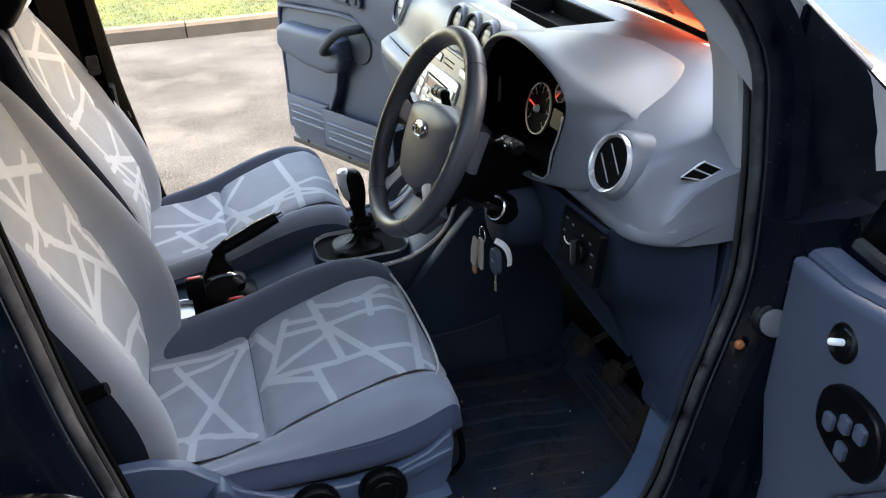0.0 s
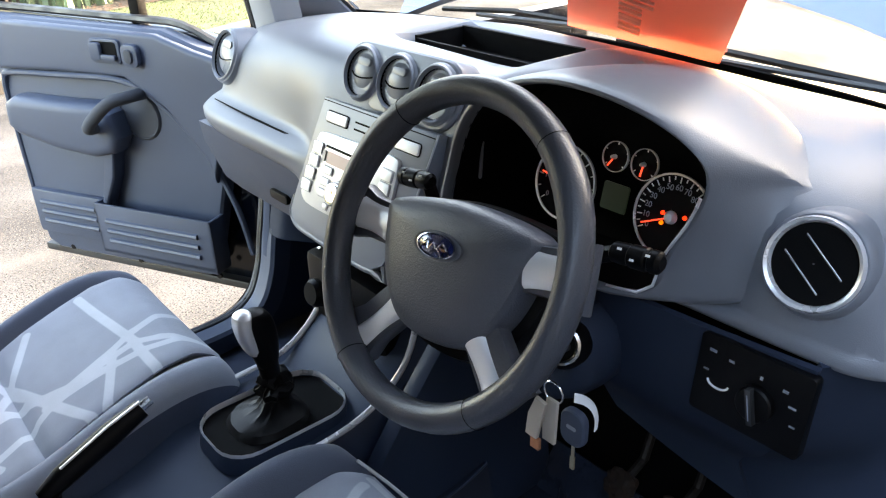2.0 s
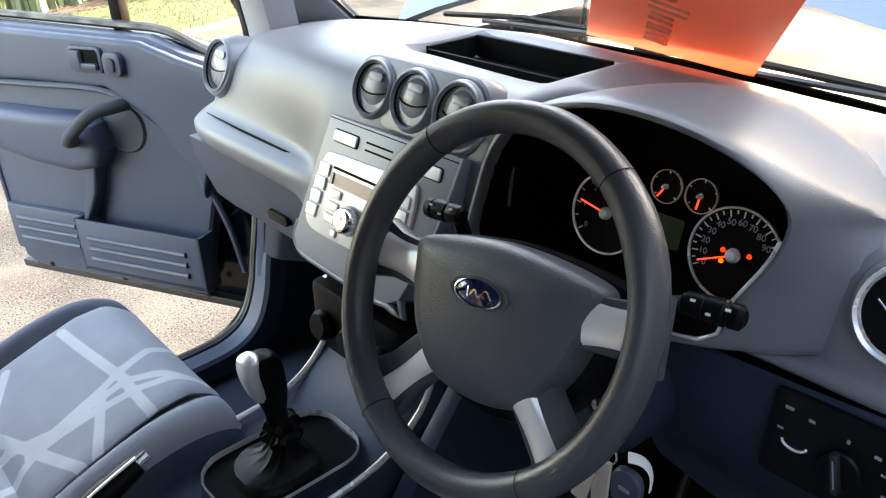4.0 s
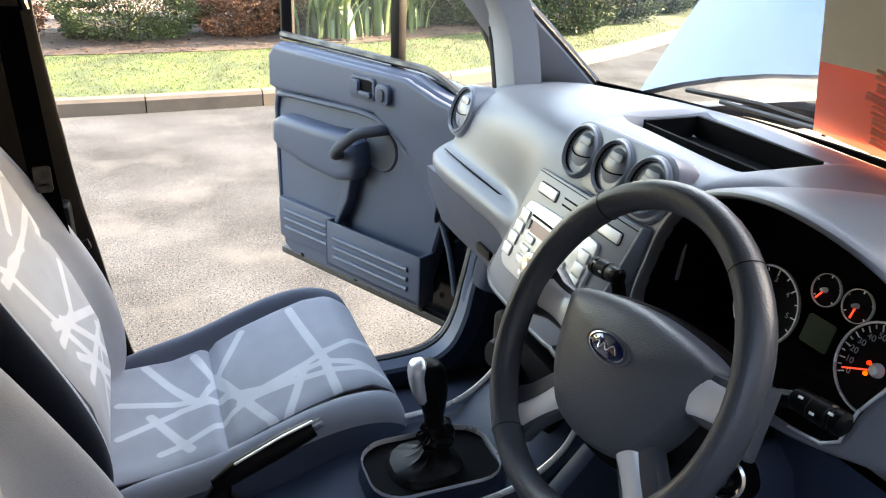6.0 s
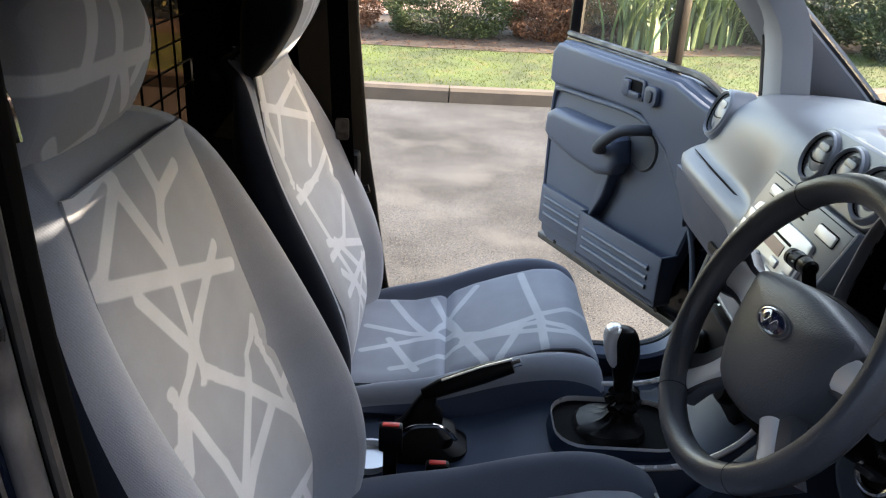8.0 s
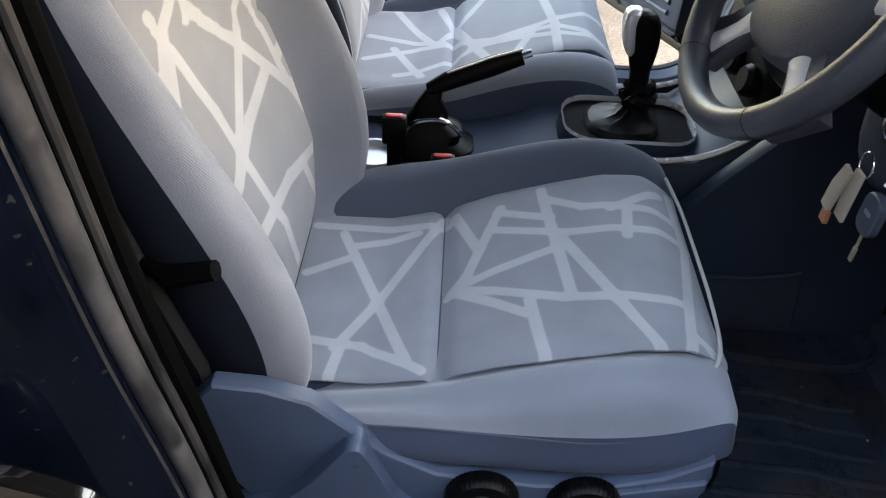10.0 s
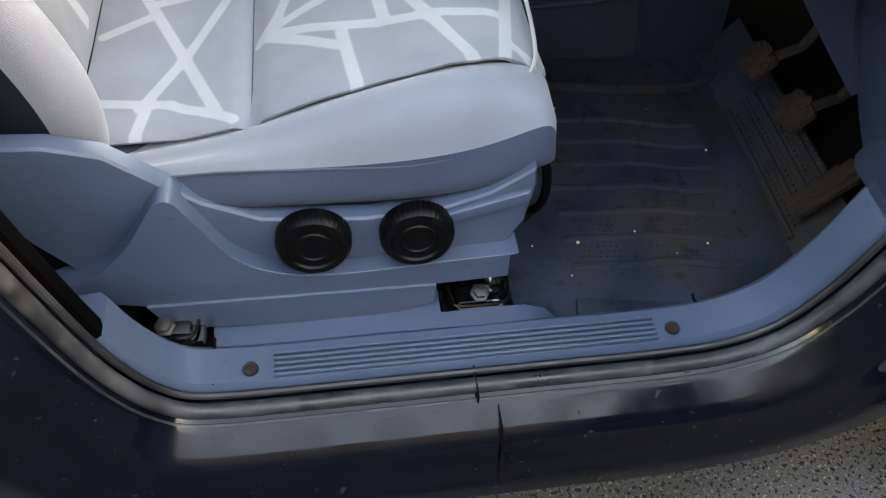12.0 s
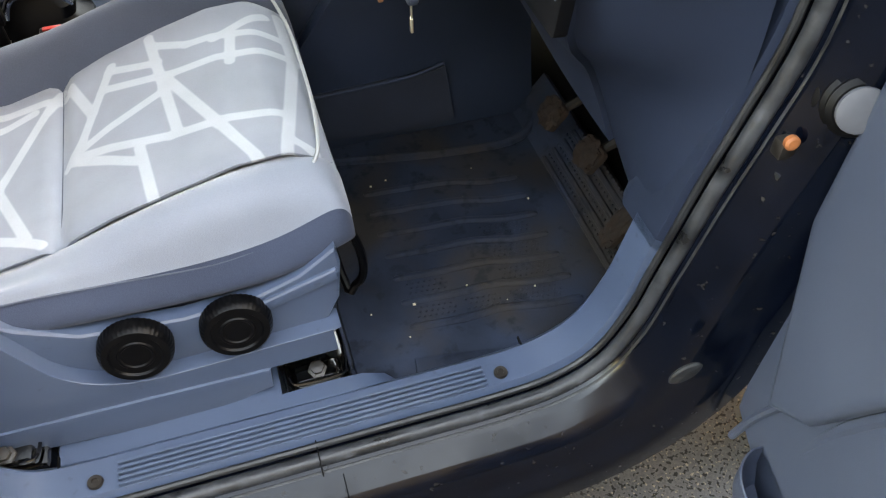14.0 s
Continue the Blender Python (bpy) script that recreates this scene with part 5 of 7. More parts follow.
# demister slot at the dash end
SLOT = [Vector(p) + Vector((-0.004, -0.004, 0.003)) for p in ((0.664, -0.725, 1.154), (0.693, -0.725, 1.17), (0.7, -0.725, 1.172), (0.733, -0.725, 1.155), (0.706, -0.725, 1.144), (0.699, -0.725, 1.143))]
slot = part("side_slot", loft([SLOT, [p + Vector((0.012, 0.016, -0.014)) for p in SLOT]]), M_DEEP, dash, "small side window vent with a bright edge")
part("slot_edge", tube(SLOT, 0.0016, 6, True), M_SILVER, slot)
part("slot_slat", tube([SLOT[0].lerp(SLOT[2], 0.55), SLOT[5].lerp(SLOT[3], 0.45)], 0.0014, 5), M_SILVER, slot)
# centre panel with radio
CP = Matrix.Translation((0.545, 0.07, 1.03)) @ Matrix(((0, -0.347 * -1, -0.938, 0), (-1, 0, 0, 0), (0, 0.938, 0.347, 0), (0, 0, 0, 1)))
EDGE_L = [(-0.132, 0.128), (-0.142, 0.07), (-0.154, 0.0), (-0.163, -0.055), (-0.166, -0.08), (-0.155, -0.095), (-0.13, -0.104)]
EDGE_LOW = [(-0.06, -0.107), (0.03, -0.109), (0.085, -0.106), (0.112, -0.09)]
panel = part("centre_panel", prism(EDGE_L + EDGE_LOW + [(0.132, -0.04), (0.15, 0.03), (0.16, 0.09), (0.165, 0.131)], "z", -0.1, 0.004, 0.004, m=CP), M_PANEL, dash, "satin grey centre console panel")
part("panel_joint", box(-0.13, 0.163, -0.0008, 0.0008, -0.01, 0.0046, m=CP @ Matrix.Translation((0, 0.124, 0))), M_DEEP, panel)
part("panel_lip", tube([CP @ Vector((x, y, -0.002)) for x, y in smooth_outline(EDGE_L + EDGE_LOW)[9:31]], 0.0065, 8), M_DASH, panel, "pale rounded lip along the panel's edge")
part("panel_edge", tube([CP @ Vector((x, y, 0.002)) for x, y in ((0.132, -0.04), (0.15, 0.03), (0.16, 0.09), (0.165, 0.131))], 0.002, 6), M_SILVER, panel, "bright edge of the panel")
radio = part("radio", prism(smooth_outline([(-0.1, 0.073), (0.0, 0.077), (0.088, 0.078), (0.103, 0.064), (0.104, 0.0), (0.092, -0.034), (0.06, -0.05), (-0.01, -0.055), (-0.1, -0.056), (-0.129, -0.048), (-0.137, -0.03), (-0.13, 0.03), (-0.118, 0.062)]), "z", 0.0, 0.01, 0.003, m=CP), M_RADIO, panel, "silver car radio with many keys")
part("radio_slot", box(-0.087, 0.052, -0.002, 0.002, 0.009, 0.0115, m=CP @ Matrix.Translation((0.0, 0.053, 0))), M_DEEP, panel)
part("radio_display", prism(rrect(0.118, 0.02, 0.003), "z", 0.0095, 0.0113, m=CP @ Matrix.Translation((-0.02, 0.036, 0))), mat("display_pink", (0.35, 0.2, 0.22), 0.3), panel, "dim pinkish display")
part("display_key", prism(rrect(0.008, 0.018, 0.002), "z", 0.0095, 0.0125, m=CP @ Matrix.Translation((-0.087, 0.036, 0))), M_PANEL, panel)
part("knob_shadow_ring", lathe([(0.0235, 0.0), (0.0235, 0.0035), (0.019, 0.0035), (0.019, 0.0)], CP @ Matrix.Translation((-0.022, -0.014, 0.009)), 28, True), M_PANEL, panel)
part("radio_knob", lathe([(0.0205, 0.0), (0.02, 0.016), (0.017, 0.02), (0.013, 0.0205), (0.001, 0.019)], CP @ Matrix.Translation((-0.022, -0.014, 0.01)), 28), M_CHROME, panel, "round chrome volume knob")


def radio_key(x, y, w, h):
    """A key with the dark gap that parts it from its neighbours."""
    part("key_gap", prism(rrect(w + 0.003, h + 0.003, 0.002), "z", 0.009, 0.0103, m=CP @ Matrix.Translation((x, y, 0))), M_PANEL, panel)
    part("radio_key", prism(rrect(w, h, 0.0018), "z", 0.009, 0.0135, 0.001, m=CP @ Matrix.Translation((x, y, 0))), M_RADIO, panel)


for k in range(4):
    radio_key(-0.108 - 0.0045 * k, 0.045 - 0.023 * k, 0.026, 0.019)
    radio_key(0.084, 0.048 - 0.021 * k, 0.026, 0.017)
for k in range(3):
    radio_key(-0.068 - 0.002 * k, 0.015 - 0.02 * k, 0.026, 0.012)
    radio_key(0.035, 0.015 - 0.02 * k, 0.026, 0.012)
radio_key(-0.055, -0.044, 0.012, 0.01)
for x in (-0.08, 0.108):
    part("button_gap", prism(rrect(0.062, 0.021, 0.004), "z", 0.002, 0.0048, m=CP @ Matrix.Translation((x, 0.1, 0))), M_DEEP, panel)
    part("panel_button", prism(rrect(0.058, 0.017, 0.003), "z", 0.002, 0.008, 0.0015, m=CP @ Matrix.Translation((x, 0.1, 0))), M_RADIO, panel)
for k in range(2):
    part("panel_slot", box(-0.031, 0.031, -0.0014, 0.0014, 0.002, 0.0052, m=CP @ Matrix.Translation((0, 0.106 - 0.0115 * k, 0))), M_DEEP, panel)
# heater panel below
stack = part("heater_panel", box(0.5, 0.7, -0.05, 0.18, 0.72, 0.9, 0.015), M_BLACK, dash, "black heater control panel")
for y in (-0.01, 0.065, 0.14):
    part("heater_dial", lathe([(0.026, 0), (0.026, 0.012), (0.02, 0.02), (0.001, 0.02)], facing((0.5, y, 0.83), (-1, 0, 0.2)), 24), M_BLACK, stack, "round heater dial")
# tray on top
tray = part("dash_tray", box(0.775, 0.895, -0.1, 0.192, 1.176, 1.19), M_DEEP, dash, "dark lining of the open tray in the dash top")
for b in ((0.78, 0.892, 0.188, 0.196, 1.18, 1.226), (0.888, 0.896, -0.1, 0.19, 1.17, 1.228), (0.776, 0.782, -0.1, 0.19, 1.17, 1.222)):
    part("tray_wall", box(*b), M_DEEP, tray)
# passenger ledge and glovebox
glove = part("glovebox_lid", loft([[(x, y, z) for x, z in ((0.572, 0.995), (0.578, 0.95), (0.615, 0.85), (0.65, 0.81), (0.7, 0.8), (0.72, 0.995))] for y in (0.26, 0.28, 0.71, 0.73)]), M_PLASTIC, dash, "closed glovebox lid")
# near-black tapering tube paints the shadow line along the crease
part("ledge_shadow", tube([(0.58, 0.64, 1.061), (0.576, 0.5, 1.059), (0.576, 0.34, 1.056), (0.58, 0.31, 1.056)], 0.002, 8, ends=[0.001, 0.002, 0.0026, 0.001]), M_DEEP, dash, "shadow line painted along the groove between dash top and glovebox")
part("glovebox_latch", prism(rrect(0.07, 0.02, 0.008), "x", 0.585, 0.6, 0.003, m=Matrix.Translation((0, 0.42, 0.9))), M_BLACK, glove)
# light switch panel
sw_m = facing((0.566, -0.618, 1.005), (-0.99, 0, 0.1))
swp = part("light_switch_panel", prism(rrect(0.125, 0.095, 0.006), "z", -0.01, 0.005, 0.002, m=sw_m), M_BLACK, dash, "black light switch panel")
part("rotary_switch", lathe([(0.02, 0), (0.02, 0.008), (0.018, 0.01), (0.001, 0.01)], sw_m @ Matrix.Translation((0.01, -0.005, 0.004)), 24), M_BLACK, swp)
part("switch_grip", box(-0.0035, 0.0035, -0.02, 0.02, 0.012, 0.022, 0.002, m=sw_m @ Matrix.Translation((0.01, -0.005, 0)) @ Matrix.Rotation(radians(15), 4, "Z")), M_RUBBER, swp)
for dx, dy, w, h in ((-0.046, 0.03, 0.004, 0.003), (-0.024, 0.027, 0.003, 0.003), (0.036, 0.022, 0.003, 0.003), (0.046, 0.008, 0.004, 0.002), (-0.05, 0.006, 0.003, 0.002), (0.05, -0.012, 0.003, 0.002), (0.01, 0.024, 0.0015, 0.004)):
    part("switch_mark", box(-w, w, -h / 2, h / 2, 0.005, 0.0058, m=sw_m @ Matrix.Translation((dx, dy, 0))), M_PANEL, swp)
part("dimmer_mark", tube([sw_m @ Vector((-0.034 + 0.012 * math.cos(a), -0.004 + 0.007 * math.sin(a), 0.0055)) for a in (math.pi * (1 + k / 8) for k in range(9))], 0.0013, 5), M_WHITE, swp, "pale curved dimmer mark")
part("grip_mark", box(-0.0006, 0.0006, -0.014, 0.014, 0.0215, 0.0225, m=sw_m @ Matrix.Translation((0.01, -0.005, 0)) @ Matrix.Rotation(radians(15), 4, "Z")), M_PANEL, swp)
# knee panel and side kick panel below the switches
ROW_A = [(0.581, -0.395, 1.048), (0.596, -0.395, 0.925), (0.625, -0.395, 0.87), (0.66, -0.395, 0.815)]
ROW_C = [(0.584, -0.675, 1.057), (0.6, -0.64, 0.93), (0.668, -0.575, 0.83), (0.703, -0.592, 0.733), (0.715, -0.65, 0.675), (0.722, -0.7, 0.65)]
ROW_E = [(0.735, -0.737, 1.07), (0.742, -0.737, 0.95), (0.736, -0.737, 0.86), (0.715, -0.737, 0.77), (0.702, -0.737, 0.7), (0.7, -0.735, 0.648)]


def patch(a, b, n, swell):
    """Skin between two edges, bulging a little in the middle."""
    pa, pb = smooth_path(a, 4), smooth_path(b, 4)
    return [[p.lerp(q, k / n) + Vector((-swell, -swell, 0)) * math.sin(3.14 * k / n) for k in range(n + 1)] for p, q in zip(pa, pb)]


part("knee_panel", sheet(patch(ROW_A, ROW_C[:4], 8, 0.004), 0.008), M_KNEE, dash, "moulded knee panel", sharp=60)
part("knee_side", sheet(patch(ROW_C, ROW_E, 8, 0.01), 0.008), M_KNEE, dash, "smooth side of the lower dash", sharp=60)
for s in (-1, 1):
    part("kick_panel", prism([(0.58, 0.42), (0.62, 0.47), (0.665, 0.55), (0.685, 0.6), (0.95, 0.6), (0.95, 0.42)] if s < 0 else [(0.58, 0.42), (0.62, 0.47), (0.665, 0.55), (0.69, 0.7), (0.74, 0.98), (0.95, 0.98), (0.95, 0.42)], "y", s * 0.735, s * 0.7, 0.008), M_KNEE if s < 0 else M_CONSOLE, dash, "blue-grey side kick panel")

# ---- steering wheel, column and stalks ----
W = facing((0.389, -0.336, 1.125), (-math.cos(radians(26.5)), 0, math.sin(radians(26.5))))
wheel = thing("steering_wheel", W.translation, "black four-spoke steering wheel with silver spokes", "steering wheel")
R = 0.179
RIM = Matrix.Translation((0, 0.004, 0)) @ W
rings = []
for j in range(64):
    a = 2 * math.pi * j / 64
    deg = math.degrees(a) % 360
    grip = 0.0012 * (math.exp(-((deg - 35) / 14) ** 2) + math.exp(-((deg - 145) / 14) ** 2))
    rings.append([RIM @ Vector(((R + (0.0165 + grip) * math.cos(b)) * math.cos(a), (R + (0.0165 + grip) * math.cos(b)) * math.sin(a), (0.0185 + grip) * math.sin(b))) for b in (2 * math.pi * k / 14 for k in range(14))])
part("rim", loft(rings, loop=True), M_WHEEL, wheel, "grained black rim")
W = W @ Matrix.Rotation(radians(6.5), 4, "Z")
for a in (49, 126, -54, -124):
    ar = radians(a)
    part("rim_seam", lathe([(0.0174, -0.0006), (0.0178, 0.0), (0.0174, 0.0006), (0.017, 0.0)], RIM @ Matrix.Rotation(ar + radians(6.5), 4, "Z") @ Matrix.Translation((R, 0, 0)) @ Matrix.Rotation(radians(90), 4, "X") @ Matrix.Diagonal((1, 1.12, 1, 1)), 24, True), M_DEEP, wheel)
PAD = [(0, 0.06), (0.045, 0.057), (0.092, 0.05), (0.118, 0.04), (0.117, 0.02), (0.11, -0.012), (0.098, -0.045), (0.08, -0.071), (0.058, -0.091), (0.022, -0.101)]
pad_out = [(p.x, p.y) for p in smooth_path([(x, y, 0) for x, y in PAD] + [(-x, y, 0) for x, y in PAD[:0:-1]], 4, True)]
WP = W @ Matrix.Translation((0, 0, -0.02))
pad = soft(part("airbag_pad", loft([[WP @ Vector((x * k, y * k + (1 - k) * 0.005, z)) for x, y in pad_out] for k, z in ((0.92, -0.05), (1.0, -0.03), (1.0, -0.008), (0.985, 0.004), (0.95, 0.012), (0.8, 0.021), (0.45, 0.027), (0.05, 0.029))]), M_PAD, wheel, "grained black airbag cover"))
BM = WP @ Matrix.Translation((0, 0.006, 0.0278)) @ Matrix.Diagonal((0.0305, 0.0135, 1, 1))
part("badge_dish", lathe([(1.25, -0.002), (1.22, 0.0012), (1.1, 0.0006), (1.0, -0.001)], BM, 32, caps=False), M_PAD, wheel)
badge = part("badge", lathe([(0.001, 0.004), (0.8, 0.0035), (0.93, 0.002), (0.93, 0.0), (0.6, -0.005)], BM, 32), M_BLUE, wheel, "oval blue enamel badge with a silver rim")
part("badge_rim", lathe([(0.9, 0.0), (0.94, 0.004), (1.0, 0.0035), (1.02, 0.0)], BM, 32, True), M_CHROME, badge)
part("badge_mark", tube(smooth_path([BM @ Vector(p) for p in ((-0.62, 0.1, 0.0042), (-0.42, 0.42, 0.0044), (-0.34, -0.4, 0.0044), (-0.1, 0.2, 0.0046), (0.1, -0.25, 0.0046), (0.35, 0.35, 0.0044), (0.62, -0.2, 0.0042))], 4), 0.0009, 5), M_CHROME, badge)
part("pad_mark", box(-0.022, 0.022, -0.0006, 0.0006, 0.0235, 0.0248, m=WP @ Matrix.Translation((0, -0.065, -0.002))), M_PLASTIC, wheel)
part("pad_nick", box(-0.004, 0.004, -0.0014, 0.0014, 0.0, 0.0014, 0.0005, 1, m=WP @ Matrix.Translation((-0.068, 0.02, 0.0218)) @ Matrix.Rotation(radians(-50), 4, "Z")), M_DEEP, wheel, "small dark nick in the cover")
for a, wd in ((5.3, 0.023), (174.7, 0.023), (-46.5, 0.024), (-133.5, 0.024)):
    M = W @ Matrix.Rotation(radians(a), 4, "Z")
    low = a < 0
    sp_ = part("spoke", prism([(0.05, -wd - 0.008), (0.1, -wd - 0.002), (0.15, -wd - 0.003), (0.18, -wd - 0.012), (0.18, wd + 0.012), (0.15, wd + 0.003), (0.1, wd + 0.002), (0.05, wd + 0.008)], "z", -0.038, -0.016, 0.006, m=M), M_WHEEL, wheel)
    up = 1 if abs(a) < 90 else -1
    b0, b1 = sorted((-wd * up, wd * 0.38 * up)) if low else (-wd, wd)
    def barrel(r0, r1, b0, b1, z0, rise):
        """A silver strip along the spoke, arched across its width and dished along its length."""
        rows_ = []
        for k in range(7):
            u = r0 + (r1 - r0) * k / 6
            top = [(b0 + (b1 - b0) * j / 8, z0 + rise * math.sqrt(max(0.0, 1 - (j / 4 - 1) ** 2)) ** 0.7 - 0.004 * math.sin(math.pi * k / 6)) for j in range(9)]
            rows_.append([M @ Vector((u, v, z)) for v, z in [(b0, -0.034)] + top + [(b1, -0.034)]])
        return loft(rows_)
    part("spoke_inlay", barrel(0.1 if low else 0.108, 0.17, b0, b1, -0.02, 0.011), M_SPOKE, sp_, "satin silver spoke inlay", sharp=60)
    if low:
        c0, c1 = sorted((wd * 0.44 * up, wd * up))
        part("inlay_flank", barrel(0.09, 0.168, c0, c1, -0.024, 0.007), M_SPOKE, sp_, "satin silver spoke inlay", sharp=60)
part("wheel_boss", loft([[WP @ Vector((x * k, y * k - 0.004, z)) for x, y in pad_out] for k, z in ((0.9, -0.07), (1.1, -0.055), (1.12, -0.04), (1.08, -0.026), (0.98, -0.022))]), M_BLACK, wheel, "black boss behind the cover")
column = thing("steering_column", (0.5, -0.336, 1.0), "dark steering column shroud with two stalks", "steering column")
part("shroud", loft([[W @ Vector((x * k, y * k + dy, z)) for x, y in rrect(0.14, 0.13, 0.04)] for k, dy, z in ((0.85, -0.01, -0.055), (1.0, -0.015, -0.07), (1.0, -0.02, -0.13), (0.95, -0.03, -0.22))]), M_BLACK, column, "black column shroud")
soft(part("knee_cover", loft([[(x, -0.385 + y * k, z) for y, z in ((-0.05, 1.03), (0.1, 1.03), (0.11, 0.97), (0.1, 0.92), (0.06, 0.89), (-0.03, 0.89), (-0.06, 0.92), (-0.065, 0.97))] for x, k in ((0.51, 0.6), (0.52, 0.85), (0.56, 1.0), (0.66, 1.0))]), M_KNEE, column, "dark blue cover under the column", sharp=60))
for sx, tip in ((1, (0.192, 0.048, -0.07)), (-1, (-0.135, 0.072, -0.062))):
    st = part("stalk", tube([W @ Vector((sx * 0.05, 0.0, -0.09)), W @ Vector((sx * 0.11, tip[1] * 0.6, -0.082)), W @ Vector((tip[0] - sx * 0.02, tip[1], tip[2]))], 0.009, 8), M_BLACK, column)
    hd = part("stalk_head", lathe([(0.008, -0.034), (0.0125, -0.03), (0.0135, -0.012), (0.0125, -0.01), (0.0125, -0.008), (0.014, -0.006), (0.0145, 0.014), (0.0125, 0.016), (0.0125, 0.019), (0.014, 0.021), (0.0135, 0.03), (0.008, 0.034)], W @ Matrix.Translation(tip) @ Matrix.Rotation(radians(90 * sx), 4, "Y") @ Matrix.Diagonal((0.85, 0.85, 0.85, 1)), 20), M_BLACK, column, "black stalk with white symbols")
    for k in range(3):
        part("symbol", box(-0.0022, 0.0022, -0.0012, 0.0012, 0.0112, 0.0128, m=W @ Matrix.Translation((tip[0] - 0.014 + 0.016 * k, tip[1] + 0.004 * (-1) ** k, tip[2]))), M_WHITE, hd)
ig = facing((0.5, -0.418, 0.995), (-0.85, -0.35, 0.4))
part("ignition_lock", lathe([(0.03, -0.05), (0.03, -0.005), (0.024, 0.004), (0.018, 0.004), (0.016, 0.0), (0.001, 0.0)], ig, 28), M_BLACK, column, "round ignition lock")
part("ignition_ring", lathe([(0.018, 0.004), (0.021, 0.006), (0.024, 0.004), (0.021, 0.002)], ig, 28, True), M_CHROME, column)

# key bunch
K = Vector((0.472, -0.44, 0.985))
keys = thing("key_bunch", K - Vector((0, 0, 0.1)), "bunch of keys with tags hanging from the ignition", "keys")
part("ignition_key", box(-0.012, 0.012, -0.004, 0.004, -0.014, 0.014, 0.003, m=ig @ Matrix.Translation((0, 0, 0.015))), M_RUBBER, keys)
part("key_ring", tube([K + Vector((-0.008, 0.014 * math.cos(a), -0.028 + 0.014 * math.sin(a))) for a in (k * math.pi / 10 for k in range(20))], 0.0012, 6, True), M_CHROME, keys, "steel split ring")
fob = K + Vector((0.011, -0.018, -0.078))
part("key_fob", prism(rrect(0.036, 0.05, 0.015), "x", -0.006, 0.006, 0.004, 3, m=Matrix.Translation(fob)), M_PLASTIC, keys, "grey rubber key fob")
part("fob_badge", prism(rrect(0.014, 0.005, 0.002), "x", -0.0068, -0.0055, m=Matrix.Translation(fob + Vector((0, 0, 0.002)))), M_PANEL, keys)
part("key_blade", joined(box(-0.001, 0.001, -0.0022, 0.0022, -0.024, 0.0, 0.0004, 1, m=Matrix.Translation(fob + Vector((0, 0, -0.022)))), box(-0.0016, 0.0016, -0.0032, 0.0032, -0.042, -0.023, 0.0005, 1, m=Matrix.Translation(fob + Vector((0, 0, -0.022))))), M_BRASS, keys, "brass key blade")
part("paper_tag", tube(smooth_path([K + Vector(p) for p in ((0.01, -0.016, -0.036), (0.02, -0.024, -0.041), (0.028, -0.03, -0.052), (0.032, -0.033, -0.068), (0.032, -0.033, -0.084))], 3), 0.006, 8, flat=0.2), M_WHITE, keys, "curled white paper tag")
for k in range(2):
    part("leather_tag", prism([(-0.009, 0.0), (0.007, 0.0), (0.013, -0.03), (0.011, -0.062), (-0.007, -0.062)], "x", -0.0025, 0.0025, 0.001, m=Matrix.Translation(K + Vector((-0.012 - 0.006 * k, -0.002 + 0.012 * k, -0.035 - 0.004 * k))) @ Matrix.Rotation(radians(10 * k), 4, "X")), M_TAG, keys, "beige key tag")
part("tag_end", box(-0.003, 0.003, -0.007, 0.007, -0.01, 0.006, 0.001, 1, m=Matrix.Translation(K + Vector((-0.018, 0.016, -0.104)))), M_TAGEND, keys, "orange-brown end of the tag")

# ---- windscreen price board ----
board = thing("display_board", (1.06, -0.1, 1.19), "orange printed card board leaning in the windscreen", "sign")
BL, BR, TR, TL = (Vector(p) for p in ((1.062, 0.085, 1.217), (1.112, -0.212, 1.183), (0.87, -0.392, 1.372), (0.868, -0.076, 1.373)))
bn = (BR - BL).cross(TL - BL).normalized()
bn = bn if bn.x < 0 else -bn
part("card", loft([[BL, BR, TR, TL], [p - bn * 0.004 for p in (BL, BR, TR, TL)]]), M_ORANGE, board, "bright orange card")
up_l, up_r = TL + (TL - BL) * 0.7, TR + (TR - BR) * 0.55
part("upper_card", loft([[TL, TR, up_r, up_l], [p - bn * 0.004 for p in (TL, TR, up_r, up_l)]]), M_CREAM, board, "cream upper part of the card")
# lettering shown as plain bars, one for each letter
a0, a1 = Vector((0.862, -0.215, 1.378)), Vector((1.085, -0.05, 1.2))
run = (a1 - a0).normalized()
side = bn.cross(run).normalized()
for k, (l, w, sh) in enumerate(((0.062, 0.026, 0), (0.04, 0.022, -0.008), (0.05, 0.02, -0.016), (0.062, 0.026, 0), (0.04, 0.022, -0.008), (0.04, 0.018, -0.008), (0.04, 0.022, -0.008))):
    o = a0 + run * (0.02 + 0.041 * k) + side * sh + bn * 0.002
    for d in (-1, 1):
        e0, e1 = o + run * d * w * 0.4 - side * l / 2, o + run * d * w * 0.4 + side * l / 2
        part("print_bar", tube([e0, e1], 0.003, 4, flat=0.3), M_PRINT, board)


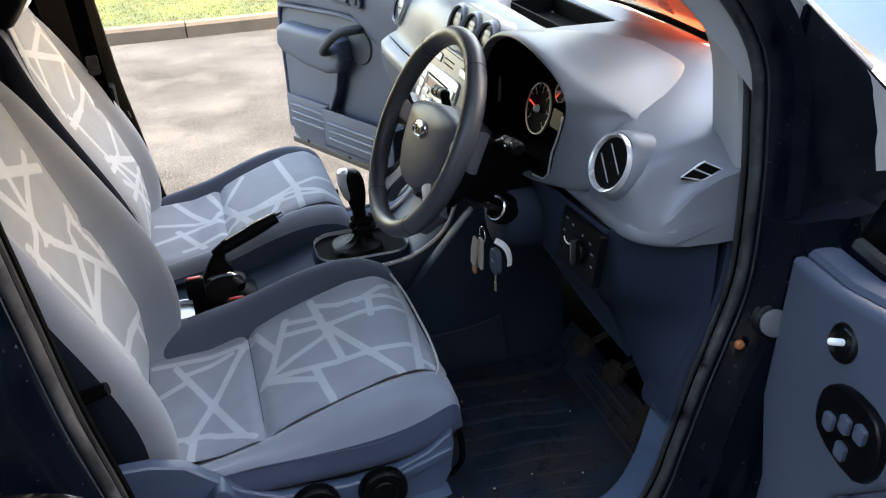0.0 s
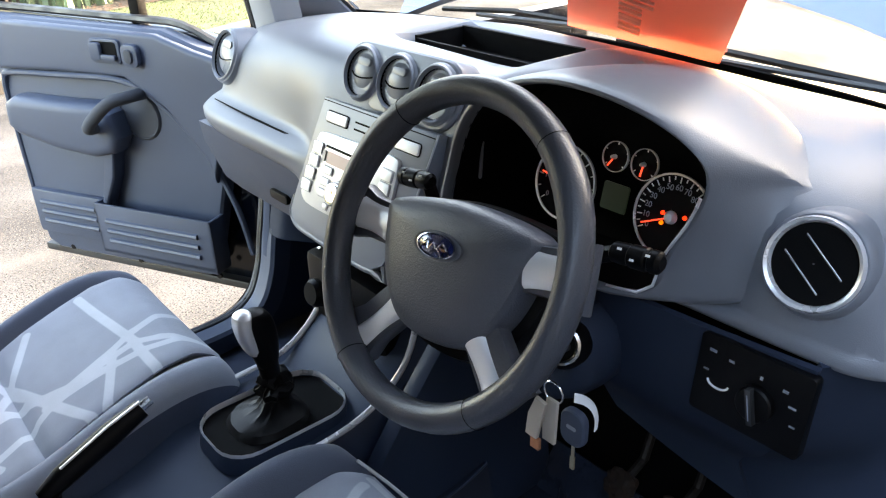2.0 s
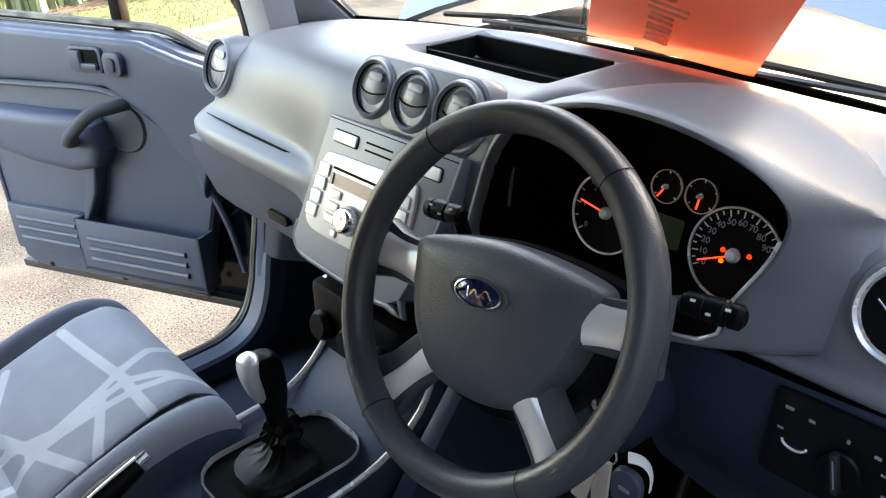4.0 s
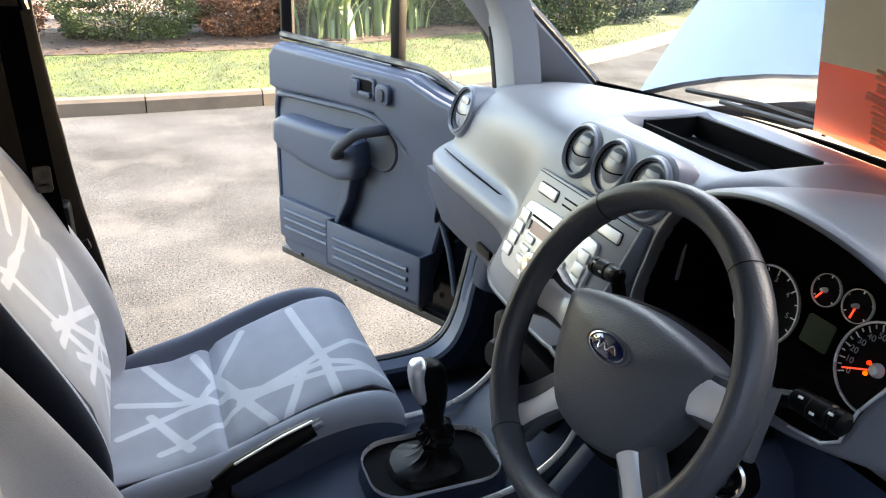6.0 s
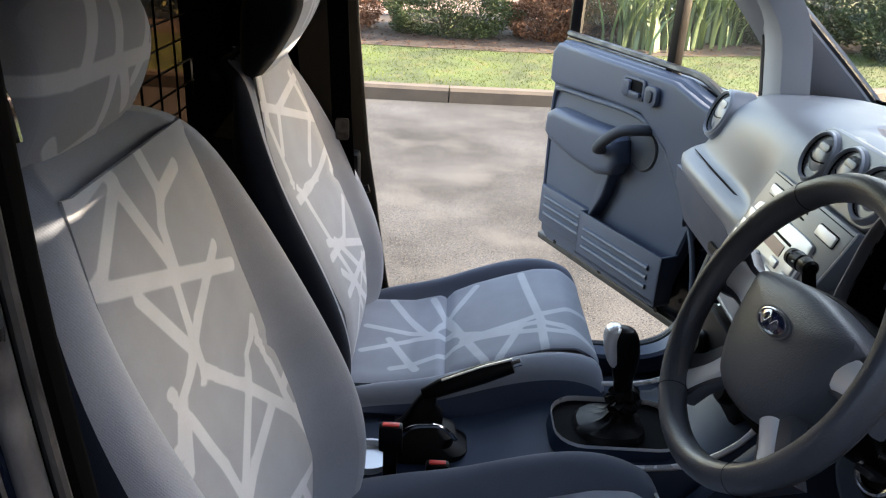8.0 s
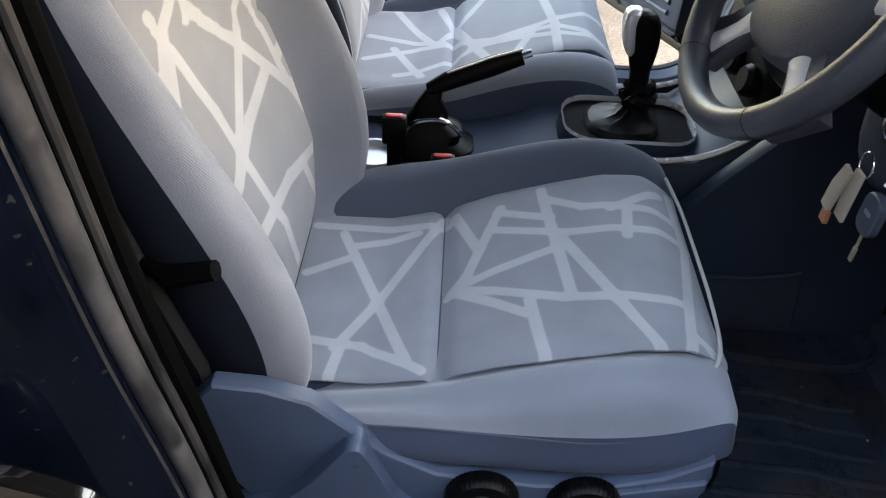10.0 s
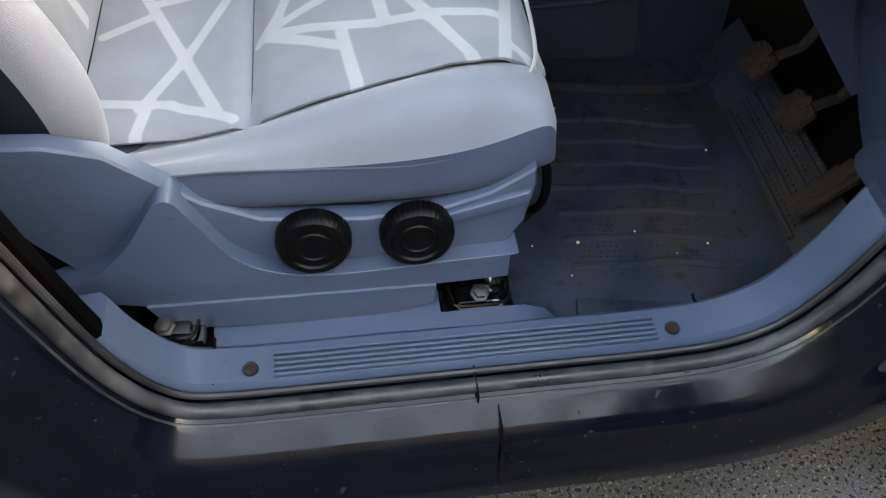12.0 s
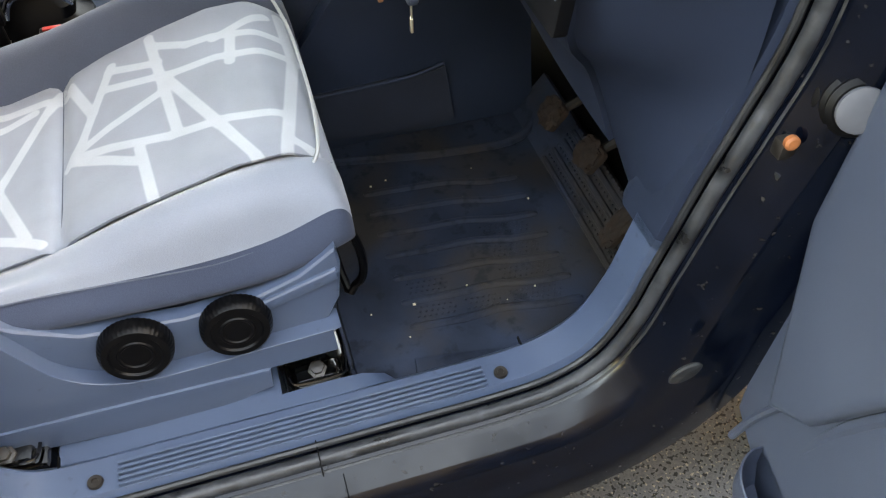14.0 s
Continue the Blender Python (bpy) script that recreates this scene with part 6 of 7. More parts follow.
# ---- seats ----
def seat(yc, label, up, reach=1.0, lean=0.0, cloth=(M_CUSHION, M_BACK)):
    """Front seat; up: how far its backrest stands above the lower setting; lean: how much further back it reclines per metre of height."""
    S = Vector((0, yc, 0.43))
    root = thing("front_seat", S, label, "seat", "front seats")
    zc = [(-0.2, 0.65), (-0.05, 0.656), (0.03, 0.678), (0.1, 0.71), (0.18, 0.737), (0.25, 0.757), (0.3, 0.76), (0.345, 0.752), (0.37, 0.742)]
    sections = []
    for x, k, drop in ((-0.2, 0.9, 0.05), (-0.17, 0.95, 0.02), (-0.1, 0.97, 0.0), (0.0, 1.0, 0.0), (0.1, 1.0, 0.0), (0.2, 1.0, 0.0), (0.28, 0.995, 0.0), (0.335, 0.98, 0.002), (0.355, 0.96, 0.01), (0.368, 0.91, 0.036), (0.372, 0.84, 0.085)):
        c = lerp_tab(zc, x) - drop
        bl = lerp_tab([(-0.2, 0.05), (0.05, 0.052), (0.2, 0.048), (0.3, 0.03), (0.35, 0.01)], x)
        sm = lerp_tab([(-0.2, 0.76), (-0.122, 0.738), (-0.049, 0.702), (0.051, 0.674), (0.2, 0.665), (0.297, 0.68), (0.345, 0.715)], x)
        zb = lerp_tab([(-0.2, 0.66), (-0.08, 0.638), (0.02, 0.626), (0.09, 0.63), (0.15, 0.614), (0.206, 0.626), (0.27, 0.624), (0.345, 0.65)], x)
        sm = min(sm + 0.022, c + bl - 0.02) if yc < 0 else c + bl * 0.65 - 0.028
        def flank(out):
            if out:
                b = bl * (0.5 if yc < 0 else 0.65)
                return [(0.0, c - 0.015), (0.1 * k, c - 0.015), (0.172 * k, c - 0.01), (0.19 * k, c + 0.006), (0.208 * k, c + b), (0.232 * k, c + b - 0.003), (0.25 * k, max(c + b - 0.022, sm + 0.012)), (0.256 * k, sm), (0.271 * k, sm - 0.45 * (sm - zb)), (0.272 * k, zb), (0.1 * k, zb - 0.01)]
            return [(0.0, c - 0.015), (0.1 * k, c - 0.015), (0.148 * k, c - 0.012), (0.162 * k, c + 0.012), (0.19 * k, c + bl), (0.222 * k, c + bl - 0.002), (0.245 * k, max(c + bl - 0.035, sm + 0.012)), (0.25 * k, sm), (0.245 * k, sm - 0.3 * (sm - zb)), (0.235 * k, zb), (0.1 * k, zb)]

        sx = x * (reach if x > 0 else 1.0)
        sections.append([(sx, yc - y, z) for y, z in flank(True)] + [(sx, yc + y, z) for y, z in flank(yc > 0)[:0:-1]])
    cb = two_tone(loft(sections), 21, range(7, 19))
    # lower flank and underside take the shade-darkened skirt cloth
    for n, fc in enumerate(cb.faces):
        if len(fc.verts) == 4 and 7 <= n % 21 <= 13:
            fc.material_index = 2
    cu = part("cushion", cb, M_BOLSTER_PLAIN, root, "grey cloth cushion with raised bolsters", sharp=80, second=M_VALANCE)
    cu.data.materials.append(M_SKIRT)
    soft(cu, 2)
    rim_n, rim_f = (0.188 if yc < 0 else 0.178), (0.158 if yc < 0 else 0.185)
    near_far = [(-rim_n, True), (-rim_n + 0.008, False)] + [(v, False) for v in (-0.14, -0.1, -0.05, 0.0, 0.05, 0.1)] + [(rim_f - 0.02, False), (rim_f - 0.008, False), (rim_f, True)]
    rings = []
    for i in range(65):
        x = -0.17 + 0.53 * i / 64
        dz = 0.0
        if i > 58:
            dz = -0.0022 * (i - 58) ** 1.3
        seam = -0.011 * math.exp(-((x - 0.03) / 0.011) ** 2)
        near = 0.91 + 0.09 * min(1.0, max(0.0, (x + 0.1) / 0.3)) if yc < 0 else 1.0
        rings.append([(x * (reach if x > 0 else 1.0), yc + y * (near if y < -0.1 else 1.0) * (1 - 0.04 * min(1.0, max(0.0, (x - 0.27) / 0.085)) ** 2), lerp_tab(zc, x) + 0.006 + dz + seam + 3.5 * max(0.0, abs(y) - 0.06) ** 3 - (0.005 if edge else 0.0)) for y, edge in near_far])
    part("cushion_panel", sheet(rings, 0.006), cloth[0], root, "grey cushion cloth with pale crossing bands", sharp=60)
    sd = math.copysign(1.0, yc)
    if yc < 0:
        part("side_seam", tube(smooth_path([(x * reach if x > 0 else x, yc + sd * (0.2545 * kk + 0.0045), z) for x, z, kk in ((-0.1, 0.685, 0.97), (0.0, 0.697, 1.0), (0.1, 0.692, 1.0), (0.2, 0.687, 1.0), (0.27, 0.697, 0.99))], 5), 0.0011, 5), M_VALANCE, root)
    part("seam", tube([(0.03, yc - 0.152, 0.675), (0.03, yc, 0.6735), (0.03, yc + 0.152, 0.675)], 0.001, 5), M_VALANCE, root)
    if yc < 0:
        part("piping", tube(smooth_path([(x * reach, y, z) for x, y, z in [(0.33, yc - 0.205, 0.752), (0.346, yc - 0.175, 0.757), (0.356, yc - 0.09, 0.752), (0.358, yc, 0.75), (0.356, yc + 0.09, 0.752), (0.345, yc + 0.16, 0.76)]], 5), 0.0025, 6), M_PIPING, root, "pale piping along the cushion front")
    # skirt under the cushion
    part("skirt", loft([[(x, yc + y, z) for x, y in ((-0.19, -0.235), (0.2, -0.243), (0.315, -0.225), (0.335, -0.15), (0.335, 0.15), (0.315, 0.225), (0.2, 0.243), (-0.19, 0.235))] for z in (0.645, 0.62, 0.575)]), M_SKIRT, root, "blue cloth skirt darkened with painted shade")
    # backrest
    fx = [(z, x - lean * (z - 0.7)) for z, x in ((0.62, -0.185), (0.7, -0.17), (0.8, -0.172), (0.9, -0.2), (1.0, -0.235), (1.1, -0.265), (1.2, -0.29), (1.35, -0.33))]
    zt = lambda z: z + up * max(0.0, (z - 0.96) / 0.3)
    near_seam = lambda z0: lerp_tab([(0.64, 0.085), (0.76, 0.1), (0.86, 0.118), (0.96, 0.135), (1.06, 0.155), (1.15, 0.168), (1.25, 0.15), (1.28, 0.1)], z0) + (0.0 if yc < 0 else lerp_tab([(0.64, 0.03), (0.9, 0.05), (1.06, 0.04), (1.15, 0.02), (1.21, -0.01), (1.25, -0.03)], z0))
    rings = []
    for z0, w, fold in ((0.64, 0.2, 0.06), (0.68, 0.225, 0.075), (0.76, 0.243, 0.088), (0.86, 0.25, 0.09), (0.96, 0.248, 0.082), (1.06, 0.24, 0.062), (1.14, 0.225, 0.042), (1.21, 0.198, 0.024), (1.255, 0.165, 0.004), (1.272, 0.11, -0.02)):
        if yc > 0:
            w *= lerp_tab([(1.06, 1.0), (1.14, 0.96), (1.21, 0.88), (1.255, 0.8), (1.272, 0.7)], z0)
        z = zt(z0)
        f = lerp_tab(fx, z) - (0.04 if z0 > 1.265 else 0)
        th = lerp_tab([(0.6, 1.0), (1.1, 1.0), (1.27, 0.3)], z0)
        half = [(0.0, f - 0.012), (w * 0.35, f - 0.012), (w * 0.62, f - 0.01), (w * 0.74, f + 0.01), (w * 0.84, f + fold), (w * 0.94, f + fold - 0.004), (w, f + fold - 0.022), (w * 1.01, f + fold - 0.07), (w * 0.97, f - 0.05 * th), (w * 0.88, f - 0.085 * th), (w * 0.4, f - 0.1 * th)]
        ws, g = near_seam(z0), (fold - 0.014 if yc < 0 else fold * 0.45 - 0.016)
        near = [(0.0, f - 0.012), (ws * 0.5, f - 0.012), (ws - 0.012, f - 0.008), (ws + 0.006, f + 0.002 + 0.1 * g), (ws + (w - ws) * 0.35, f + g * 0.6), (ws + (w - ws) * 0.72, f + g * 0.97), (w * 0.99, f + g - 0.006), (w * 1.012, f + g - 0.045 * th), (w * 1.0, min(f + g - 0.06 * th, f - 0.03 * th))] + half[9:]
        far = half if yc < 0 else [(y, x - (x > f) * (x - f) * 0.45) for y, x in half]
        rings.append([(x, yc - y, z) for y, x in near] + [(x, yc + y, z) for y, x in far[:0:-1]])
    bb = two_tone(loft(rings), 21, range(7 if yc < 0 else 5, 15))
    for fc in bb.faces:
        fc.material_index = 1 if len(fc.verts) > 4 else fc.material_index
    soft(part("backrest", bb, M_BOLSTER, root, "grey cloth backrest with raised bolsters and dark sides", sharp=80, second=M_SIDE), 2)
    rings = []
    for i in range(61):
        z0 = 0.66 + 0.59 * i / 60
        z = zt(z0)
        w = lerp_tab([(0.64, 0.13), (0.76, 0.162), (0.9, 0.176), (1.06, 0.182), (1.2, 0.166), (1.26, 0.138)], z0)
        ws = near_seam(z0)
        rings.append([(lerp_tab(fx, z) + 0.007 - 0.007 * math.exp(-((z0 - 1.02 + 0.045 * k) / 0.009) ** 2) - (0.005 if abs(k) == 1 else 0), yc + (w if k > 0 else ws) * k, z) for k in (-1, -0.94, -0.6, -0.3, 0, 0.3, 0.6, 0.94, 1)])
    part("backrest_panel", sheet(rings, 0.006), cloth[1], root, "grey backrest cloth with pale crossing bands", sharp=60)
    part("back_cover", loft([[(lerp_tab(fx, zt(z)) - d, yc + y * w, zt(z)) for y, d in ((-1.0, 0.05), (-0.9, 0.1), (0, 0.115), (0.9, 0.1), (1.0, 0.05), (0.9, 0.04), (-0.9, 0.04))] for z, w in ((0.62, 0.22), (0.75, 0.246), (0.95, 0.252), (1.08, 0.225), (1.15, 0.18))]), M_SEATBACK, root, "black rear cover of the backrest")
    # headrest on two posts
    for dy in (-0.06, 0.06):
        part("headrest_post", tube([(-0.375, yc + dy, 1.2 + up), (-0.35, yc + dy, 1.33 + up)], 0.006, 8), M_BLACK, root)
    fore = [(-0.372, 1.215), (-0.325, 1.228), (-0.275, 1.282), (-0.243, 1.35), (-0.242, 1.4), (-0.262, 1.44)] if yc < 0 else [(-0.38, 1.218), (-0.345, 1.228), (-0.298, 1.285), (-0.257, 1.355), (-0.248, 1.4), (-0.265, 1.44)]
    prof = fore + [(-0.3, 1.455), (-0.345, 1.44), (-0.37, 1.39), (-0.378, 1.31)]
    rings = [[(-0.29 + (x + 0.29) * k - up * 1.5, yc + dy, 1.34 + (z - 1.34) * k + up * 0.5) for x, z in prof] for dy, k in ((-0.137, 0.02), (-0.134, 0.5), (-0.126, 0.78), (-0.1, 0.94), (-0.05, 1.0), (0.05, 1.0), (0.1, 0.94), (0.126, 0.78), (0.134, 0.5), (0.137, 0.02))]
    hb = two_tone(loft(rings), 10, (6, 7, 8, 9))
    # passenger headrest's near side is painted black to hold its shade
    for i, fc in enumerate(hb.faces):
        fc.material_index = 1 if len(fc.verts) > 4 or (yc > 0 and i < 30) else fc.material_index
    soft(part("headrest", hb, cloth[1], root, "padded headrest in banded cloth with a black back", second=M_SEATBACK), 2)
    # plastic side shields, dials, lever
    for s in (-1, 1):
        y0 = yc + s * 0.25
        shield = [(-0.235, 0.69), (-0.226, 0.735), (-0.2, 0.765), (-0.15, 0.762), (-0.1, 0.745), (-0.065, 0.71), (-0.022, 0.668), (0.036, 0.634), (0.15, 0.622), (0.24, 0.631), (0.29, 0.65), (0.338, 0.686), (0.342, 0.656), (0.335, 0.593), (0.317, 0.556), (0.319, 0.515), (0.24, 0.511), (-0.114, 0.515), (-0.16, 0.53), (-0.21, 0.62)]
        if not (s < 0 and yc < 0):
            shield = [(x, min(z, 0.64)) if x > -0.1 else (x + 0.03, min(z, 0.59)) for x, z in shield]
        sh = part("side_shield", prism(shield, "y", y0, y0 + s * 0.024, 0.007, 3), M_TRIM, root, "blue-grey plastic seat base shield")
        shoulder = smooth_outline([(-0.19, 0.545), (-0.147, 0.585), (-0.105, 0.632), (-0.074, 0.68), (-0.06, 0.697), (-0.046, 0.696), (-0.036, 0.676), (-0.022, 0.642), (-0.006, 0.604), (0.018, 0.576), (0.05, 0.558), (0.09, 0.549), (0.152, 0.549), (0.237, 0.555), (0.31, 0.56)]) [:-3] + [(0.318, 0.556), (0.32, 0.514), (0.24, 0.51), (0.06, 0.511), (-0.114, 0.514), (-0.165, 0.53)]
        if not (s < 0 and yc < 0):
            shoulder = [(x, min(z, 0.58)) for x, z in shoulder]
        part("shield_shoulder", prism(shoulder, "y", y0 + s * 0.012, y0 + s * 0.045, 0.012, 4), M_TRIM, sh, "moulded shoulder of the shield")
        if s < 0 and yc < 0:
            part("shield_rib", prism([(0.235, 0.622), (0.336, 0.655), (0.337, 0.635), (0.24, 0.604)], "y", y0 + s * 0.02, y0 + s * 0.03, 0.005, 3), M_TRIM, sh)
        part("lower_plate", prism([(-0.114, 0.517), (0.23, 0.512), (0.228, 0.472), (0.199, 0.466), (0.163, 0.444), (0.086, 0.452), (-0.057, 0.463), (-0.1, 0.478)], "y", y0 + s * 0.03, y0 + s * 0.049, 0.0025, 2), M_TRIM, root, "thin blue-grey cover plate over the rail")
        if (s < 0) == (yc < 0):
            for x in (0.089, 0.206):
                dm = facing((x, y0 + s * 0.028, 0.602), (0, s, 0.15))
                dl = part("adjuster_dial", loft([[dm @ Vector((r * (1.014 if (j // 2) % 2 and kn else 1.0) * math.cos(2 * math.pi * j / 176), r * (1.014 if (j // 2) % 2 and kn else 1.0) * math.sin(2 * math.pi * j / 176), hh)) for j in range(176)] for r, hh, kn in ((0.0425, 0.0, 1), (0.0425, 0.012, 1), (0.041, 0.017, 1), (0.038, 0.021, 0), (0.031, 0.0215, 0), (0.029, 0.019, 0), (0.022, 0.019, 0), (0.0205, 0.0205, 0), (0.018, 0.0205, 0), (0.0165, 0.019, 0), (0.001, 0.0195, 0))]), M_BLACK, sh, "black ribbed adjuster dial")
            part("recliner_lever", tube([(-0.25, y0 - s * 0.01, 0.897), (-0.22, y0 + s * 0.012, 0.903), (-0.175, y0 + s * 0.015, 0.917)], 0.011, 10, ends=[0.008, 0.012, 0.01]), M_BLACK, root, "black recliner lever")
    # slide rails with mounting feet
    for s in (-1, 1):
        y0 = yc + s * 0.235
        part("slide_rail", box(-0.2, 0.3, y0 - 0.02, y0 + 0.02, 0.43, 0.47, 0.004), M_RUST, root)
        for x, dz in ((-0.1, 0.012), (0.288, 0.0)):
            y1 = yc + s * (0.306 if x < 0 else 0.29)
            ft = part("mounting_foot", joined(box(x - 0.045, x + 0.045, min(y0, y1) - 0.02, max(y0, y1) + 0.026, 0.43, 0.46 + dz, 0.008), box(x - 0.03, x + 0.03, y1 - 0.014, y1 + 0.014, 0.455, 0.472 + dz, 0.006)), M_GLOSS, root, "black steel seat foot")
            part("foot_lip", tube(smooth_path([(x - 0.04, y1 - s * 0.03, 0.47 + dz), (x - 0.036, y1 + s * 0.008, 0.47 + dz), (x - 0.022, y1 + s * 0.015, 0.47 + dz), (x + 0.022, y1 + s * 0.015, 0.47 + dz), (x + 0.036, y1 + s * 0.008, 0.47 + dz), (x + 0.04, y1 - s * 0.03, 0.47 + dz)], 4), 0.0025, 6), M_GLOSS, ft)
            part("bolt", lathe([(0.013, 0.0), (0.013, 0.004), (0.009, 0.005), (0.009, 0.013), (0.001, 0.014)], facing((x, y1, 0.472 + dz), (0, -0.3, 1)), 6), M_BOLT, ft, "dark worn bolt head")
    part("slide_bar", tube(smooth_path([(0.352, yc - 0.208, 0.675), (0.374, yc - 0.208, 0.61), (0.378, yc - 0.208, 0.555), (0.366, yc - 0.203, 0.525), (0.352, yc - 0.17, 0.51), (0.352, yc + 0.17, 0.51), (0.372, yc + 0.2, 0.54), (0.37, yc + 0.205, 0.62)], 4), 0.006, 8), M_BLACK, root, "black slide release bar")
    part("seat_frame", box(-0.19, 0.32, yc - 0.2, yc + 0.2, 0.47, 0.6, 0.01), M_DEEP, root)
    return root


seat(-0.352, "driver's seat in grey cloth with pale crossing bands", 0.05)
seat(0.385, "passenger seat in grey cloth with pale crossing bands", 0.0, 0.92, 0.07, (M_CUSHION_TWO, M_BACK_TWO))
part("sill_step", joined(loft([[(x, y, z) for x, z in ((-0.052, 0.42), (-0.048, 0.455), (0.16, 0.458), (0.2, 0.463), (0.236, 0.463), (0.24, 0.42))] for y in (-0.685, -0.655, -0.6)]), loft([[(x, y, z) for x, z in ((0.236, 0.42), (0.236, 0.463), (0.3, 0.466), (0.345, 0.464), (0.375, 0.45), (0.395, 0.42))] for y in (-0.686, -0.672, -0.66)])), M_TRIM, van, "blue-grey moulded step beside the seat")

# ---- console, gear lever, handbrake ----
console = thing("centre_console", (0.2, 0.03, 0.41), "dark plastic centre console between the seats", "console")
part("tunnel", loft([[(x, 0.03 + y * k, z) for y, z in ((-0.16, 0.41), (-0.15, 0.55), (-0.13, zt - 0.02), (-0.115, zt), (0.115, zt), (0.13, zt - 0.02), (0.15, 0.55), (0.16, 0.41))] for x, k, zt in ((-0.35, 0.8, 0.62), (0.0, 0.85, 0.64), (0.12, 0.9, 0.67), (0.2, 1.0, 0.7), (0.42, 1.0, 0.72), (0.52, 1.0, 0.8), (0.6, 1.05, 0.92), (0.75, 1.1, 0.95))]), M_CONSOLE, console, "dark moulded console body")
part("footwell_side", prism([(0.3, 0.42), (0.36, 0.62), (0.45, 0.74), (0.55, 0.86), (0.75, 0.9), (0.8, 0.42)], "y", -0.155, -0.12, 0.01), M_CONSOLE, console)
part("carpet_flap", prism([(0.36, 0.455), (0.6, 0.44), (0.637, 0.45), (0.618, 0.568), (0.55, 0.556), (0.38, 0.55)], "y", -0.168, -0.15, 0.004), M_CARPET, console, "dark blue carpet flap under the console")
part("flap_edge", tube(smooth_path([(0.36, -0.168, 0.552), (0.45, -0.168, 0.554), (0.553, -0.168, 0.56), (0.616, -0.166, 0.574)], 4), 0.0035, 6), M_CONSOLE, console)
for s in (-1, 1):
    part("silver_edge", tube(smooth_path([(0.235, 0.03 + s * 0.112, 0.714), (0.3, 0.03 + s * 0.122, 0.722), (0.42, 0.03 + s * 0.122, 0.735), (0.5, 0.03 + s * 0.125, 0.79), (0.53, 0.03 + s * 0.13, 0.87), (0.52, 0.03 + s * 0.135, 0.9)], 5), 0.005, 8), M_SILVER, console, "thin silver edge trim")
part("gear_surround", loft([[(0.325 + x * k, 0.012 + y * k, z) for x, y in rrect(0.22, 0.145, 0.05)] for k, z in ((1.0, 0.733), (1.0, 0.738), (0.99, 0.74), (0.978, 0.737), (0.975, 0.73))], caps=False), M_SILVER, console, "silver gear lever surround")
part("surround_wall", loft([[(0.325 + x * k, 0.012 + y * k, z) for x, y in rrect(0.22, 0.145, 0.05)] for k, z in ((1.04, 0.705), (1.0, 0.734))], caps=False), M_CONSOLE, console)
part("gear_well", loft([[(0.325 + x * 0.976, 0.012 + y * 0.976, z) for x, y in rrect(0.22, 0.145, 0.05)] for z in (0.726, 0.728)]), M_DEEP, console)
part("cup_holder", lathe([(0.04, 0.0), (0.042, 0.012), (0.038, 0.012), (0.036, -0.03), (0.001, -0.03)], facing((-0.1, 0.0, 0.64), (0, 0, 1)), 28), M_SILVER, console, "round grey cup holder")
gear = thing("gear_lever", (0.32, 0.02, 0.73), "black gear lever with a silver-capped knob", "gear lever")
LEATHER = []
for k, dx, z, amp in ((1.12, -0.01, 0.729, 0.0), (1.02, -0.008, 0.738, 0.03), (0.78, -0.002, 0.742, 0.06), (0.5, 0.004, 0.75, 0.08), (0.36, 0.008, 0.764, 0.1), (0.5, 0.009, 0.772, 0.14), (0.52, 0.01, 0.782, 0.16), (0.36, 0.01, 0.788, 0.1), (0.46, 0.01, 0.796, 0.14), (0.4, 0.01, 0.804, 0.12), (0.27, 0.009, 0.81, 0.05)):
    LEATHER.append([(0.324 + dx + x * k * (1 + amp * math.sin(5 * i + 90 * z)), 0.014 + y * k * (1 + amp * math.cos(4 * i + 70 * z)), z + 0.02 * amp * math.sin(3 * i)) for i, (x, y) in enumerate(rrect(0.11, 0.1, 0.04))])
part("gaiter", loft(LEATHER), M_LEATHER, gear, "creased black leather gaiter bunched under the grip")
part("shaft", tube([(0.33, 0.014, 0.79), (0.327, 0.012, 0.82), (0.323, 0.01, 0.86), (0.32, 0.01, 0.88)], 0.015, 12, ends=[0.016, 0.016, 0.019, 0.021]), M_BLACK, gear)
soft(part("knob", loft([[(cx + 0.011 + x * k, 0.008 + y * k * 0.8, z) for x, y in rrect(0.056, 0.05, 0.02)] for cx, k, z in ((0.314, 0.55, 0.82), (0.313, 0.7, 0.845), (0.31, 0.9, 0.873), (0.304, 1.0, 0.902), (0.3, 0.95, 0.917), (0.298, 0.75, 0.926), (0.297, 0.3, 0.929))]), M_BLACK, gear, "long black moulded grip"))
soft(part("knob_cap", loft([[(cx + 0.011 + x * k * 0.55, 0.009 + y * k * 0.8, z) for x, y in rrect(0.05, 0.05, 0.02)] for cx, k, z in ((0.297, 0.7, 0.85), (0.288, 0.95, 0.88), (0.284, 1.02, 0.91), (0.286, 0.95, 0.926), (0.29, 0.45, 0.932))]), M_SILVER, gear, "silver knob cap"))
brake = thing("handbrake", (0.0, 0.03, 0.65), "black handbrake lever with a chrome button", "handbrake")
part("gaiter_clip", tube(smooth_path([(-0.05, -0.012, 0.69), (-0.03, -0.02, 0.725), (0.02, -0.018, 0.73), (0.05, -0.012, 0.7)], 5), 0.004, 8), M_CHROME, brake, "bright wire loop")
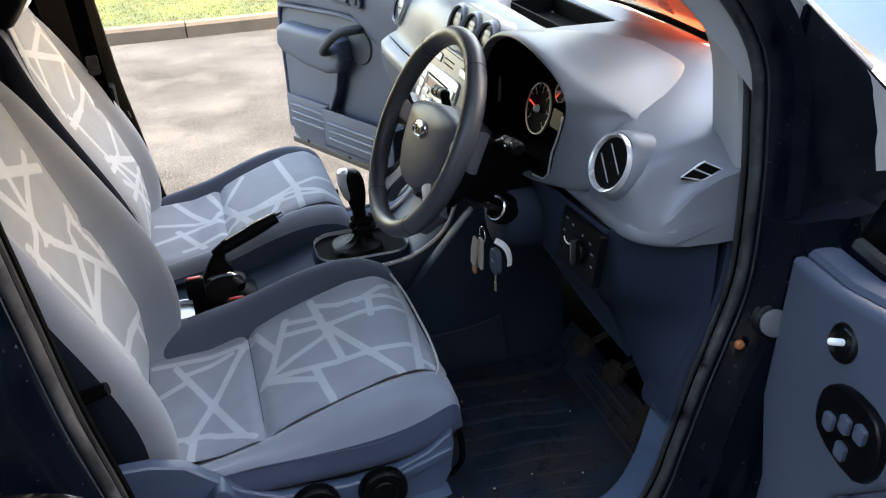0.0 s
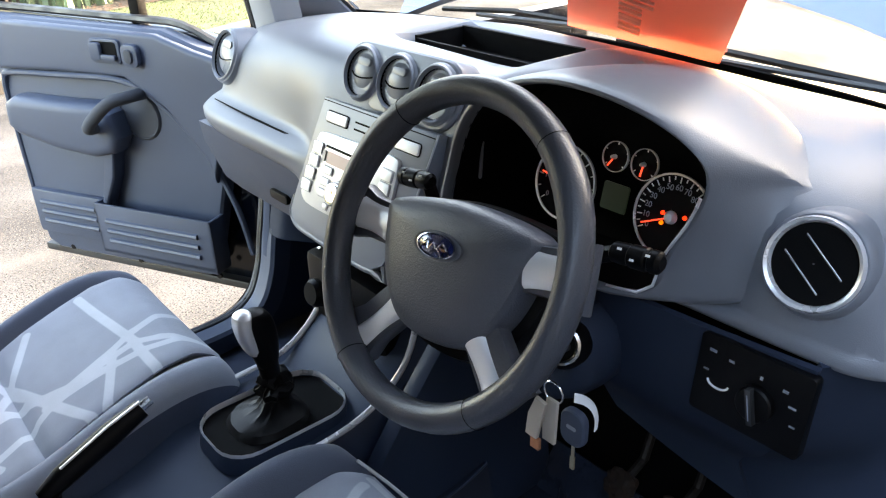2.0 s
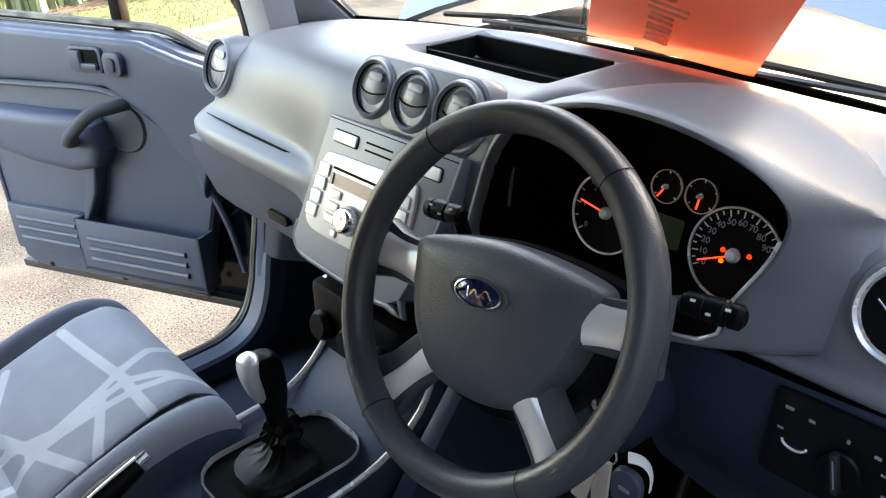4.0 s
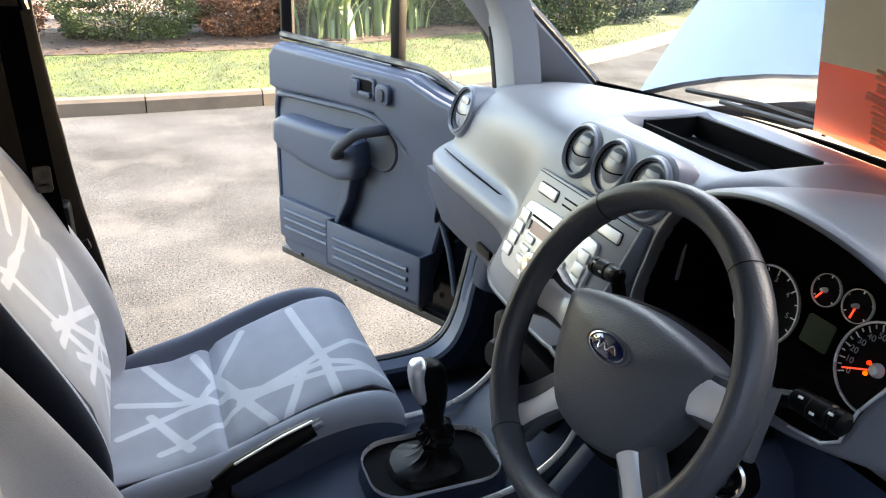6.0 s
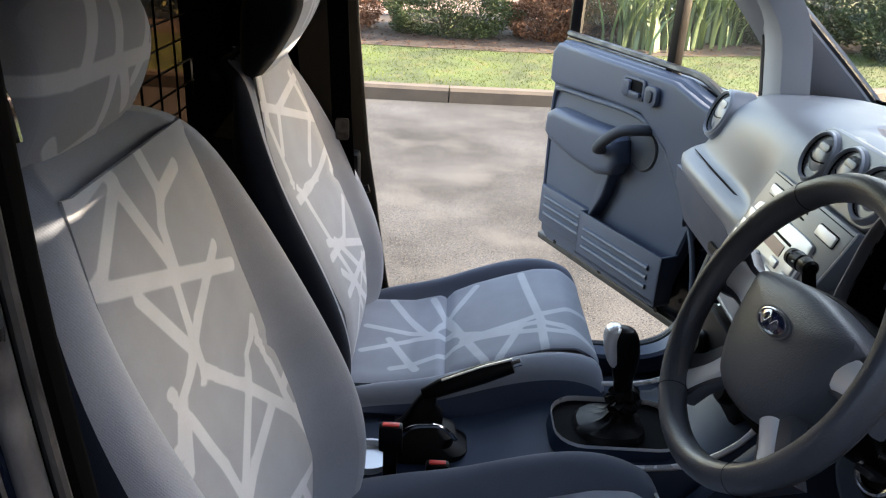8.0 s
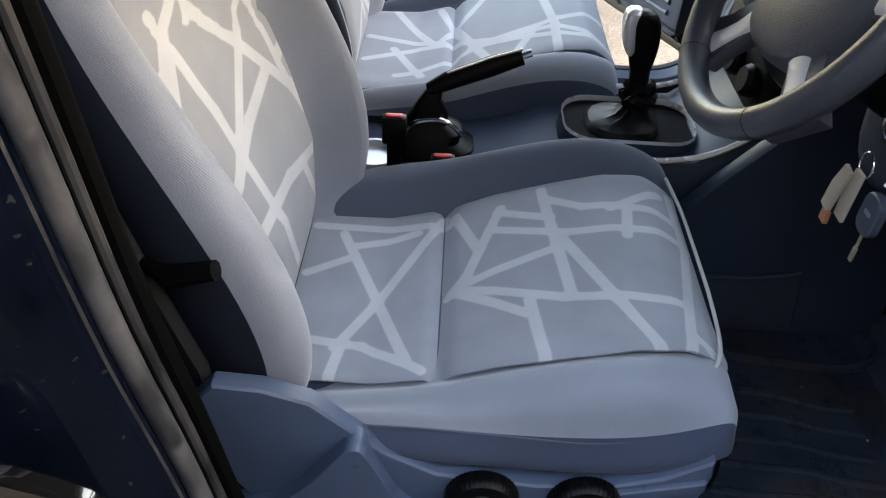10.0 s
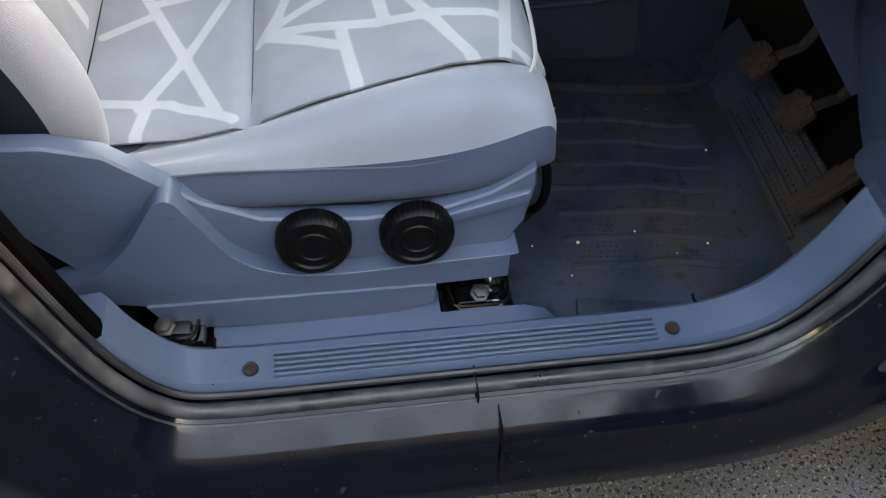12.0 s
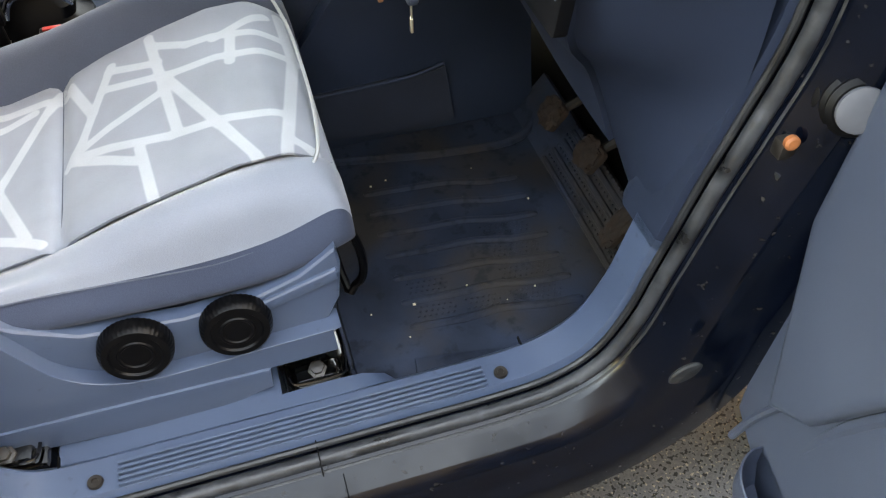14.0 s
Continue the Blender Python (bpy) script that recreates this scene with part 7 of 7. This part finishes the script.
part("brake_gaiter", loft([[(cx + x * k, 0.03 + y * k, z) for x, y in rrect(0.15, 0.09, 0.03)] for cx, k, z in ((0.0, 1.0, 0.645), (0.0, 0.95, 0.662), (-0.012, 0.78, 0.672), (-0.005, 0.72, 0.69), (-0.012, 0.5, 0.703), (-0.006, 0.42, 0.722), (-0.008, 0.26, 0.742), (0.0, 0.18, 0.762))]), M_BLACK, brake, "creased black gaiter")
part("grip", tube([(-0.01, 0.031, 0.76), (0.02, 0.032, 0.777), (0.09, 0.033, 0.808), (0.14, 0.034, 0.828)], 0.016, 12, ends=[0.012, 0.016, 0.0175, 0.014]), M_BLACK, brake, "black moulded grip")
# silver tube painted in for the thin highlight along the grip
part("grip_glint", tube([(0.02, 0.028, 0.7935), (0.09, 0.029, 0.825), (0.138, 0.03, 0.842)], 0.0024, 6), M_SILVER, brake)
part("button", tube([(0.14, 0.034, 0.83), (0.154, 0.034, 0.836)], 0.007, 10), M_CHROME, brake, "chrome release button")
for x, y, z in ((-0.06, -0.06, 0.76), (0.02, -0.075, 0.7)):
    b_ = thing("seat_belt_buckle", (x, y, 0.62), "black seat belt buckle with a red button", "buckle", "belt buckles")
    part("stalk", box(x - 0.012, x + 0.012, y - 0.006, y + 0.006, 0.6, z - 0.03, 0.003), M_BLACK, b_)
    part("head", box(x - 0.02, x + 0.02, y - 0.01, y + 0.01, z - 0.05, z, 0.006), M_BLACK, b_)
    part("red_button", box(x - 0.014, x + 0.014, y - 0.005, y + 0.005, z - 0.004, z + 0.002, 0.002), M_RED, b_)

# ---- floor mat and pedals ----
fm = thing("rubber_floor_mat", (0.56, -0.44, 0.412), "dirty dark rubber mat in the driver's footwell", "mat")
part("sheet", joined(box(0.34, 0.76, -0.69, -0.15, 0.412, 0.424, 0.004), prism([(0.75, 0.412), (0.815, 0.5), (0.825, 0.492), (0.77, 0.405)], "y", -0.69, -0.15)), M_MAT, fm, "dirty rubber sheet")
for k in range(7):
    ya, yb = -0.288 - 0.0487 * k, -0.322 - 0.0466 * k
    part("mat_rib", tube(smooth_path([(0.438, ya, 0.4195), (0.447, ya - 0.001, 0.4225), (0.52, ya - 0.007, 0.4235), (0.58, ya * 0.45 + yb * 0.55 + 0.006, 0.4235), (0.64, yb + 0.004, 0.4235), (0.69, yb, 0.4225), (0.699, yb, 0.4195)], 4), 0.0068, 8), M_MAT, fm, "raised wavy rib of the mat")
DOTS = []
for k in range(2, 6):
    for x0, x1 in ((0.6, 0.69), (0.452, 0.52), (0.53, 0.59)):
        if x0 < 0.6 and k < 4 or x0 == 0.53 and k < 5:
            continue
        for i in range(int((x1 - x0) / 0.009)):
            for j in range(3):
                x = x0 + 0.009 * i + 0.0045 * (j % 2)
                y = -0.288 - 0.0487 * k + (x - 0.44) * (-0.13 + 0.008 * k) - 0.014 - 0.009 * j
                DOTS.append(lathe([(0.0026, -0.001), (0.002, 0.0016), (0.0005, 0.002)], Matrix.Translation((x, y, 0.424)), 6))
tagged(part("tread_dots", joined(*DOTS), M_MAT, fm, "raised grip dots between the ribs"), kind="stuff")
part("mat_step", tube(smooth_path([(0.3, -0.186, 0.422), (0.401, -0.193, 0.424), (0.574, -0.224, 0.424), (0.721, -0.234, 0.426), (0.78, -0.204, 0.44)], 4), 0.009, 8), M_MAT, fm)
part("mat_lip", prism([(0.425, -0.637), (0.57, -0.66), (0.57, -0.668), (0.42, -0.668)], "z", 0.42, 0.432, 0.003), M_MAT, fm)
DOTS = []
for k in range(4):
    x, z = 0.761 + 0.0145 * k, 0.433 + 0.0195 * k
    part("mat_rib", tube([(x, -0.3 - 0.004 * k, z), (x, -0.57 + 0.012 * k, z)], 0.0055, 8), M_MAT, fm)
    for i in range(26):
        DOTS.append(lathe([(0.0026, -0.001), (0.002, 0.0016), (0.0005, 0.002)], facing((x + 0.007, -0.305 - 0.01 * i, z + 0.0095), (-0.8, 0, 0.6)), 6))
tagged(part("tread_dots", joined(*DOTS), M_MAT, fm, "raised grip dots on the toe board"), kind="stuff")
rnd = random.Random(5)
crumbs = []
for k in range(13):
    cx, cy, cr = rnd.uniform(0.38, 0.72), rnd.uniform(-0.62, -0.25), rnd.uniform(0.0005, 0.0016)
    crumbs.append(box(cx - cr, cx + cr * rnd.uniform(0.6, 1.6), cy - cr, cy + cr, 0.423, 0.4245 + cr, 0.0))
tagged(part("floor_crumbs", joined(*crumbs), M_CREAM), "pale crumbs and grit scattered on the mat", "grit", kind="stuff")
for nm, (x, y, z), sz in (("clutch_pedal", (0.734, -0.359, 0.586), (0.05, 0.045)), ("brake_pedal", (0.762, -0.446, 0.566), (0.055, 0.045)), ("accelerator_pedal", (0.775, -0.56, 0.53), (0.035, 0.1))):
    pd = thing(nm, (x, y, z), "mud-covered pedal with a worn rubber pad", "pedal", "pedals")
    pm = facing((x, y, z), (-0.8, 0, 0.6))
    part("pad", prism(rrect(sz[0], sz[1], 0.008), "z", -0.008, 0.004, 0.003, m=pm), M_DIRTY, pd, "muddy rubber pad")
    for k in range(4):
        part("pad_rib", box(-sz[0] * 0.4, sz[0] * 0.4, -0.002, 0.002, 0.003, 0.007, 0.001, 1, m=pm @ Matrix.Translation((0, sz[1] * (k - 1.5) * 0.24, 0))), M_DIRTY, pd)
    mud = bmesh.new()
    bmesh.ops.create_icosphere(mud, subdivisions=4, radius=1.0)
    for v in mud.verts:
        c = v.co.copy()
        k = 1 + 0.45 * noise.noise(c * 2.2 + Vector((x * 40, y * 40, 0))) + 0.25 * noise.noise(c * 6 + Vector((y * 50, 0, x * 30)))
        v.co = pm @ Vector((c.x * sz[0] * 0.5 * k, c.y * sz[1] * 0.5 * k, 0.004 + c.z * 0.007 * k))
    part("mud", mud, M_DIRTY, pd, "caked brown mud", sharp=80)
    part("arm", tube([pm @ Vector((0, 0, -0.006)), Vector((x + 0.06, y, z + 0.02)), Vector((x + 0.12, y, z + 0.2))], 0.008, 8), M_RUST, pd)

# ---- belts and pillar fittings ----
db = thing("seat_belt", (-0.31, -0.6, 0.6), "black seat belt with a white label beside the driver's seat", "seat belt")
part("webbing", loft([[(x - 0.02, -0.592, z), (x + 0.025, -0.588, z), (x + 0.025, -0.59, z), (x - 0.02, -0.594, z)] for x, z in ((-0.33, 1.38), (-0.315, 1.1), (-0.3, 0.85), (-0.29, 0.6))]), M_RUBBER, db)
part("guide", tube(smooth_path([(-0.355, -0.59, 1.375), (-0.345, -0.586, 1.41), (-0.325, -0.584, 1.418), (-0.305, -0.586, 1.41), (-0.297, -0.59, 1.375)], 4), 0.008, 8), M_GLOSS, db)
part("label", box(-0.32, -0.306, -0.597, -0.595, 1.06, 1.1), M_WHITE, db, "small white label")
belt = thing("seat_belt", (-0.24, 0.6, 0.6), "black seat belt on the middle pillar", "seat belt")
part("webbing", loft([[(x - 0.02, 0.598, z), (x + 0.025, 0.594, z), (x + 0.025, 0.596, z), (x - 0.02, 0.6, z)] for x, z in ((-0.245, 1.38), (-0.235, 1.1), (-0.22, 0.85), (-0.2, 0.6))]), M_POST, belt)
part("belt_housing", box(-0.3, -0.2, 0.645, 0.7, 0.6, 1.0, 0.012), M_BLACK, belt, "black belt housing")
part("tongue_slot", box(-0.24, -0.222, 0.588, 0.592, 1.062, 1.068), M_DEEP, belt)
part("anchor", tube(smooth_path([(-0.27, 0.592, 1.375), (-0.262, 0.588, 1.41), (-0.24, 0.586, 1.418), (-0.22, 0.588, 1.41), (-0.212, 0.592, 1.375)], 4), 0.008, 8), M_GLOSS, belt, "glossy belt guide")
part("tongue", prism(rrect(0.03, 0.05, 0.006), "y", 0.588, 0.593, m=Matrix.Translation((-0.231, 0, 1.075))), M_RUST, belt, "steel belt tongue")
